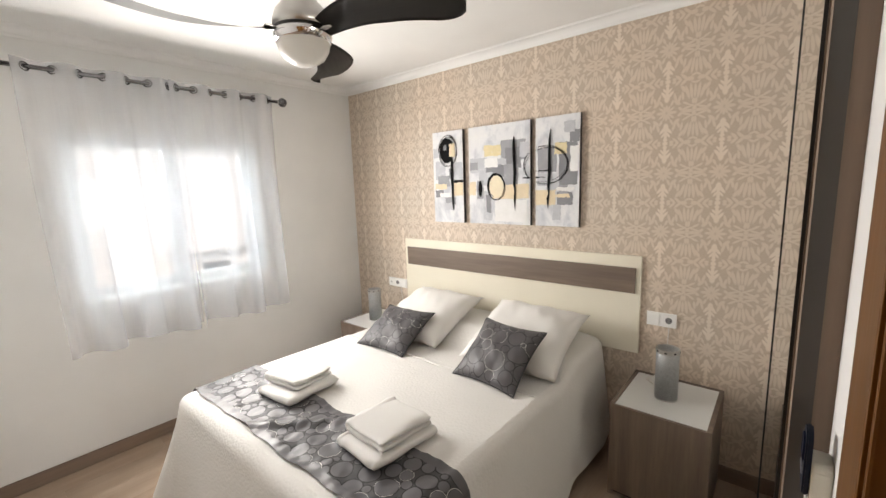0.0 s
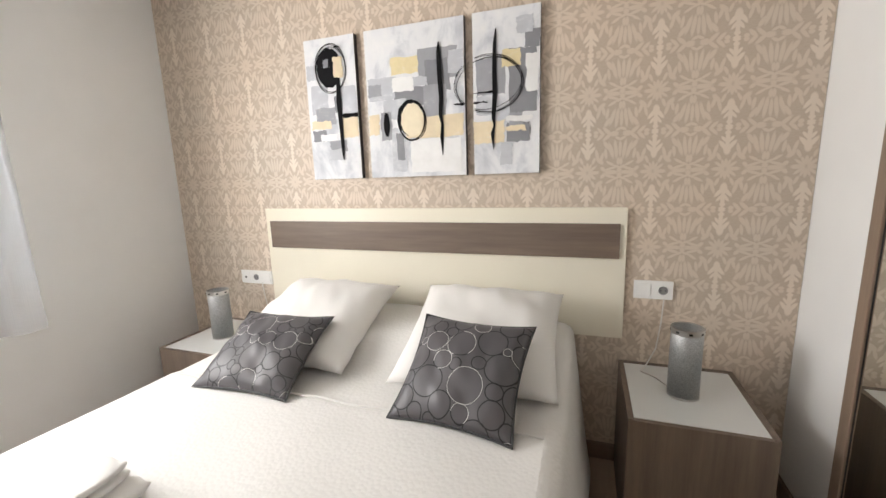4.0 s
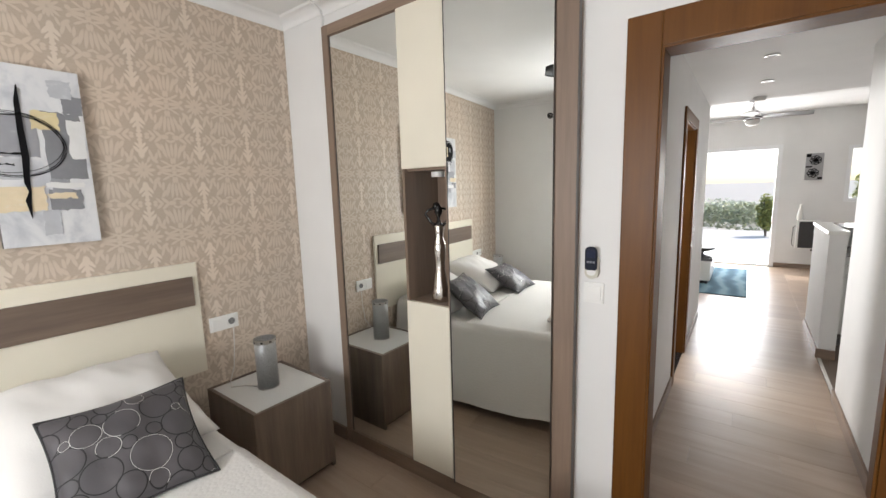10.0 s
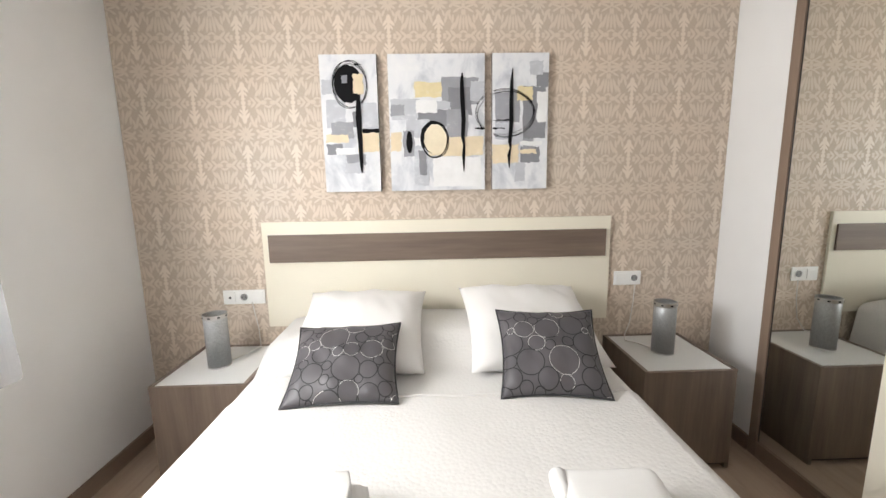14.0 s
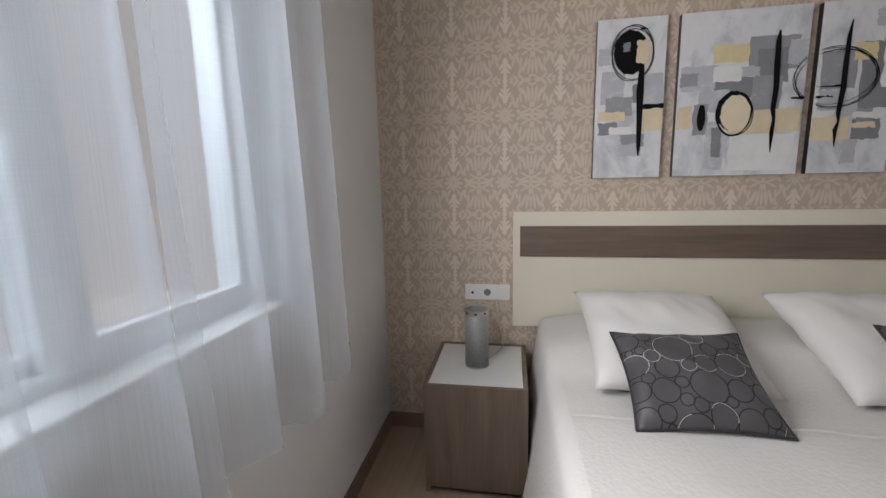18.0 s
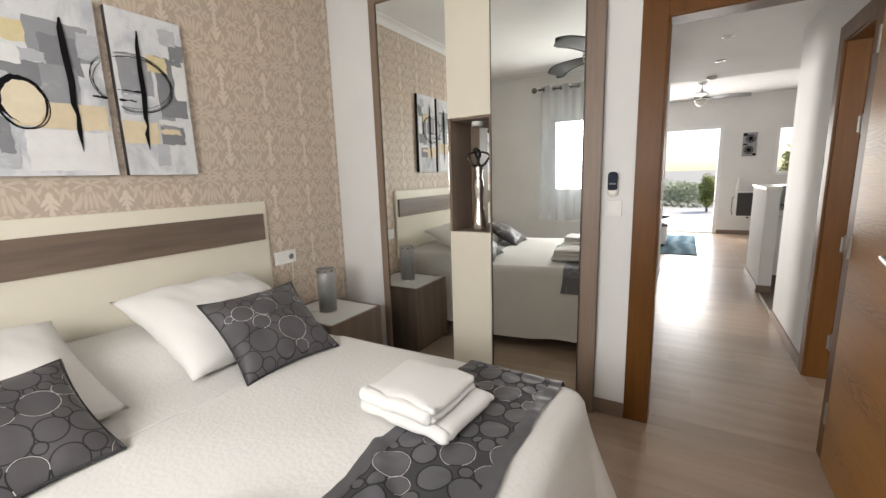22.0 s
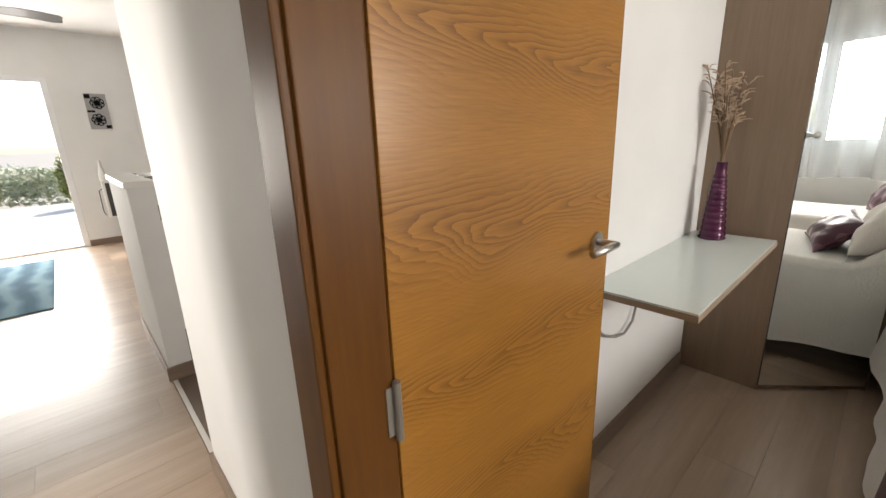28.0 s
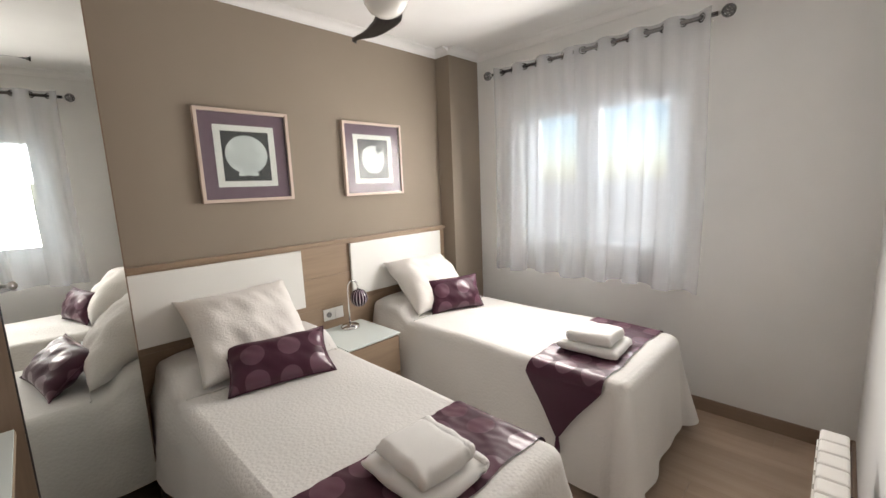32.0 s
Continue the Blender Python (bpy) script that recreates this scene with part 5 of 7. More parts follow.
canvas(-1.447, -0.938, [
    ("y", 0.27, 0.62, 0.20, 0.31), ("m", 0.55, 0.93, 0.17, 0.36), ("g", 0.62, 0.86, 0.24, 0.44), ("l", 0.02, 0.32, 0.32, 0.47), ("m", 0.02, 0.16, 0.36, 0.44), ("w", 0.28, 0.50, 0.33, 0.42, 6),
    ("g", 0.30, 0.70, 0.40, 0.52), ("l", 0.18, 0.42, 0.47, 0.60), ("m", 0.60, 0.82, 0.40, 0.66), ("b", 0.01, 0.12, 0.56, 0.70), ("b", 0.40, 0.98, 0.60, 0.74), ("m", 0.14, 0.26, 0.55, 0.74),
    ("l", 0.25, 0.40, 0.66, 0.96), ("g", 0.30, 0.38, 0.70, 0.88), ("w", 0.45, 0.95, 0.75, 0.97, 1), ("l", 0.50, 0.64, 0.34, 0.40, 7), ("l", 0.85, 0.99, 0.20, 0.34),
    ("disc", 0.455, 0.60, 0.068, 0.083, "k", 6), ("disc", 0.475, 0.615, 0.060, 0.078, "c", 6), ("disc", 0.205, 0.635, 0.017, 0.058, "k", 6), ("ring", 0.47, 0.62, 0.070, 0.092, 3.4, 0.0018), ("ring", 1.214, 0.43, 0.155, 0.118, 4.3, 0.0011), ("k", 0.90, 0.995, 0.535, 0.548, 6),
    ("stroke", [(0.765, 0.14), (0.76, 0.20), (0.765, 0.33), (0.775, 0.48), (0.765, 0.60), (0.78, 0.66), (0.772, 0.74), (0.775, 0.86)], [0.003, 0.010, 0.012, 0.011, 0.010, 0.006, 0.009, 0.001])],
    "wide abstract canvas in grey, ochre and black, hung over the headboard")
canvas(-0.899, -0.599, [
    ("m", 0.05, 0.5, 0.28, 0.50), ("g", 0.55, 0.95, 0.24, 0.62), ("y", 0.45, 0.72, 0.24, 0.34), ("l", 0.05, 0.40, 0.50, 0.62), ("w", 0.80, 0.98, 0.28, 0.50, 5), ("g", 0.78, 0.99, 0.14, 0.24), ("b", 0.0, 0.48, 0.66, 0.80),
    ("g", 0.52, 0.86, 0.68, 0.80), ("m", 0.55, 0.75, 0.62, 0.70), ("l", 0.42, 0.60, 0.80, 0.94), ("w", 0.5, 0.9, 0.64, 0.67, 7), ("b", 0.5, 0.80, 0.70, 0.73, 7), ("l", 0.66, 0.9, 0.06, 0.16),
    ("ring", 0.23, 0.43, 0.155, 0.118, 4.3, 0.0011), ("k", 0.01, 0.34, 0.478, 0.484, 6), ("k", 0.01, 0.22, 0.535, 0.546, 6), ("stroke", [(0.36, 0.11), (0.34, 0.2), (0.335, 0.35), (0.34, 0.5), (0.315, 0.64), (0.33, 0.69), (0.30, 0.74), (0.31, 0.84)], [0.002, 0.008, 0.010, 0.011, 0.009, 0.004, 0.009, 0.001])],
    "narrow abstract canvas with a scribbled ring, hung over the headboard")


# ---- mirrored wardrobe ----
wd = thing("wardrobe", 0.41, 2.04, 0, "built-in wardrobe with mirror doors, cream panels and a lit niche", "wardrobe")
ya, yb = -0.740, 0.692
part("stile", box(0.014, 0.08, ya, ya + 0.085, 0.0, 2.48, 0.002), FRAMEWOOD, wd, "brown wood frame upright")
part("edge_profile", box(0.013, 0.036, ya - 0.003, ya - 0.0002, 0.0, 2.48), mat("dark_grey_edge", (0.10, 0.095, 0.09), 0.45, 0.4), wd, "dark grey strip along the edge of the upright")
part("stile", box(0.0, 0.08, yb - 0.050, yb, 0.0, 2.48, 0.002), FRAMEWOOD, wd, "brown wood frame upright")
part("head_rail", box(0.0, 0.08, ya + 0.085, yb - 0.050, 2.425, 2.48, 0.002), FRAMEWOOD_Y, wd)
part("plinth", box(0.0, 0.08, ya + 0.085, yb - 0.050, 0.0, 0.085, 0.002), FRAMEWOOD_Y, wd)
for p, q, nm in ((yb - 0.050, 0.130, "mirror_door"), (-0.150, ya + 0.085, "mirror_door")):
    lo, hi = sorted((p, q))
    door = part(nm, box(0.012, 0.030, lo + 0.002, hi - 0.002, 0.087, 2.423), FRAMEWOOD, wd)
    part("mirror", box(0.0085, 0.0115, lo + 0.006, hi - 0.006, 0.092, 2.418, 0.001), MIRROR, door, "clear mirror glass")
    part("door_edge", box(0.0065, 0.0115, lo + 0.003, lo + 0.0055, 0.087, 2.423), BLACK, door)
    part("door_edge", box(0.0065, 0.0115, hi - 0.0055, hi - 0.003, 0.087, 2.423), BLACK, door)
    if lo < -0.3:
        # this leaf stands slightly ajar on the hinges of the door-side upright
        door.matrix_local = pose(0.02, lo, 0, 0, 0, 2.7) @ pose(-0.02, -lo, 0)
part("cream_panel", box(-0.010, 0.012, -0.144, 0.127, 0.096, 1.004, 0.002), CREAM, wd, "cream lower door panel")
part("cream_panel", box(-0.010, 0.012, -0.150, 0.127, 1.676, 2.420, 0.002), CREAM, wd, "cream upper door panel")
niche = part("niche", box(-0.008, 0.27, -0.148, 0.125, 0.990, 1.003), FRAMEWOOD_Y, wd, "brown wood open niche")
part("niche_side", box(-0.008, 0.27, 0.110, 0.125, 1.0035, 1.676), FRAMEWOOD, niche)
part("niche_side", box(-0.008, 0.27, -0.148, -0.140, 1.0035, 1.676), FRAMEWOOD, niche)
part("niche_top", box(0.013, 0.27, -0.1395, 0.1095, 1.664, 1.676), FRAMEWOOD_Y, niche)
part("niche_back", box(0.262, 0.27, -0.1395, 0.1095, 1.004, 1.6635), FRAMEWOOD, niche)
part("niche_mirror", box(0.257, 0.2615, -0.139, 0.045, 1.006, 1.662), MIRROR, niche, "mirror at the back of the niche")
part("niche_lamp", lathe([(0, 0), (0.032, 0), (0.034, 0.004), (0.034, 0.026), (0, 0.028)], 28, at=(0.11, -0.01, 1.633)), OFFWHITE, niche, "small white round spotlight", smooth=False)
part("carcass_back", box(0.30, 0.32, ya, yb, 0.0, 2.48), FRAMEWOOD, wd)

# the figurine is one plain mesh: lathe body, raised arms and head
SILVER = mat("hammered_silver", (0.78, 0.74, 0.70), 0.16, 1.0)
nn = Nodes(SILVER)
vo = nn.add("ShaderNodeTexVoronoi")
vo.inputs["Scale"].default_value = 55
nn.link(nn.mapped((1, 1, 1)), vo.inputs["Vector"])
nn.bump(vo.outputs["Distance"], 0.35, 0.004)
EBONY = mat("black_lacquer", (0.012, 0.011, 0.011), 0.18)
bm = lathe([(0, 0), (0.040, 0), (0.044, 0.006), (0.041, 0.05), (0.033, 0.11), (0.026, 0.16), (0.025, 0.20), (0.030, 0.245), (0.032, 0.265), (0.028, 0.295), (0.021, 0.320), (0.022, 0.345), (0.027, 0.372), (0.024, 0.385), (0.0, 0.388)], 28)
k0 = len(bm.faces)
lathe([(0.0, 0.384), (0.020, 0.386), (0.012, 0.398), (0.008, 0.405), (0.008, 0.425), (0.012, 0.43), (0.020, 0.447), (0.018, 0.468), (0.008, 0.482), (0, 0.484)], 20, bm)
lathe([(0, -0.022), (0.016, -0.014), (0.020, 0.0), (0.016, 0.014), (0, 0.022)], 14, bm, at=(0.012, 0.012, 0.474))
for s in (-1, 1):
    tube([(0, s * 0.020, 0.382), (0.0, s * 0.040, 0.400), (0.0, s * 0.066, 0.438), (0.0, s * 0.052, 0.456), (0.002, s * 0.020, 0.466)], [0.008, 0.0075, 0.0065, 0.006, 0.006], 10, bm)
    lathe([(0, -0.010), (0.008, -0.005), (0.009, 0), (0, 0.009)], 10, bm, at=(-0.012, s * 0.010, 0.385))
for i, fc in enumerate(bm.faces):
    fc.material_index = 1 if i >= k0 else 0
    fc.smooth = True
st = solid("figurine", bm, [SILVER, EBONY], "slender silver and black figurine with raised arms in the niche", "figurine", smooth=True)
st.matrix_world = pose(0.490, 2.012, 1.0035, 0, 0, 22) @ Matrix.Diagonal((1.05, 1.05, 1.02, 1))


# ---- ceiling fan ----
def ceiling_fan(x, y, angles, blade_mat, metal, label, z_top=TOP, drop=0.0, radius=0.63, bulge=0.085):
    f = thing("ceiling_fan", x, y, z_top, label, "ceiling fan")
    part("canopy", lathe([(0, 0), (0.062, 0), (0.060, -0.02), (0.045, -0.045), (0.018, -0.055), (0, -0.055)], 32), metal, f, smooth=True)
    part("downrod", rod((0, 0, -0.05), (0, 0, -0.13 - drop), 0.0125, 16), metal, f, smooth=True)
    z = -0.12 - drop
    part("motor", lathe([(0, 0), (0.03, 0), (0.034, -0.018), (0.062, -0.035), (0.092, -0.07), (0.105, -0.105), (0.105, -0.135), (0.0, -0.135)], 44), metal, f, "brushed metal motor housing", smooth=True)
    f.children[-1].location.z = z
    part("seam", lathe([(0.1055, z - 0.132), (0.107, z - 0.134), (0.107, z - 0.141), (0.1055, z - 0.143)], 44), BLACK, f)
    part("light_ring", lathe([(0.0, z - 0.140), (0.106, z - 0.140), (0.106, z - 0.152), (0.099, z - 0.178), (0.0, z - 0.178)], 44), CHROME, f, "polished chrome ring", smooth=True)
    part("globe", lathe([(0.096, z - 0.176), (0.091, z - 0.205), (0.072, z - 0.235), (0.04, z - 0.254), (0, z - 0.260)], 44), GLOBE, f, "opal glass light bowl", smooth=True)
    for a in angles:
        def line(s):
            return Vector((0.085 + (radius - 0.085) * s, -bulge * math.sin(math.pi * s) + 0.03 * s * s, 0))

        def g(u, v):
            p = line(u)
            q = (line(u + 0.01) - line(u - 0.01)).normalized()
            side = Vector((-q.y, q.x, 0))
            wide = (0.034 + 0.054 * min(1, u * 2.0) - 0.010 * u) * (1 if u < 0.86 else math.sqrt(max(0.0004, 1 - ((u - 0.86) / 0.14) ** 2)))
            e = (v * 2 - 1)
            return p + side * wide * e + Vector((0, 0, -0.018 * e - 0.01 * u))

        bm = sheet(g, 72, 8)
        bmesh.ops.solidify(bm, geom=bm.faces[:], thickness=0.006)
        b = part("blade", bm, blade_mat, f, smooth=True)
        b.matrix_local = pose(0, 0, z - 0.140, 0, 0, a)
        arm = part("blade_arm", box(0.06, 0.14, -0.022, 0.018, -0.006, 0.0, 0.002), metal, f)
        arm.matrix_local = pose(0, 0, z - 0.140, 0, 0, a)
    return f


WENGE = wood("dark_wenge", (0.020, 0.016, 0.014), (0.010, 0.008, 0.007), "x", 0.42)
ceiling_fan(-1.03, 1.467, (258, 18, 138), WENGE, STEEL, "three-bladed ceiling fan with dark curved blades and opal light", drop=0.085)

# ---- twin bedroom: headboard wall ----
OAKLIGHT = wood("light_elm_laminate", (0.36, 0.265, 0.185), (0.265, 0.19, 0.13), "x", 0.42)
OAKLIGHT_Z = wood("light_elm_laminate_upright", (0.30, 0.215, 0.15), (0.205, 0.145, 0.10), "z", 0.42)
tw = thing("twin_headboard", -0.215, Y_S2, 0, "long elm headboard with two white panels behind the twin beds", "headboard")
for k in range(4):
    part("board", box(-1.125, 1.115, 0.0005, 0.034, 0.30 + 0.212 * k, 0.30 + 0.212 * (k + 1) - 0.0015, 0.001), OAKLIGHT, tw)
part("top_cap", box(-1.135, 1.125, 0.0005, 0.048, 1.149, 1.172, 0.002), OAKLIGHT, tw, "elm top cap")
for a, b in ((0.203, 1.10), (-1.056, -0.163)):
    part("white_panel", box(a, b, 0.036, 0.058, 0.762, 1.136, 0.003), OFFWHITE, tw, "white lacquered panel")
part("lower_board", box(-1.125, 1.115, 0.0005, 0.028, 0.0, 0.298, 0.001), OAKLIGHT, tw)

# ---- twin beds ----
TW, TL, TTOP = 0.845, 1.84, 0.592
TBEDS = (0.402, -0.968)
TY = -2.505
HEIGHTS = []
for i, bx in enumerate(TBEDS):
    bed("single_bed", bx, TY, TW - 0.03, TL, 180, "single bed with a dark base under a white cover")
    bm, th = cover(TW, TL, TTOP, 0.05 if i == 0 else 0.055, 0.38, 0.11, 21 + i, ramp=0.15, step_at=0.40, flare=0.045, waves=1.15, corner=0.105, hem_amp=0.02, round_r=0.05, head=0.035, lift=0.14)
    HEIGHTS.append(th)
    sp = thing("single_bedspread", bx, TY, 0, "white quilted bedspread draped over a single bed", "bedspread", "twin bedspreads", 180)
    part("cover", bm, LINEN, sp, smooth=True)
    part("turned_edge", tube([(-0.385 + 0.77 * k / 40, -0.400 + 0.004 * math.sin(k * 0.7), th(-0.385 + 0.77 * k / 40, -0.402) + 0.0015) for k in range(41)], 0.004, 8), LINEN, sp, "turned upper edge of the bedspread", smooth=True)
    bm, edge = runner_on(th, TW / 2, -1.340, -1.735, 0.315, 31 + i, 0.6, tip=True)
    rn = thing("purple_runner", bx, TY, 0, "dark purple satin runner with pale dots and pointed ends", "bed runner", "purple bed runners", 180)
    part("cloth", bm, DOTS, rn, smooth=True)
    for u in (0.0, 1.0):
        p = edge(u, 0.5)
        part("tassel", lathe([(0, 0.0), (0.006, -0.004), (0.010, -0.016), (0.007, -0.022), (0.012, -0.035), (0.015, -0.085), (0, -0.085)], 14, at=(p.x, p.y, p.z + 0.004)), PURPLE_PLAIN, rn, "purple tassel", smooth=True)
    z = TTOP + 0.016
    cx, cy = ((0.405, -0.945), (-0.875, -0.965))[i]
    towel("folded_bath_towel", 0.32, 0.262, 0.050, cx, cy, z, 90 + 4 * i, "folded white terry towel on a purple runner", "towels on the twin beds", 41 + i, 1)
    towel("folded_hand_towel", 0.24, 0.20, 0.066, cx + 0.005, cy + 0.005, z + 0.047, 86 + 6 * i, "rolled smaller white towel on a folded towel", "towels on the twin beds", 51 + i, 1)

PILLOW_T = "crinkled white pillow propped against the headboard"
cushion("pillow", 0.58, 0.52, 0.24, CREPE, (0.705, -2.105, 0.620), (0.150, -2.105, 0.620), 42, PILLOW_T, "pillow", "white pillows on the twin beds", 61, ears=0.05, slump=0.04, wrinkle=0.011)
cushion("pillow", 0.58, 0.50, 0.24, CREPE, (-0.640, -2.115, 0.620), (-1.215, -2.120, 0.620), 44, PILLOW_T, "pillow", "white pillows on the twin beds", 62, ears=0.05, slump=0.04, wrinkle=0.011)
cushion("lumbar_cushion", 0.49, 0.265, 0.13, DOTS, (0.656, -1.960, 0.604), (0.190, -1.832, 0.612), 50, "purple satin lumbar cushion with pale dots", "cushion", "purple cushions on the twin beds", 63, PURPLE_PLAIN, ears=0.06)
cushion("lumbar_cushion", 0.42, 0.25, 0.13, DOTS, (-0.755, -2.090, 0.604), (-1.140, -1.945, 0.606), 24, "purple satin lumbar cushion with pale dots", "cushion", "purple cushions on the twin beds", 64, PURPLE_PLAIN, ears=0.06)

# ---- bedside cabinet between the beds ----
ns = thing("bedside_cabinet", -0.225, -2.505, 0, "elm bedside cabinet with a frosted glass top between the beds", "bedside table")
part("body", box(-0.19, 0.19, 0.0, 0.425, 0.0, 0.560, 0.002), OAKLIGHT, ns)
part("drawer", box(-0.187, 0.187, 0.4255, 0.441, 0.32, 0.557, 0.002), OAKLIGHT, ns, "elm drawer front")
part("drawer", box(-0.187, 0.187, 0.4255, 0.441, 0.05, 0.316, 0.002), OAKLIGHT, ns, "elm drawer front")
part("glass_top", box(-0.198, 0.198, 0.0, 0.448, 0.566, 0.578, 0.003), FROST, ns, "pale green frosted glass top")

# black slab paints the shade in the gap below the glass
part("spacer", box(-0.17, 0.17, 0.02, 0.42, 0.5602, 0.5658), BLACK, ns, "black slab painting the shaded gap under the glass")

lp = thing("gooseneck_lamp", -0.265, -2.40, 0.5785, "small chrome gooseneck lamp with a striped purple globe shade", "table lamp")
part("base", lathe([(0, 0), (0.055, 0), (0.056, 0.006), (0.050, 0.016), (0.012, 0.022), (0, 0.022)], 36), CHROME, lp, smooth=True)
neck = [(0, 0, 0.02), (0, 0, 0.12), (0, 0, 0.20)] + [(-0.035 + 0.035 * math.cos(a), 0, 0.235 + 0.045 * math.sin(a)) for a in (0.0, 0.5, 1.0, 1.57, 2.1, 2.6, 3.14)] + [(-0.070, 0, 0.21)]
part("neck", tube(neck, 0.0045, 12), CHROME, lp, smooth=True)
STRIPE = mat("striped_purple_glass", (0.03, 0.012, 0.025), 0.15)
nn = Nodes(STRIPE)
sp_ = nn.add("ShaderNodeSeparateXYZ")
nn.link(nn.mapped((1, 1, 1)), sp_.inputs[0])
ang = nn.math("ARCTAN2", nn.math("ADD", sp_.outputs[0], 0.075), sp_.outputs[1])
band = nn.math("GREATER_THAN", nn.math("SINE", nn.math("MULTIPLY", ang, 16.0)), 0.55)
nn.colour(nn.mix(band, (0.025, 0.010, 0.022), (0.45, 0.38, 0.44)))
part("shade", lathe([(0.016, 0.052), (0.030, 0.046), (0.046, 0.026), (0.052, 0.0), (0.046, -0.026), (0.030, -0.045), (0.018, -0.050)], 36, at=(-0.075, 0, 0.165)), STRIPE, lp, "dark striped purple glass globe", smooth=True)

lp.scale = (1.15, 1.15, 1.15)

s3 = socket_plate("wall_socket", "sb", 0.075, 0.08)
s3.matrix_world = pose(-0.215, Y_S2 + 0.0345, 0.668, 0, 0, 180)


# ---- framed shell prints ----
MAT_PURPLE = mat("purple_mount_board", (0.155, 0.095, 0.13), 0.8)
PRINT = mat("black_print", (0.020, 0.024, 0.026), 0.6)
SHELLW = mat("pale_shell_print", (0.62, 0.68, 0.67), 0.6)
ns_ = Nodes(SHELLW)
ns_.colour(ns_.ramp(ns_.noise(ns_.mapped(), 7, 3), (0.35, (0.50, 0.55, 0.55)), (0.65, (0.70, 0.75, 0.74))))
PALEWOOD = wood("pale_pink_wood", (0.72, 0.60, 0.52), (0.66, 0.54, 0.46), "x", 0.45)
PIC_GLASS = PICTURE_GLASS


def shell_print(x, fan, label):
    f = thing("framed_print", x, Y_S2, 1.465, label, "framed picture", "framed shell prints")
    w, h, t = 0.258, 0.514, 0.018
    for bx in ((-w, -w + t, 0.0005, 0.030, 0, h), (w - t, w, 0.0005, 0.030, 0, h), (-w + t, w - t, 0.0005, 0.030, 0, t), (-w + t, w - t, 0.0005, 0.030, h - t, h)):
        part("frame_side", box(*bx, 0.002), PALEWOOD, f, "pale wood frame")
    part("mount", box(-w + t, w - t, 0.001, 0.012, t, h - t), MAT_PURPLE, f, "mauve mount board")
    part("inner_mount", box(-0.168, 0.168, 0.0125, 0.0145, 0.085, h - 0.085), OFFWHITE, f, "white inner mount")
    part("print", box(-0.132, 0.132, 0.015, 0.0156, 0.118, h - 0.118), PRINT, f)
    if fan:
        line = [(0.118 * math.cos(a) * (1 + 0.008 * math.cos(26 * a)), 0.010 + 0.108 * math.sin(a)) for a in (math.pi * (-0.37 + 1.74 * k / 44) for k in range(45))]
        line += [(-0.054, -0.094), (-0.058, -0.108), (-0.030, -0.112), (0.0, -0.106), (0.030, -0.112), (0.058, -0.108), (0.054, -0.094)]
    else:
        line = [(0.100 * math.cos(a) * (1 + 0.10 * math.sin(a - 0.6)), -0.004 + 0.106 * math.sin(a) * (1 + 0.06 * math.cos(2 * a))) for a in (math.pi * (0.42 + 1.80 * k / 44) for k in range(45))]
        line += [(0.052, 0.050), (0.040, 0.036), (0.020, 0.070)]
    sh = spin(prism([(-px, pz) for px, pz in line], 0, 0.0008), pose(0, 0.0165, h / 2, 90))
    part("shell_image", sh, SHELLW, f, "pale scallop shell image" if fan else "pale snail shell image")
    g = part("glass", box(-w + t, w - t, 0.0205, 0.0220, t, h - t), PIC_GLASS, f, "picture glass")
    g.visible_shadow = False
    return f


shell_print(0.238, True, "framed scallop shell print with a mauve mount and pale wood frame")
shell_print(-0.660, False, "framed snail shell print with a mauve mount and pale wood frame")

# ---- corner wardrobe with a diagonal mirror door ----
WA, WB = Vector((1.280, -1.955)), Vector((0.905, -2.300))
cw = thing("corner_wardrobe", 1.30, -2.25, 0, "tall elm corner wardrobe with a diagonal mirror door", "wardrobe")


def loc(p, q):
    return (p[0] - 1.30, p[1] + 2.25), (q[0] - 1.30, q[1] + 2.25)


part("side_panel", box(WA.x - 1.30, X_E2 - 1.301, 0.276, 0.296, 0, 2.545, 0.001), OAKLIGHT_Z, cw, "elm side panel")
d = (WB - WA).normalized()
nrm = Vector((d.y, -d.x))
if nrm.x > 0:
    nrm = -nrm


def slab(name, a, b, t0, t1, z0, z1, material, parent, label=""):
    """An upright slab along the door line from a to b metres, between t0 and t1 behind it."""
    o = WA - Vector((1.30, -2.25))
    pts = [o + d * a + nrm * -t0, o + d * b + nrm * -t0, o + d * b + nrm * -t1, o + d * a + nrm * -t1]
    return part(name, prism([(p.x, p.y) for p in pts], z0, z1), material, parent, label)


LEN = (WB - WA).length
slab("kick", 0.0, LEN, 0.015, 0.03, 0, 0.022, OAKLIGHT_Z, cw)
slab("top_rail", 0.0, LEN, 0.0, 0.02, 2.50, 2.545, OAKLIGHT_Z, cw)
dr = slab("door", 0.004, LEN - 0.004, 0.004, 0.022, 0.024, 2.498, OAKLIGHT_Z, cw)
slab("mirror", 0.006, LEN - 0.006, 0.0, 0.0038, 0.027, 2.495, MIRROR, dr, "full-height mirror glass")
slab("door_edge", 0.001, 0.005, -0.002, 0.02, 0.024, 2.498, BLACK, dr)
kn = WA - Vector((1.30, -2.25)) + d * 0.03
part("knob", tube([(kn.x, kn.y, 1.245), (kn.x + nrm.x * 0.012, kn.y + nrm.y * 0.012, 1.245), (kn.x + nrm.x * 0.028, kn.y + nrm.y * 0.028, 1.245)], [0.006, 0.008, 0.015], 16), STEEL, dr, "round steel knob", smooth=True)
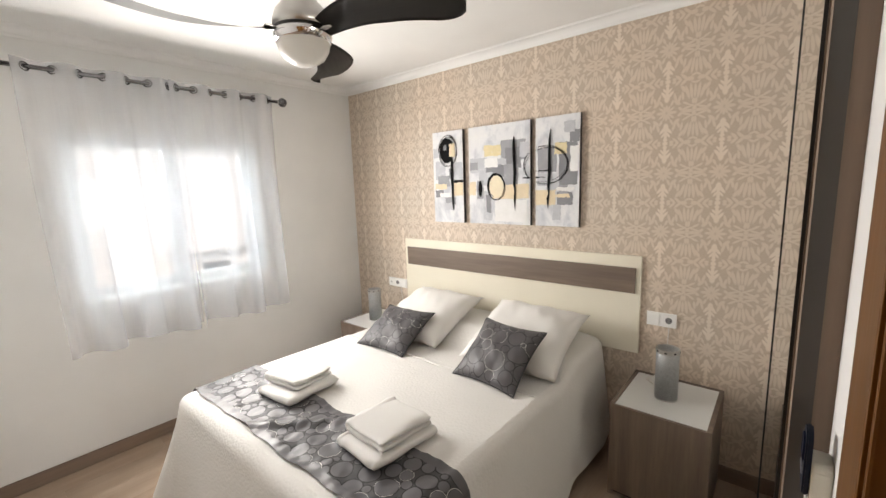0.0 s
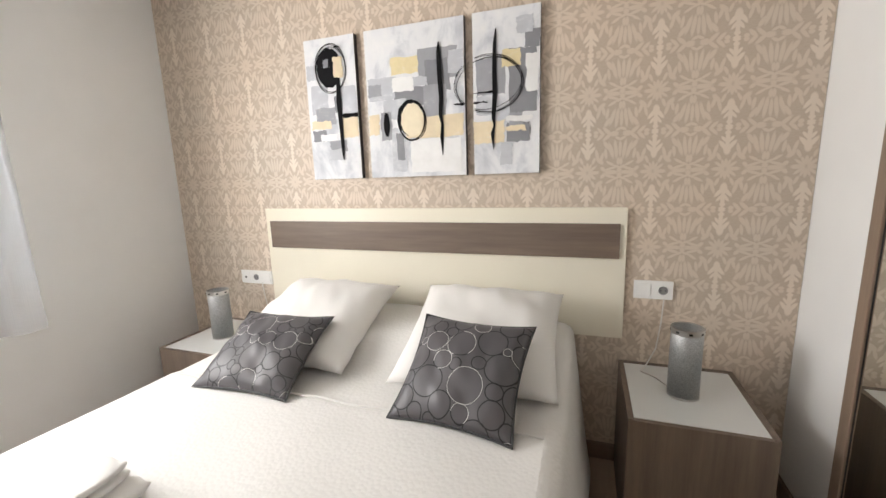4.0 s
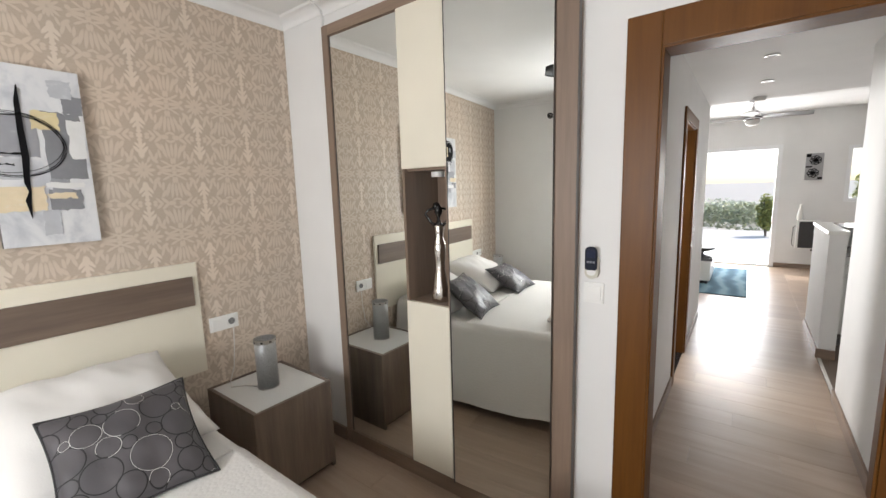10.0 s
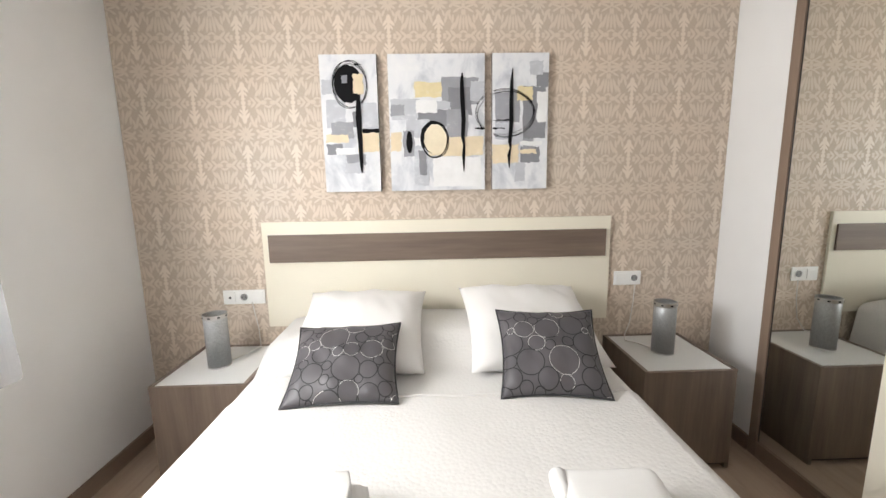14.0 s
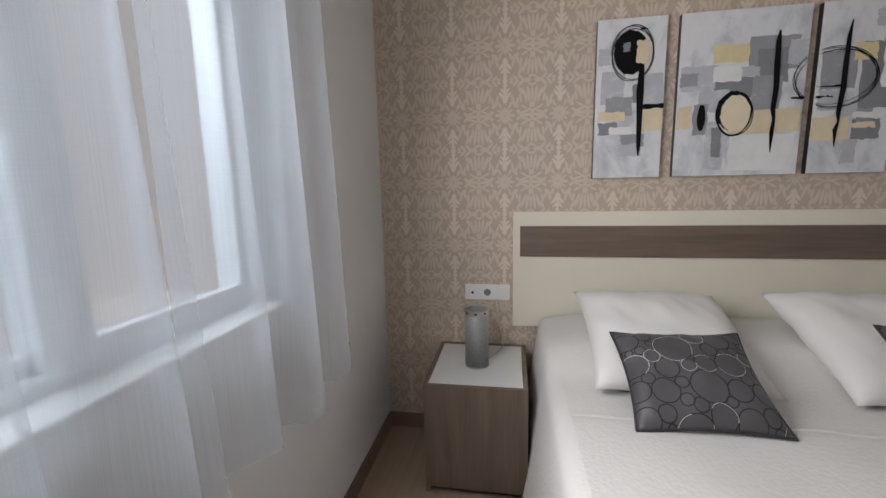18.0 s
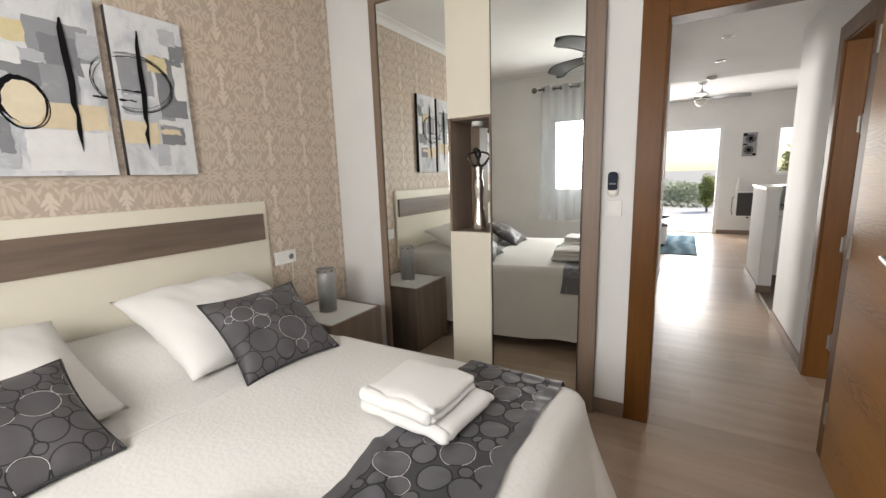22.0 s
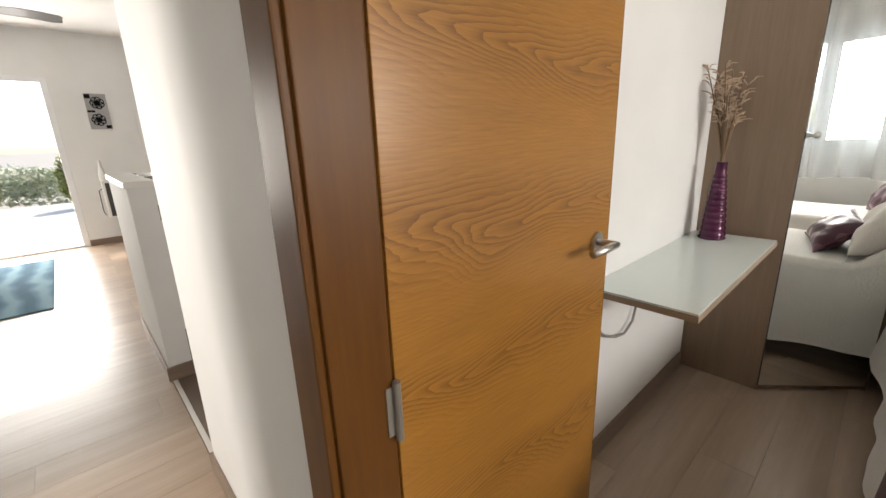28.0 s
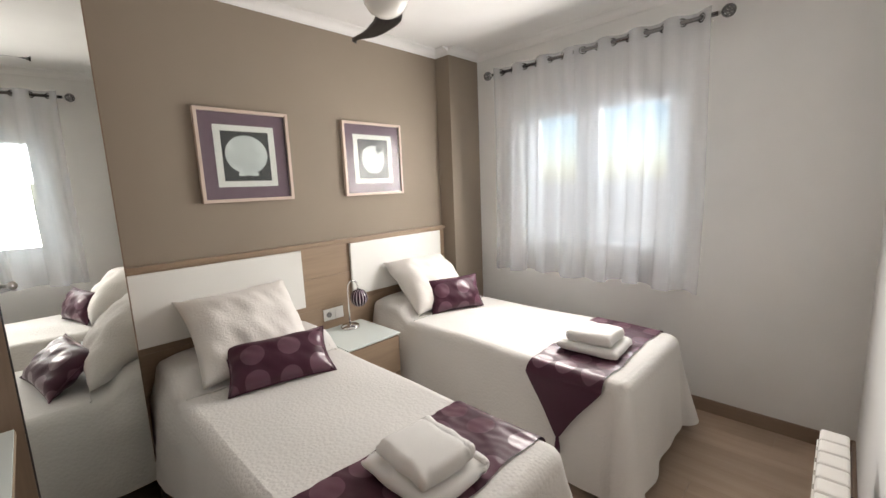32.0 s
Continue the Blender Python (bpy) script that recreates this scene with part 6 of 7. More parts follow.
part("return_panel", box(WB.x - 1.30 - 0.002, WB.x - 1.30 + 0.016, -0.308, -0.056, 0, 2.545), OAKLIGHT_Z, cw)
part("back_panel", box(WB.x - 1.28, X_E2 - 1.302, -0.308, -0.30, 0, 2.545), OAKLIGHT_Z, cw)
part("top_panel", prism([(WA.x - 1.30 + 0.02, 0.27), (X_E2 - 1.302, 0.27), (X_E2 - 1.302, -0.29), (WB.x - 1.27, -0.29), (WB.x - 1.27, -0.07)], 2.52, 2.54), OAKLIGHT_Z, cw)

# ---- wall desk ----
dk = thing("wall_desk", 1.47, -1.38, 0.785, "floating desk shelf with a frosted glass top and elm edge", "desk")
part("board", box(-0.172, 0.168, -0.545, 0.555, -0.028, -0.008, 0.002), OAKLIGHT, dk, "elm board")
part("glass_top", box(-0.170, 0.168, -0.543, 0.553, -0.0075, 0.0, 0.0015), FROST, dk, "pale frosted glass top")
for y in (0.45, -0.45):
    part("bracket", box(0.03, 0.167, y - 0.012, y + 0.012, -0.060, -0.029, 0.002), OAKLIGHT, dk)
solid("cable", tube([(1.63, -1.26, 0.755), (1.625, -1.24, 0.62), (1.62, -1.19, 0.535), (1.62, -1.12, 0.505), (1.62, -1.04, 0.520), (1.62, -0.95, 0.56), (1.625, -0.88, 0.61), (1.634, -0.84, 0.66)], 0.005, 10), mat("grey_cable", (0.30, 0.29, 0.28), 0.5), "loose grey cable hanging under the desk", "cable", smooth=True)

# ---- vase with dried flowers ----
AUB = mat("aubergine_lacquer", (0.075, 0.012, 0.045), 0.16, 0.25)
prof = [(0, 0), (0.048, 0), (0.051, 0.006)]
zz = 0.008
for k in range(11):
    r0 = 0.049 - 0.0262 * k / 11
    step = 0.0305 - 0.0007 * k
    prof += [(r0 - 0.003, zz), (r0, zz + step * 0.3), (r0, zz + step * 0.6), (r0 - 0.0045, zz + step * 0.97)]
    zz += step
prof += [(0.021, zz + 0.02), (0.020, zz + 0.045), (0.021, zz + 0.05), (0.018, zz + 0.05), (0.017, zz), (0, zz - 0.02)]
vs = thing("vase", 1.530, -1.800, 0.785, "tall tapered aubergine vase with raised rings on the desk", "vase")
part("body", lathe([(r * 1.12, h) for r, h in prof], 40), AUB, vs, smooth=True)
rd = random.Random(77)
STALK = mat("dry_stalk", (0.16, 0.10, 0.055), 0.8)
HUSK = mat("dry_curled_grass", (0.50, 0.37, 0.27), 0.85)
bq = thing("dried_flowers", 1.530, -1.800, 0.785 + zz, "bunch of dried curly grasses and brown stalks in a vase", "dried flowers")
for k in range(17):
    a, lean, ln = rd.uniform(0, 6.28), rd.uniform(0.05, 0.34), rd.uniform(0.26, 0.44)
    ax, ay = math.cos(a) * lean * 0.8, math.sin(a) * lean
    ax = min(ax, 0.22)

    def on(t):
        return Vector((ax * ln * t ** 1.2, ay * ln * t ** 1.2, 0.04 + ln * t * math.cos(lean * 0.7)))

    part("stalk", tube([(0.006 * math.cos(a), 0.006 * math.sin(a), -0.10)] + [on(t) for t in (0.1, 0.35, 0.6, 0.85, 1.0)], [0.0035, 0.003, 0.003, 0.0026, 0.0022, 0.0016], 7), STALK, bq)
    for q in range(11):
        base, da, curl = on(rd.uniform(0.5, 1.0)), rd.uniform(0, 6.28), rd.uniform(4.0, 9.0)
        sz = rd.uniform(0.022, 0.055)
        line = [base + Vector((math.cos(da) * sz * s * 1.1 + 0.010 * s * math.cos(curl * s + q), math.sin(da) * sz * s * 1.1 + 0.010 * s * math.sin(curl * s + q), sz * 1.5 * s - 0.9 * sz * s * s)) for s in (0, 0.17, 0.34, 0.5, 0.67, 0.84, 1.0)]
        part("curl", tube(line, [0.0014, 0.0022, 0.0027, 0.0027, 0.0023, 0.0017, 0.0009], 5), HUSK, bq)

# ---- radiator ----
RADW = mat("white_enamel", (0.82, 0.80, 0.76), 0.3)
ra = thing("radiator", -0.055, Y_PART0 - 0.062, 0.06, "white cast aluminium column radiator on the wall", "radiator")
for k in range(8):
    x0 = -0.08 * k
    col = part("column", box(x0 - 0.0770, x0, -0.080, -0.004, 0.02, 0.54, 0.012, 3), RADW, ra)
    part("fin", box(x0 - 0.066, x0 - 0.012, -0.0855, -0.0805, 0.05, 0.50, 0.002), RADW, col)
part("valve", tube([(0.0, -0.04, 0.07), (0.045, -0.04, 0.07), (0.05, -0.04, 0.02), (0.05, -0.04, -0.06)], 0.009, 12), STEEL, ra, "chrome valve and pipe", smooth=True)
part("bracket", box(-0.335, -0.310, -0.040, 0.0615, 0.475, 0.500), BLACK, ra, "black wall bracket")
sw2 = socket_plate("light_switch", "b")
sw2.matrix_world = pose(0.48, Y_PART0, 1.10)
tagged(sw2, "white square light switch on the bedroom wall", "light switch")

ceiling_fan(0.0, -1.495, (244, 4, 124), WENGE, STEEL, "three-bladed ceiling fan with dark curved blades and opal light", drop=0.0)

# ---- corridor ----
def downlight(x, y, z):
    d = thing("recessed_spotlight", x, y, z, "round recessed ceiling spotlight with a pale ring", "spotlight", "corridor spotlights")
    part("ring", lathe([(0.030, -0.001), (0.042, -0.001), (0.044, -0.004), (0.040, -0.008), (0.030, -0.004)], 32), STEEL, d, smooth=True)
    part("lamp", lathe([(0, -0.002), (0.030, -0.002), (0.030, -0.0005), (0, -0.0005)], 28), BLACK, d, "unlit dark lamp face")


for x in (1.62, 2.50, 3.38):
    downlight(x, 0.70, 2.40)
sd = thing("smoke_detector", 4.19, 0.735, 2.40, "white round smoke detector on the corridor ceiling", "smoke detector")
part("base", lathe([(0, 0), (0.055, 0), (0.055, -0.010), (0, -0.010)], 32), PLASTIC, sd)
part("dome", lathe([(0.050, -0.0105), (0.046, -0.030), (0.030, -0.038), (0, -0.038)], 32), PLASTIC, sd, smooth=True)
s4 = socket_plate("light_switch", "b")
s4.matrix_world = pose(3.32, Y_HALL, 1.135)
tagged(s4, "white square light switch on the corridor wall", "light switch")

# ---- bathroom glimpse ----
TILE = plaster("cream_bath_tile", (0.42, 0.375, 0.28), 0.05, 0.25)
# gap at x 2.7 to 3.3 is added, unseen, for the fill lamp
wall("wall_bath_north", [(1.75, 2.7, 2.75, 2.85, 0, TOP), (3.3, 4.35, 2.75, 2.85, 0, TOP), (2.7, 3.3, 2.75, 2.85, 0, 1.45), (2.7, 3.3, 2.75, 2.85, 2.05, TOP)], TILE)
wall("wall_bath_west", [(1.75, 1.85, 1.31, 2.75, 0, TOP)], TILE)
wall("wall_bath_east", [(4.10, 4.20, 1.31, 2.75, 0, TOP)], TILE)
wall("ceiling_bath", [(1.85, 4.10, 1.31, 2.75, 2.45, TOP)], CEIL)
BTILE = mat("black_floor_tile", (0.022, 0.022, 0.024), 0.2)
bath_floor = solid("floor_bath", box(1.85, 4.10, 1.17, 2.75, -0.012, -0.006), mat("pale_grout", (0.30, 0.29, 0.27), 0.8), kind="structure")
tile_mesh = mesh_of("floor_tile", box(-0.147, 0.147, -0.147, 0.147, -0.006, 0.0, 0.0015, 1), BTILE)
for i in range(7):
    for j in range(5):
        t = new("floor_tile", tile_mesh)
        t.location = (2.05 + 0.30 * i, 1.32 + 0.30 * j, 0)
        t.parent = bath_floor
tray = thing("shower_tray", 2.75, 2.30, 0, "white shower tray with a raised rim", "shower tray")
part("rim", box(-0.45, 1.30, -0.28, -0.23, 0, 0.10, 0.012, 3), PVC, tray)
part("basin", box(-0.45, 1.30, -0.23, 0.44, 0, 0.05, 0.005), PVC, tray)
part("drain", lathe([(0, 0.05), (0.05, 0.05), (0.048, 0.056), (0, 0.057)], 28, at=(0.15, 0.0, 0.0)), STEEL, tray)

# ---- kitchen behind the half wall ----
hw = thing("half_wall", 3.60, 0.15, 0, "white half-height partition with a white cap", "partition")
part("body", box(0.0, 1.0, -0.075, 0.04, 0.0, 1.10), WHITE, hw)
part("cap", box(-0.015, 1.01, -0.085, 0.052, 1.1005, 1.132, 0.004), OFFWHITE, hw, "smooth white cap")
part("skirting", box(-0.0135, -0.0005, -0.075, 0.054, 0.0, 0.085, 0.002), BASEWOOD_Y, hw, "brown wood skirting")
part("skirting", box(0.0, 1.0, 0.0405, 0.053, 0.0, 0.085, 0.002), BASEWOOD_X, hw, "brown wood skirting")
solid("floor_kitchen", box(2.68, 4.62, -2.7, 0.187, -0.012, 0.0), mat("brown_kitchen_tile", (0.16, 0.115, 0.085), 0.35), kind="structure")
solid("trim_threshold", box(2.68, 3.585, 0.165, 0.187, -0.001, 0.004, 0.001), mat("pale_metal_strip", (0.75, 0.72, 0.68), 0.35, 0.4), kind="structure")
kc = thing("kitchen_cabinet", 4.0, -0.25, 0, "white kitchen base cabinet with a steel handle", "kitchen cabinet")
part("body", box(0.02, 0.6, -0.30, 0.318, 0.12, 0.86, 0.001), OFFWHITE, kc)
cd = part("door", box(0.0, 0.0195, -0.297, 0.315, 0.13, 0.68, 0.002), OFFWHITE, kc)
part("drawer", box(0.0, 0.0195, -0.297, 0.315, 0.685, 0.855, 0.002), OFFWHITE, kc)
part("handle", tube([(0.0, 0.12, 0.79), (-0.025, 0.12, 0.79), (-0.025, 0.26, 0.79), (0.0, 0.26, 0.79)], 0.005, 10), STEEL, cd, smooth=True)
part("plinth", box(0.05, 0.6, -0.30, 0.315, 0.0, 0.118), mat("grey_plinth", (0.16, 0.15, 0.145), 0.5), kc)
solid("worktop", box(3.98, 4.62, -0.56, 0.073, 0.862, 0.90, 0.003), mat("grey_stone_worktop", (0.32, 0.315, 0.30), 0.25), "grey stone worktop on the kitchen cabinet", "worktop")
bar = thing("breakfast_shelf", 4.12, -0.25, 0.90, "raised grey bar shelf above the kitchen worktop", "shelf")
part("upstand", box(0.38, 0.48, -0.30, 0.32, 0.0, 0.20), WHITE, bar)
part("top", box(0.0, 0.50, -0.31, 0.324, 0.2005, 0.225, 0.003), bpy.data.materials["grey_stone_worktop"], bar)

# ---- living room ----
RUG = mat("blue_rug", (0.07, 0.20, 0.28), 0.95, spec=0.1)
n_ = Nodes(RUG)
wv = n_.add("ShaderNodeTexWave", wave_type="RINGS", bands_direction="X")
n_.link(n_.mapped((1, 1, 1)), wv.inputs["Vector"])
wv.inputs["Scale"].default_value, wv.inputs["Distortion"].default_value, wv.inputs["Detail Scale"].default_value = 1.3, 6.0, 0.8
n_.colour(n_.ramp(wv.outputs["Fac"], (0.1, (0.071, 0.132, 0.177)), (0.6, (0.111, 0.196, 0.254)), (0.95, (0.179, 0.281, 0.329))))
n_.bump(n_.noise(n_.mapped(), 240, 3), 0.6, 0.004)
rg = thing("rug", 6.74, 1.36, 0, "blue and teal rug with a swirling leaf pattern", "rug")
part("woven_field", box(-1.10, 1.10, -0.66, 0.66, 0.0005, 0.014, 0.004), RUG, rg)
tv = thing("coffee_table", 6.68, 1.525, 0.014, "low white coffee table with a dark glass top on the rug", "coffee table")
part("body", box(-0.45, 0.45, -0.36, 0.36, 0.05, 0.36, 0.004), OFFWHITE, tv)
part("top", box(-0.47, 0.47, -0.38, 0.38, 0.3605, 0.40, 0.003), mat("dark_glass_top", (0.10, 0.10, 0.105), 0.08), tv, "dark glass top")
part("foot_plinth", box(-0.42, 0.42, -0.33, 0.33, 0.0, 0.049), BLACK, tv)
bw = thing("bowl", 6.82, 1.385, 0.4145, "shallow dark metal fruit bowl", "bowl")
part("dish", lathe([(0, 0.012), (0.07, 0.012), (0.19, 0.045), (0.265, 0.105), (0.26, 0.109), (0.18, 0.055), (0, 0.022)], 44), mat("dark_pewter", (0.10, 0.10, 0.095), 0.3, 0.7), bw, smooth=True)
part("foot", lathe([(0, 0), (0.09, 0), (0.085, 0.012), (0.06, 0.014), (0, 0.014)], 32), bpy.data.materials["dark_pewter"], bw, smooth=True)
ht = thing("wall_heater", 8.395, -0.10, 0.37, "slim wall heater with a dark front and white edge", "heater")
part("case", box(-0.10, -0.001, -0.16, 0.15, 0, 0.50, 0.012, 3), PLASTIC, ht, "white casing")
part("front", box(-0.108, -0.1005, -0.15, 0.115, 0.02, 0.48, 0.006), mat("dark_grey_panel", (0.035, 0.033, 0.033), 0.3), ht, "dark grey front panel")
part("foot", box(-0.09, -0.05, -0.10, -0.06, -0.03, -0.001), BLACK, ht)
part("cable", tube([(-0.06, 0.152, 0.40), (-0.06, 0.19, 0.38), (-0.06, 0.195, 0.10), (-0.06, 0.175, 0.04)], 0.006, 8), BLACK, ht)
vb = thing("white_bottle_vase", 8.33, 0.015, 0.8705, "slim white vase standing on the wall heater", "vase")
part("body", lathe([(0, 0), (0.035, 0), (0.045, 0.04), (0.04, 0.12), (0.02, 0.20), (0.016, 0.26), (0.02, 0.28), (0.014, 0.28), (0.01, 0.2), (0, 0.19)], 28), OFFWHITE, vb, smooth=True)
ar = thing("flower_panel", 8.396, -0.113, 1.563, "tall white panel with black flower rings", "wall art")
part("panel", box(-0.020, -0.001, -0.114, 0.114, 0.0, 0.452, 0.002), plaster("grey_art_panel", (0.40, 0.40, 0.41), 0.2), ar)
for cz, cy, s in ((0.335, -0.01, 1), (0.12, 0.012, 1)):
    bm = bmesh.new()
    for k in range(7):
        a = k * 2 * math.pi / 7
        pts = [(-0.023, cy + 0.045 * math.cos(a) + 0.03 * math.cos(b), cz + 0.045 * math.sin(a) + 0.03 * math.sin(b)) for b in (2 * math.pi * q / 14 for q in range(14))]
        tube(pts, 0.006, 6, bm, closed=True)
    part("flower", bm, INK, ar, "black painted flower")
    part("flower_heart", tube([(-0.0205, cy, cz), (-0.025, cy, cz)], 0.03, 20), INK, ar)
for y0, y1, z0, z1 in ((0.05, 0.112, 0.39, 0.445), (-0.112, -0.05, 0.008, 0.05), (0.03, 0.112, 0.215, 0.24)):
    part("ink_patch", box(-0.0225, -0.0203, y0, y1, z0, z1), INK, ar)
SILVERBLADE = mat("silver_blade", (0.38, 0.38, 0.385), 0.4, 0.3)
ceiling_fan(6.55, 0.785, (93, 268, 182), SILVERBLADE, CHROME, "chrome ceiling fan with silver blades in the living room", z_top=2.75, drop=0.0, radius=0.67)

# ---- outside ----
EARTH = plaster("dry_ground", (0.50, 0.45, 0.38), 0.6)
STONE = plaster("terrace_stone", (0.72, 0.68, 0.62), 0.2)
LEAF = mat("sunlit_leaf", (0.085, 0.135, 0.035), 0.55)
n_ = Nodes(LEAF)
gi = n_.add("ShaderNodeNewGeometry")
n_.colour(n_.ramp(gi.outputs["Random Per Island"], (0.0, (0.14, 0.17, 0.055)), (0.6, (0.24, 0.27, 0.085)), (1.0, (0.36, 0.35, 0.10))))
thin, leafmix = n_.add("ShaderNodeBsdfTranslucent"), n_.add("ShaderNodeMixShader")
n_.link(n_.ramp(gi.outputs["Random Per Island"], (0.0, (0.34, 0.38, 0.20)), (1.0, (0.55, 0.54, 0.22))), thin.inputs["Color"])
leafmix.inputs[0].default_value = 0.6
n_.link(n_.b.outputs[0], leafmix.inputs[1])
n_.link(thin.outputs[0], leafmix.inputs[2])
n_.link(leafmix.outputs[0], n_.t.nodes["Material Output"].inputs["Surface"])
# hedge leaf colours raised to stand in for strong outdoor light
HEDGELEAF = mat("overlit_hedge_leaf", (0.24, 0.25, 0.19), 0.7)
n_ = Nodes(HEDGELEAF)
gh = n_.add("ShaderNodeNewGeometry")
n_.colour(n_.ramp(gh.outputs["Random Per Island"], (0.0, (0.38, 0.39, 0.30)), (0.6, (0.46, 0.47, 0.37)), (1.0, (0.54, 0.54, 0.42))))
hedge_glow, hedge_glow_mix = n_.add("ShaderNodeBsdfTranslucent"), n_.add("ShaderNodeMixShader")
hedge_glow.inputs["Color"].default_value = (0.74, 0.76, 0.62, 1)
hedge_glow_mix.inputs[0].default_value = 0.72
n_.link(n_.b.outputs[0], hedge_glow_mix.inputs[1])
n_.link(hedge_glow.outputs[0], hedge_glow_mix.inputs[2])
n_.link(hedge_glow_mix.outputs[0], n_.t.nodes["Material Output"].inputs["Surface"])
BARK = mat("grey_bark", (0.11, 0.085, 0.065), 0.9)

bm = bmesh.new()
vs = [bm.verts.new(p) for p in ((-800, -800, -0.16), (800, -800, -0.16), (800, 800, -0.16), (-800, 800, -0.16))]
bm.faces.new(vs)
solid("ground", bm, EARTH, kind="structure")
solid("pavement_terrace", box(8.62, 15.6, -4.4, 6.4, -0.158, -0.03, 0.004), STONE, kind="structure")
solid("pavement_side", box(-9.0, -3.12, -6.0, 6.0, -0.158, -0.05, 0.004), STONE, kind="structure")
# unseen slab added above the ceilings so that no sun leaks in
wall("roof_slab", [(-3.12, 8.62, -2.85, 4.12, 2.88, 3.05)], WHITE)


def leaves(name, cx, cy, cz, rx, ry, rz, count, size, seed, parent=None):
    """Many small folded leaves in an uneven cloud."""
    rd = random.Random(seed)
    verts, faces = [], []
    for _ in range(count):
        while True:
            p = Vector((rd.uniform(-1, 1), rd.uniform(-1, 1), rd.uniform(-1, 1)))
            if 0.25 < p.length < 1.0:
                break
        lump = 0.78 + 0.34 * noise.noise(p * 2.1 + Vector((seed, 0, 0)))
        c = Vector((cx + p.x * rx * lump, cy + p.y * ry * lump, cz + p.z * rz * lump))
        a, b = rd.uniform(0, 6.28), rd.uniform(-0.9, 0.9)
        d1 = Vector((math.cos(a) * math.cos(b), math.sin(a) * math.cos(b), math.sin(b)))
        d2 = d1.cross(Vector((rd.uniform(-1, 1), rd.uniform(-1, 1), 1))).normalized()
        s = size * rd.uniform(0.6, 1.3)
        k = len(verts)
        up = d1.cross(d2) * s * 0.15
        verts += [c - d1 * s, c + d2 * s * 0.42 + up, c + d1 * s, c - d2 * s * 0.42 + up]
        faces += [(k, k + 1, k + 2), (k, k + 2, k + 3)]
    me = bpy.data.meshes.new(name)
    me.from_pydata([tuple(v) for v in verts], [], faces)
    me.materials.append(LEAF)
    ob = new(name, me)
    if parent:
        ob.parent = parent
    return ob


def bush(name, x, y, h, r, label, seed, count=1600, size=0.06, trunk=0.3):
    b = thing(name, x, y, -0.16, label, "bush")
    bm = bmesh.new()
    rd = random.Random(seed)
    for k in range(6):
        a = rd.uniform(0, 6.28)
        tube([(0, 0, 0), (0.1 * r * math.cos(a), 0.1 * r * math.sin(a), h * 0.35), (0.55 * r * math.cos(a), 0.55 * r * math.sin(a), h * 0.8)], [0.03, 0.022, 0.008], 8, bm)
    part("stems", bm, BARK, b)
    leaves("foliage", 0, 0, h * (0.5 + trunk / 2), r, r, h * (0.5 - trunk / 2), count, size, seed, b)
    return b


bush("shrub", 13.6, 2.32, 1.36, 0.36, "slim yellow-green garden shrub beyond the terrace", 3, 1600, 0.06, 0.08)
bush("shrub", 14.0, 0.28, 1.46, 0.33, "slim yellow-green garden shrub beyond the terrace", 4, 1600, 0.06, 0.08)
bush("potted_tree", 10.2, -1.25, 2.1, 0.42, "slim leafy green tree outside the living room window", 6, 1200, 0.07, 0.5)
hedge = leaves("hedge_foliage", 16.5, 1.6, 0.45, 0.6, 4.6, 0.62, 7000, 0.085, 8)
hedge.data.materials[0] = HEDGELEAF
tagged(hedge, "low grey-green hedge along the garden, paled for bright outdoor light", "hedge", kind="stuff")

# neighbour's house and planting beyond the bedroom window
nb = thing("neighbour_house", -10.5, 5.6, -0.16, "pale rendered neighbouring house with small windows", "house")
RENDER = plaster("cream_render", (0.60, 0.54, 0.49), 0.3)
part("wall", prism([(3.0, -4.1), (3.0, 4.0), (-3.0, 4.0), (-3.0, -1.0)], 0, 7.4), RENDER, nb)
part("roof", prism([(-3.3, -1.25), (3.3, -4.5), (3.3, 4.3), (-3.3, 4.3)], 7.405, 7.65), plaster("terracotta", (0.35, 0.16, 0.09), 0.4), nb)
w_ = part("window", box(3.0005, 3.03, 2.55, 3.45, 1.0, 2.1), PVC, nb)
part("pane", box(3.0305, 3.034, 2.60, 3.40, 1.05, 2.05), mat("dark_pane", (0.05, 0.06, 0.07), 0.05), w_)
low = thing("utility_house", -8.2, 3.3, -0.16, "low pale render outbuilding with a dark opening", "shed")
part("wall", box(-1.6, 1.6, -0.6, 0.9, 0, 0.95), RENDER, low)
part("opening", box(1.6005, 1.61, -0.35, 0.05, 0.35, 0.75), mat("dark_opening", (0.03, 0.03, 0.03), 0.8), low)
part("top", box(-1.7, 1.7, -0.7, 1.0, 0.9505, 1.02), RENDER, low)
fence = thing("garden_fence", -13.9, 4.4, -0.16, "pale wooden slatted garden fence", "fence")
for k in range(26):
    part("slat", box(-0.015, 0.015, -3.2 + 0.25 * k, -3.2 + 0.25 * k + 0.20, 0, 1.9), mat("weathered_fence", (0.42, 0.38, 0.33), 0.8) if k == 0 else bpy.data.materials["weathered_fence"], fence)


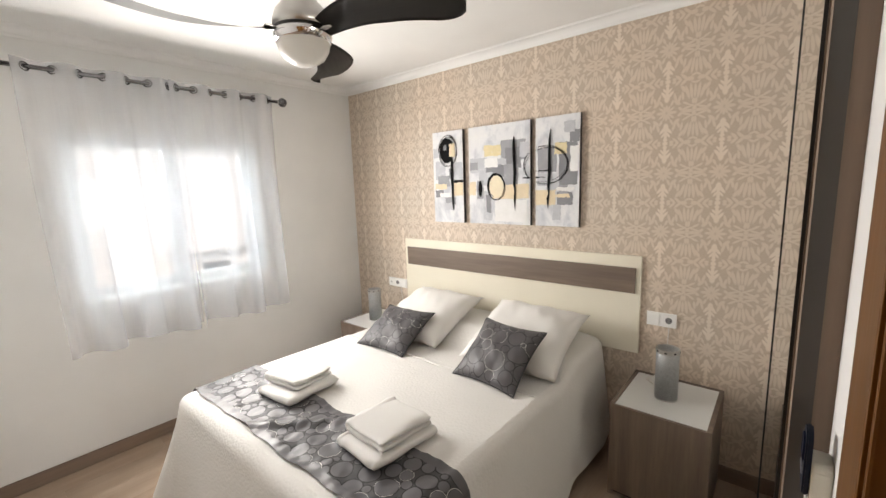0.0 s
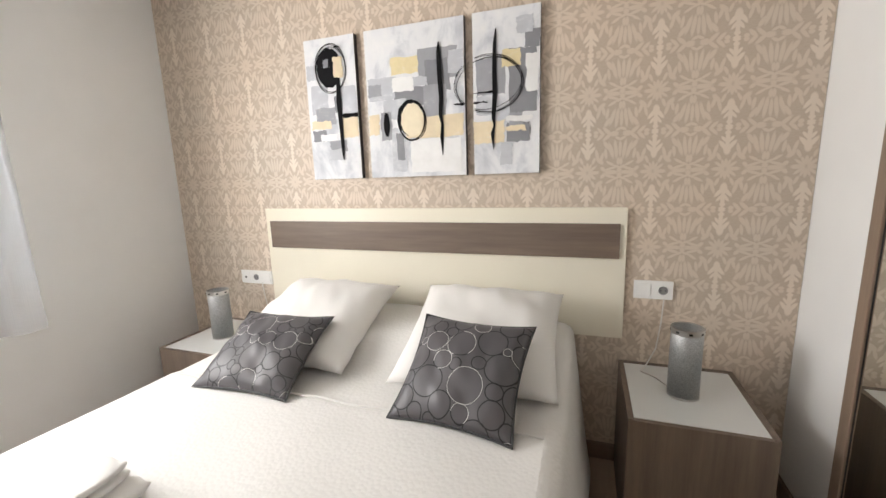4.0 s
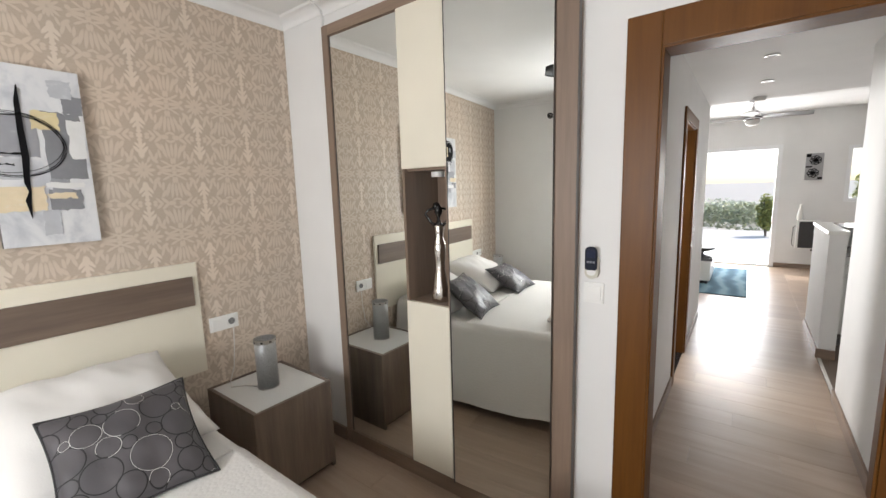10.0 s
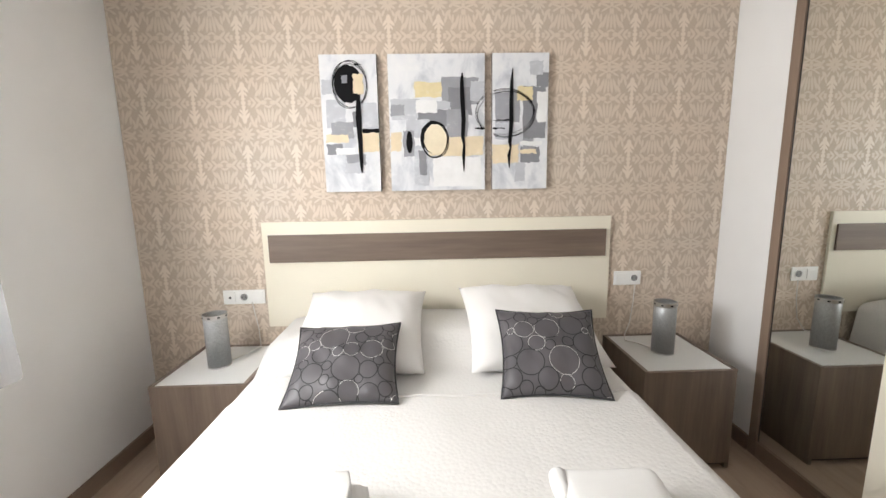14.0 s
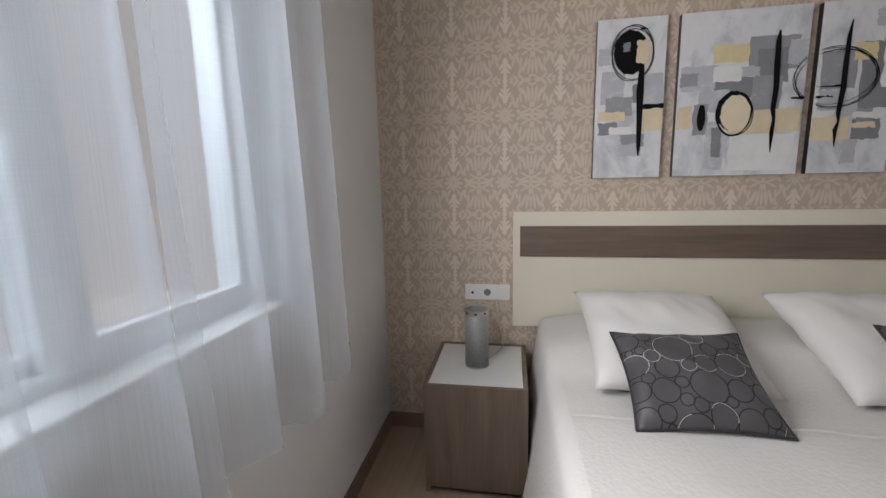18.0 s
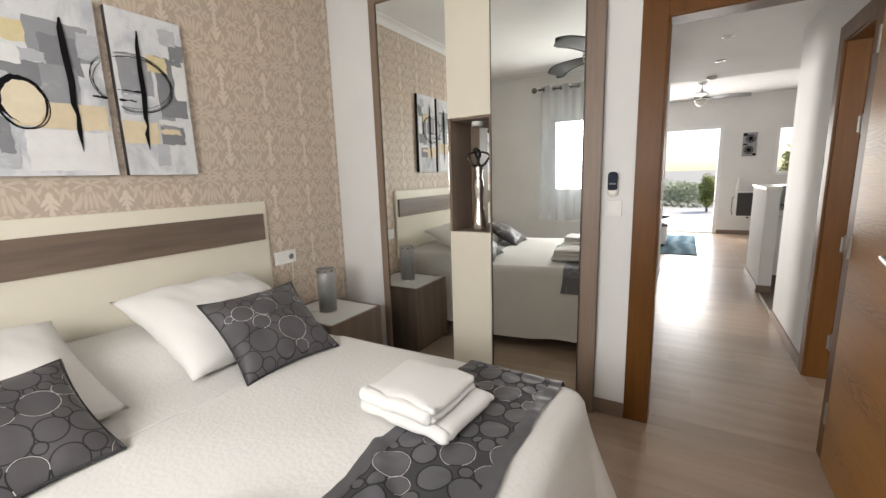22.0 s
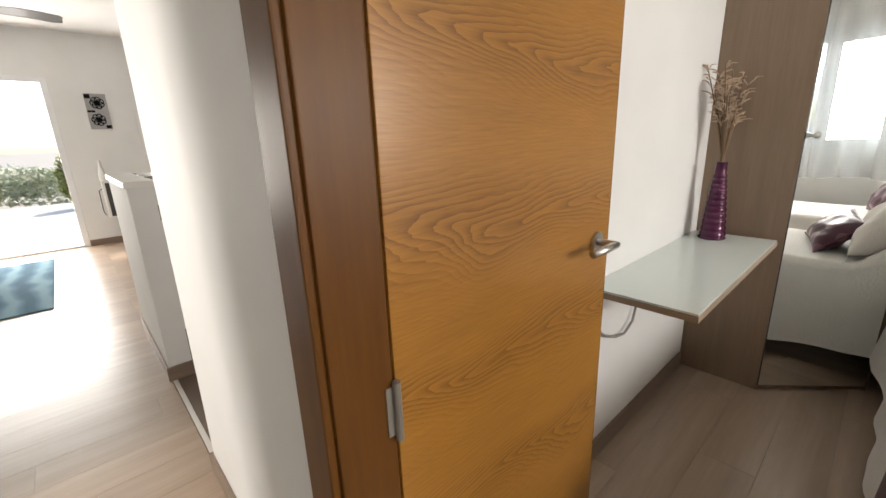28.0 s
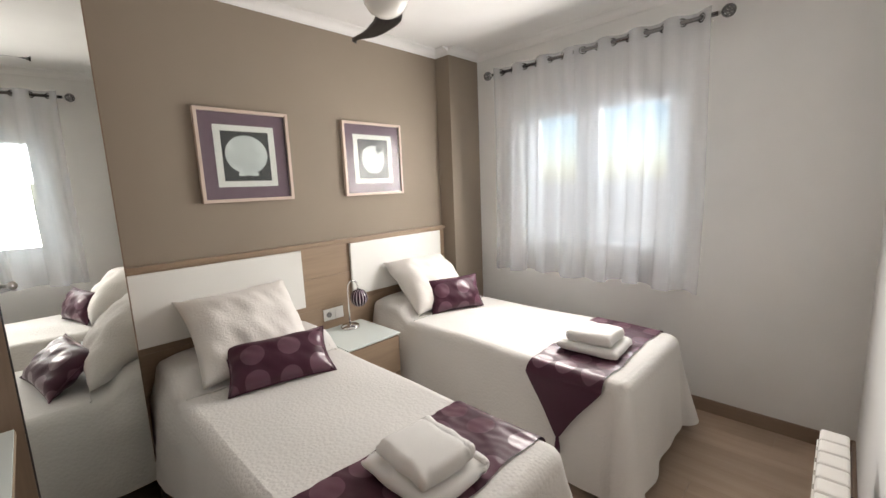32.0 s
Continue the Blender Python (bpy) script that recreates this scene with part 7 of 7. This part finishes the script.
def tree(x, y, h, r, seed, label, count=5200, limbs=7):
    t = thing("tree", x, y, -0.16, label, "tree")
    rd = random.Random(seed)
    bm = tube([(0, 0, 0), (0.05, 0.03, h * 0.3), (-0.02, 0.08, h * 0.55)], [0.16, 0.12, 0.09], 12)
    for k in range(limbs):
        a = k * 0.9 + rd.uniform(-0.3, 0.3)
        z0 = h * rd.uniform(0.4, 0.55)
        tube([(0, 0.05, z0), (0.4 * r * math.cos(a), 0.4 * r * math.sin(a), z0 + h * 0.14), (0.8 * r * math.cos(a), 0.8 * r * math.sin(a), z0 + h * 0.30)], [0.06, 0.035, 0.012], 8, bm)
    part("trunk", bm, BARK, t)
    leaves("crown", 0, 0, h * 0.72, r, r, h * 0.28, count, 0.11, seed, t)


tree(-16.0, 6.2, 5.4, 2.2, 12, "leafy green tree behind the garden fence")
tree(-11.5, -2.6, 5.6, 1.9, 15, "sparse bare-branched tree outside the twin bedroom window", 420, 22)

# ---- floors: planks and tiles ----
floor = solid("floor", box(-3.05, 8.40, -2.75, 4.05, -0.0125, -0.0118), SUBFLOOR, kind="structure")
PLANKS = {}


def plank(w, l):
    key = (round(w, 3), round(l, 3))
    if key not in PLANKS:
        bm = box(-w / 2 + 0.0003, w / 2 - 0.0003, -l / 2 + 0.0003, l / 2 - 0.0003, -0.012, 0.0)
        bmesh.ops.bevel(bm, geom=[e for e in bm.edges if all(v.co.z > -0.006 for v in e.verts)], offset=0.0007, segments=1, affect="EDGES")
        PLANKS[key] = mesh_of("plank", bm, FLOOR)
    return PLANKS[key]


def planked(x0, x1, y0, y1, seed, w=0.192, l=1.285, anchor=0.0):
    rd = random.Random(seed)
    i = math.floor((x0 - anchor) / w)
    while anchor + i * w < x1 - 0.002:
        a, b = max(x0, anchor + i * w), min(x1, anchor + (i + 1) * w)
        start = y0 - [0.0, 0.43, 0.86, 0.21, 0.64, 1.07][i % 6] - rd.uniform(0, 0.12)
        while start < y1 - 0.002:
            p, q = max(y0, start), min(y1, start + l)
            if q - p > 0.03 and b - a > 0.01:
                ob = new("plank", plank(b - a, q - p))
                ob.location = ((a + b) / 2, (p + q) / 2, 0)
                ob.parent = floor
            start += l
        i += 1


planked(X_W1, X_DOOR, Y_PART1, Y_N1, 1)
planked(X_DOOR, 4.35, Y_PART1, Y_HALL, 2)
planked(X_W2, X_E2, Y_S2, Y_PART0, 3)
planked(0.77, 1.50, Y_PART0, Y_PART1, 4)
planked(4.35, 8.40, 0.19, 2.6, 5)
planked(4.62, 8.40, -0.9, 0.19, 6)
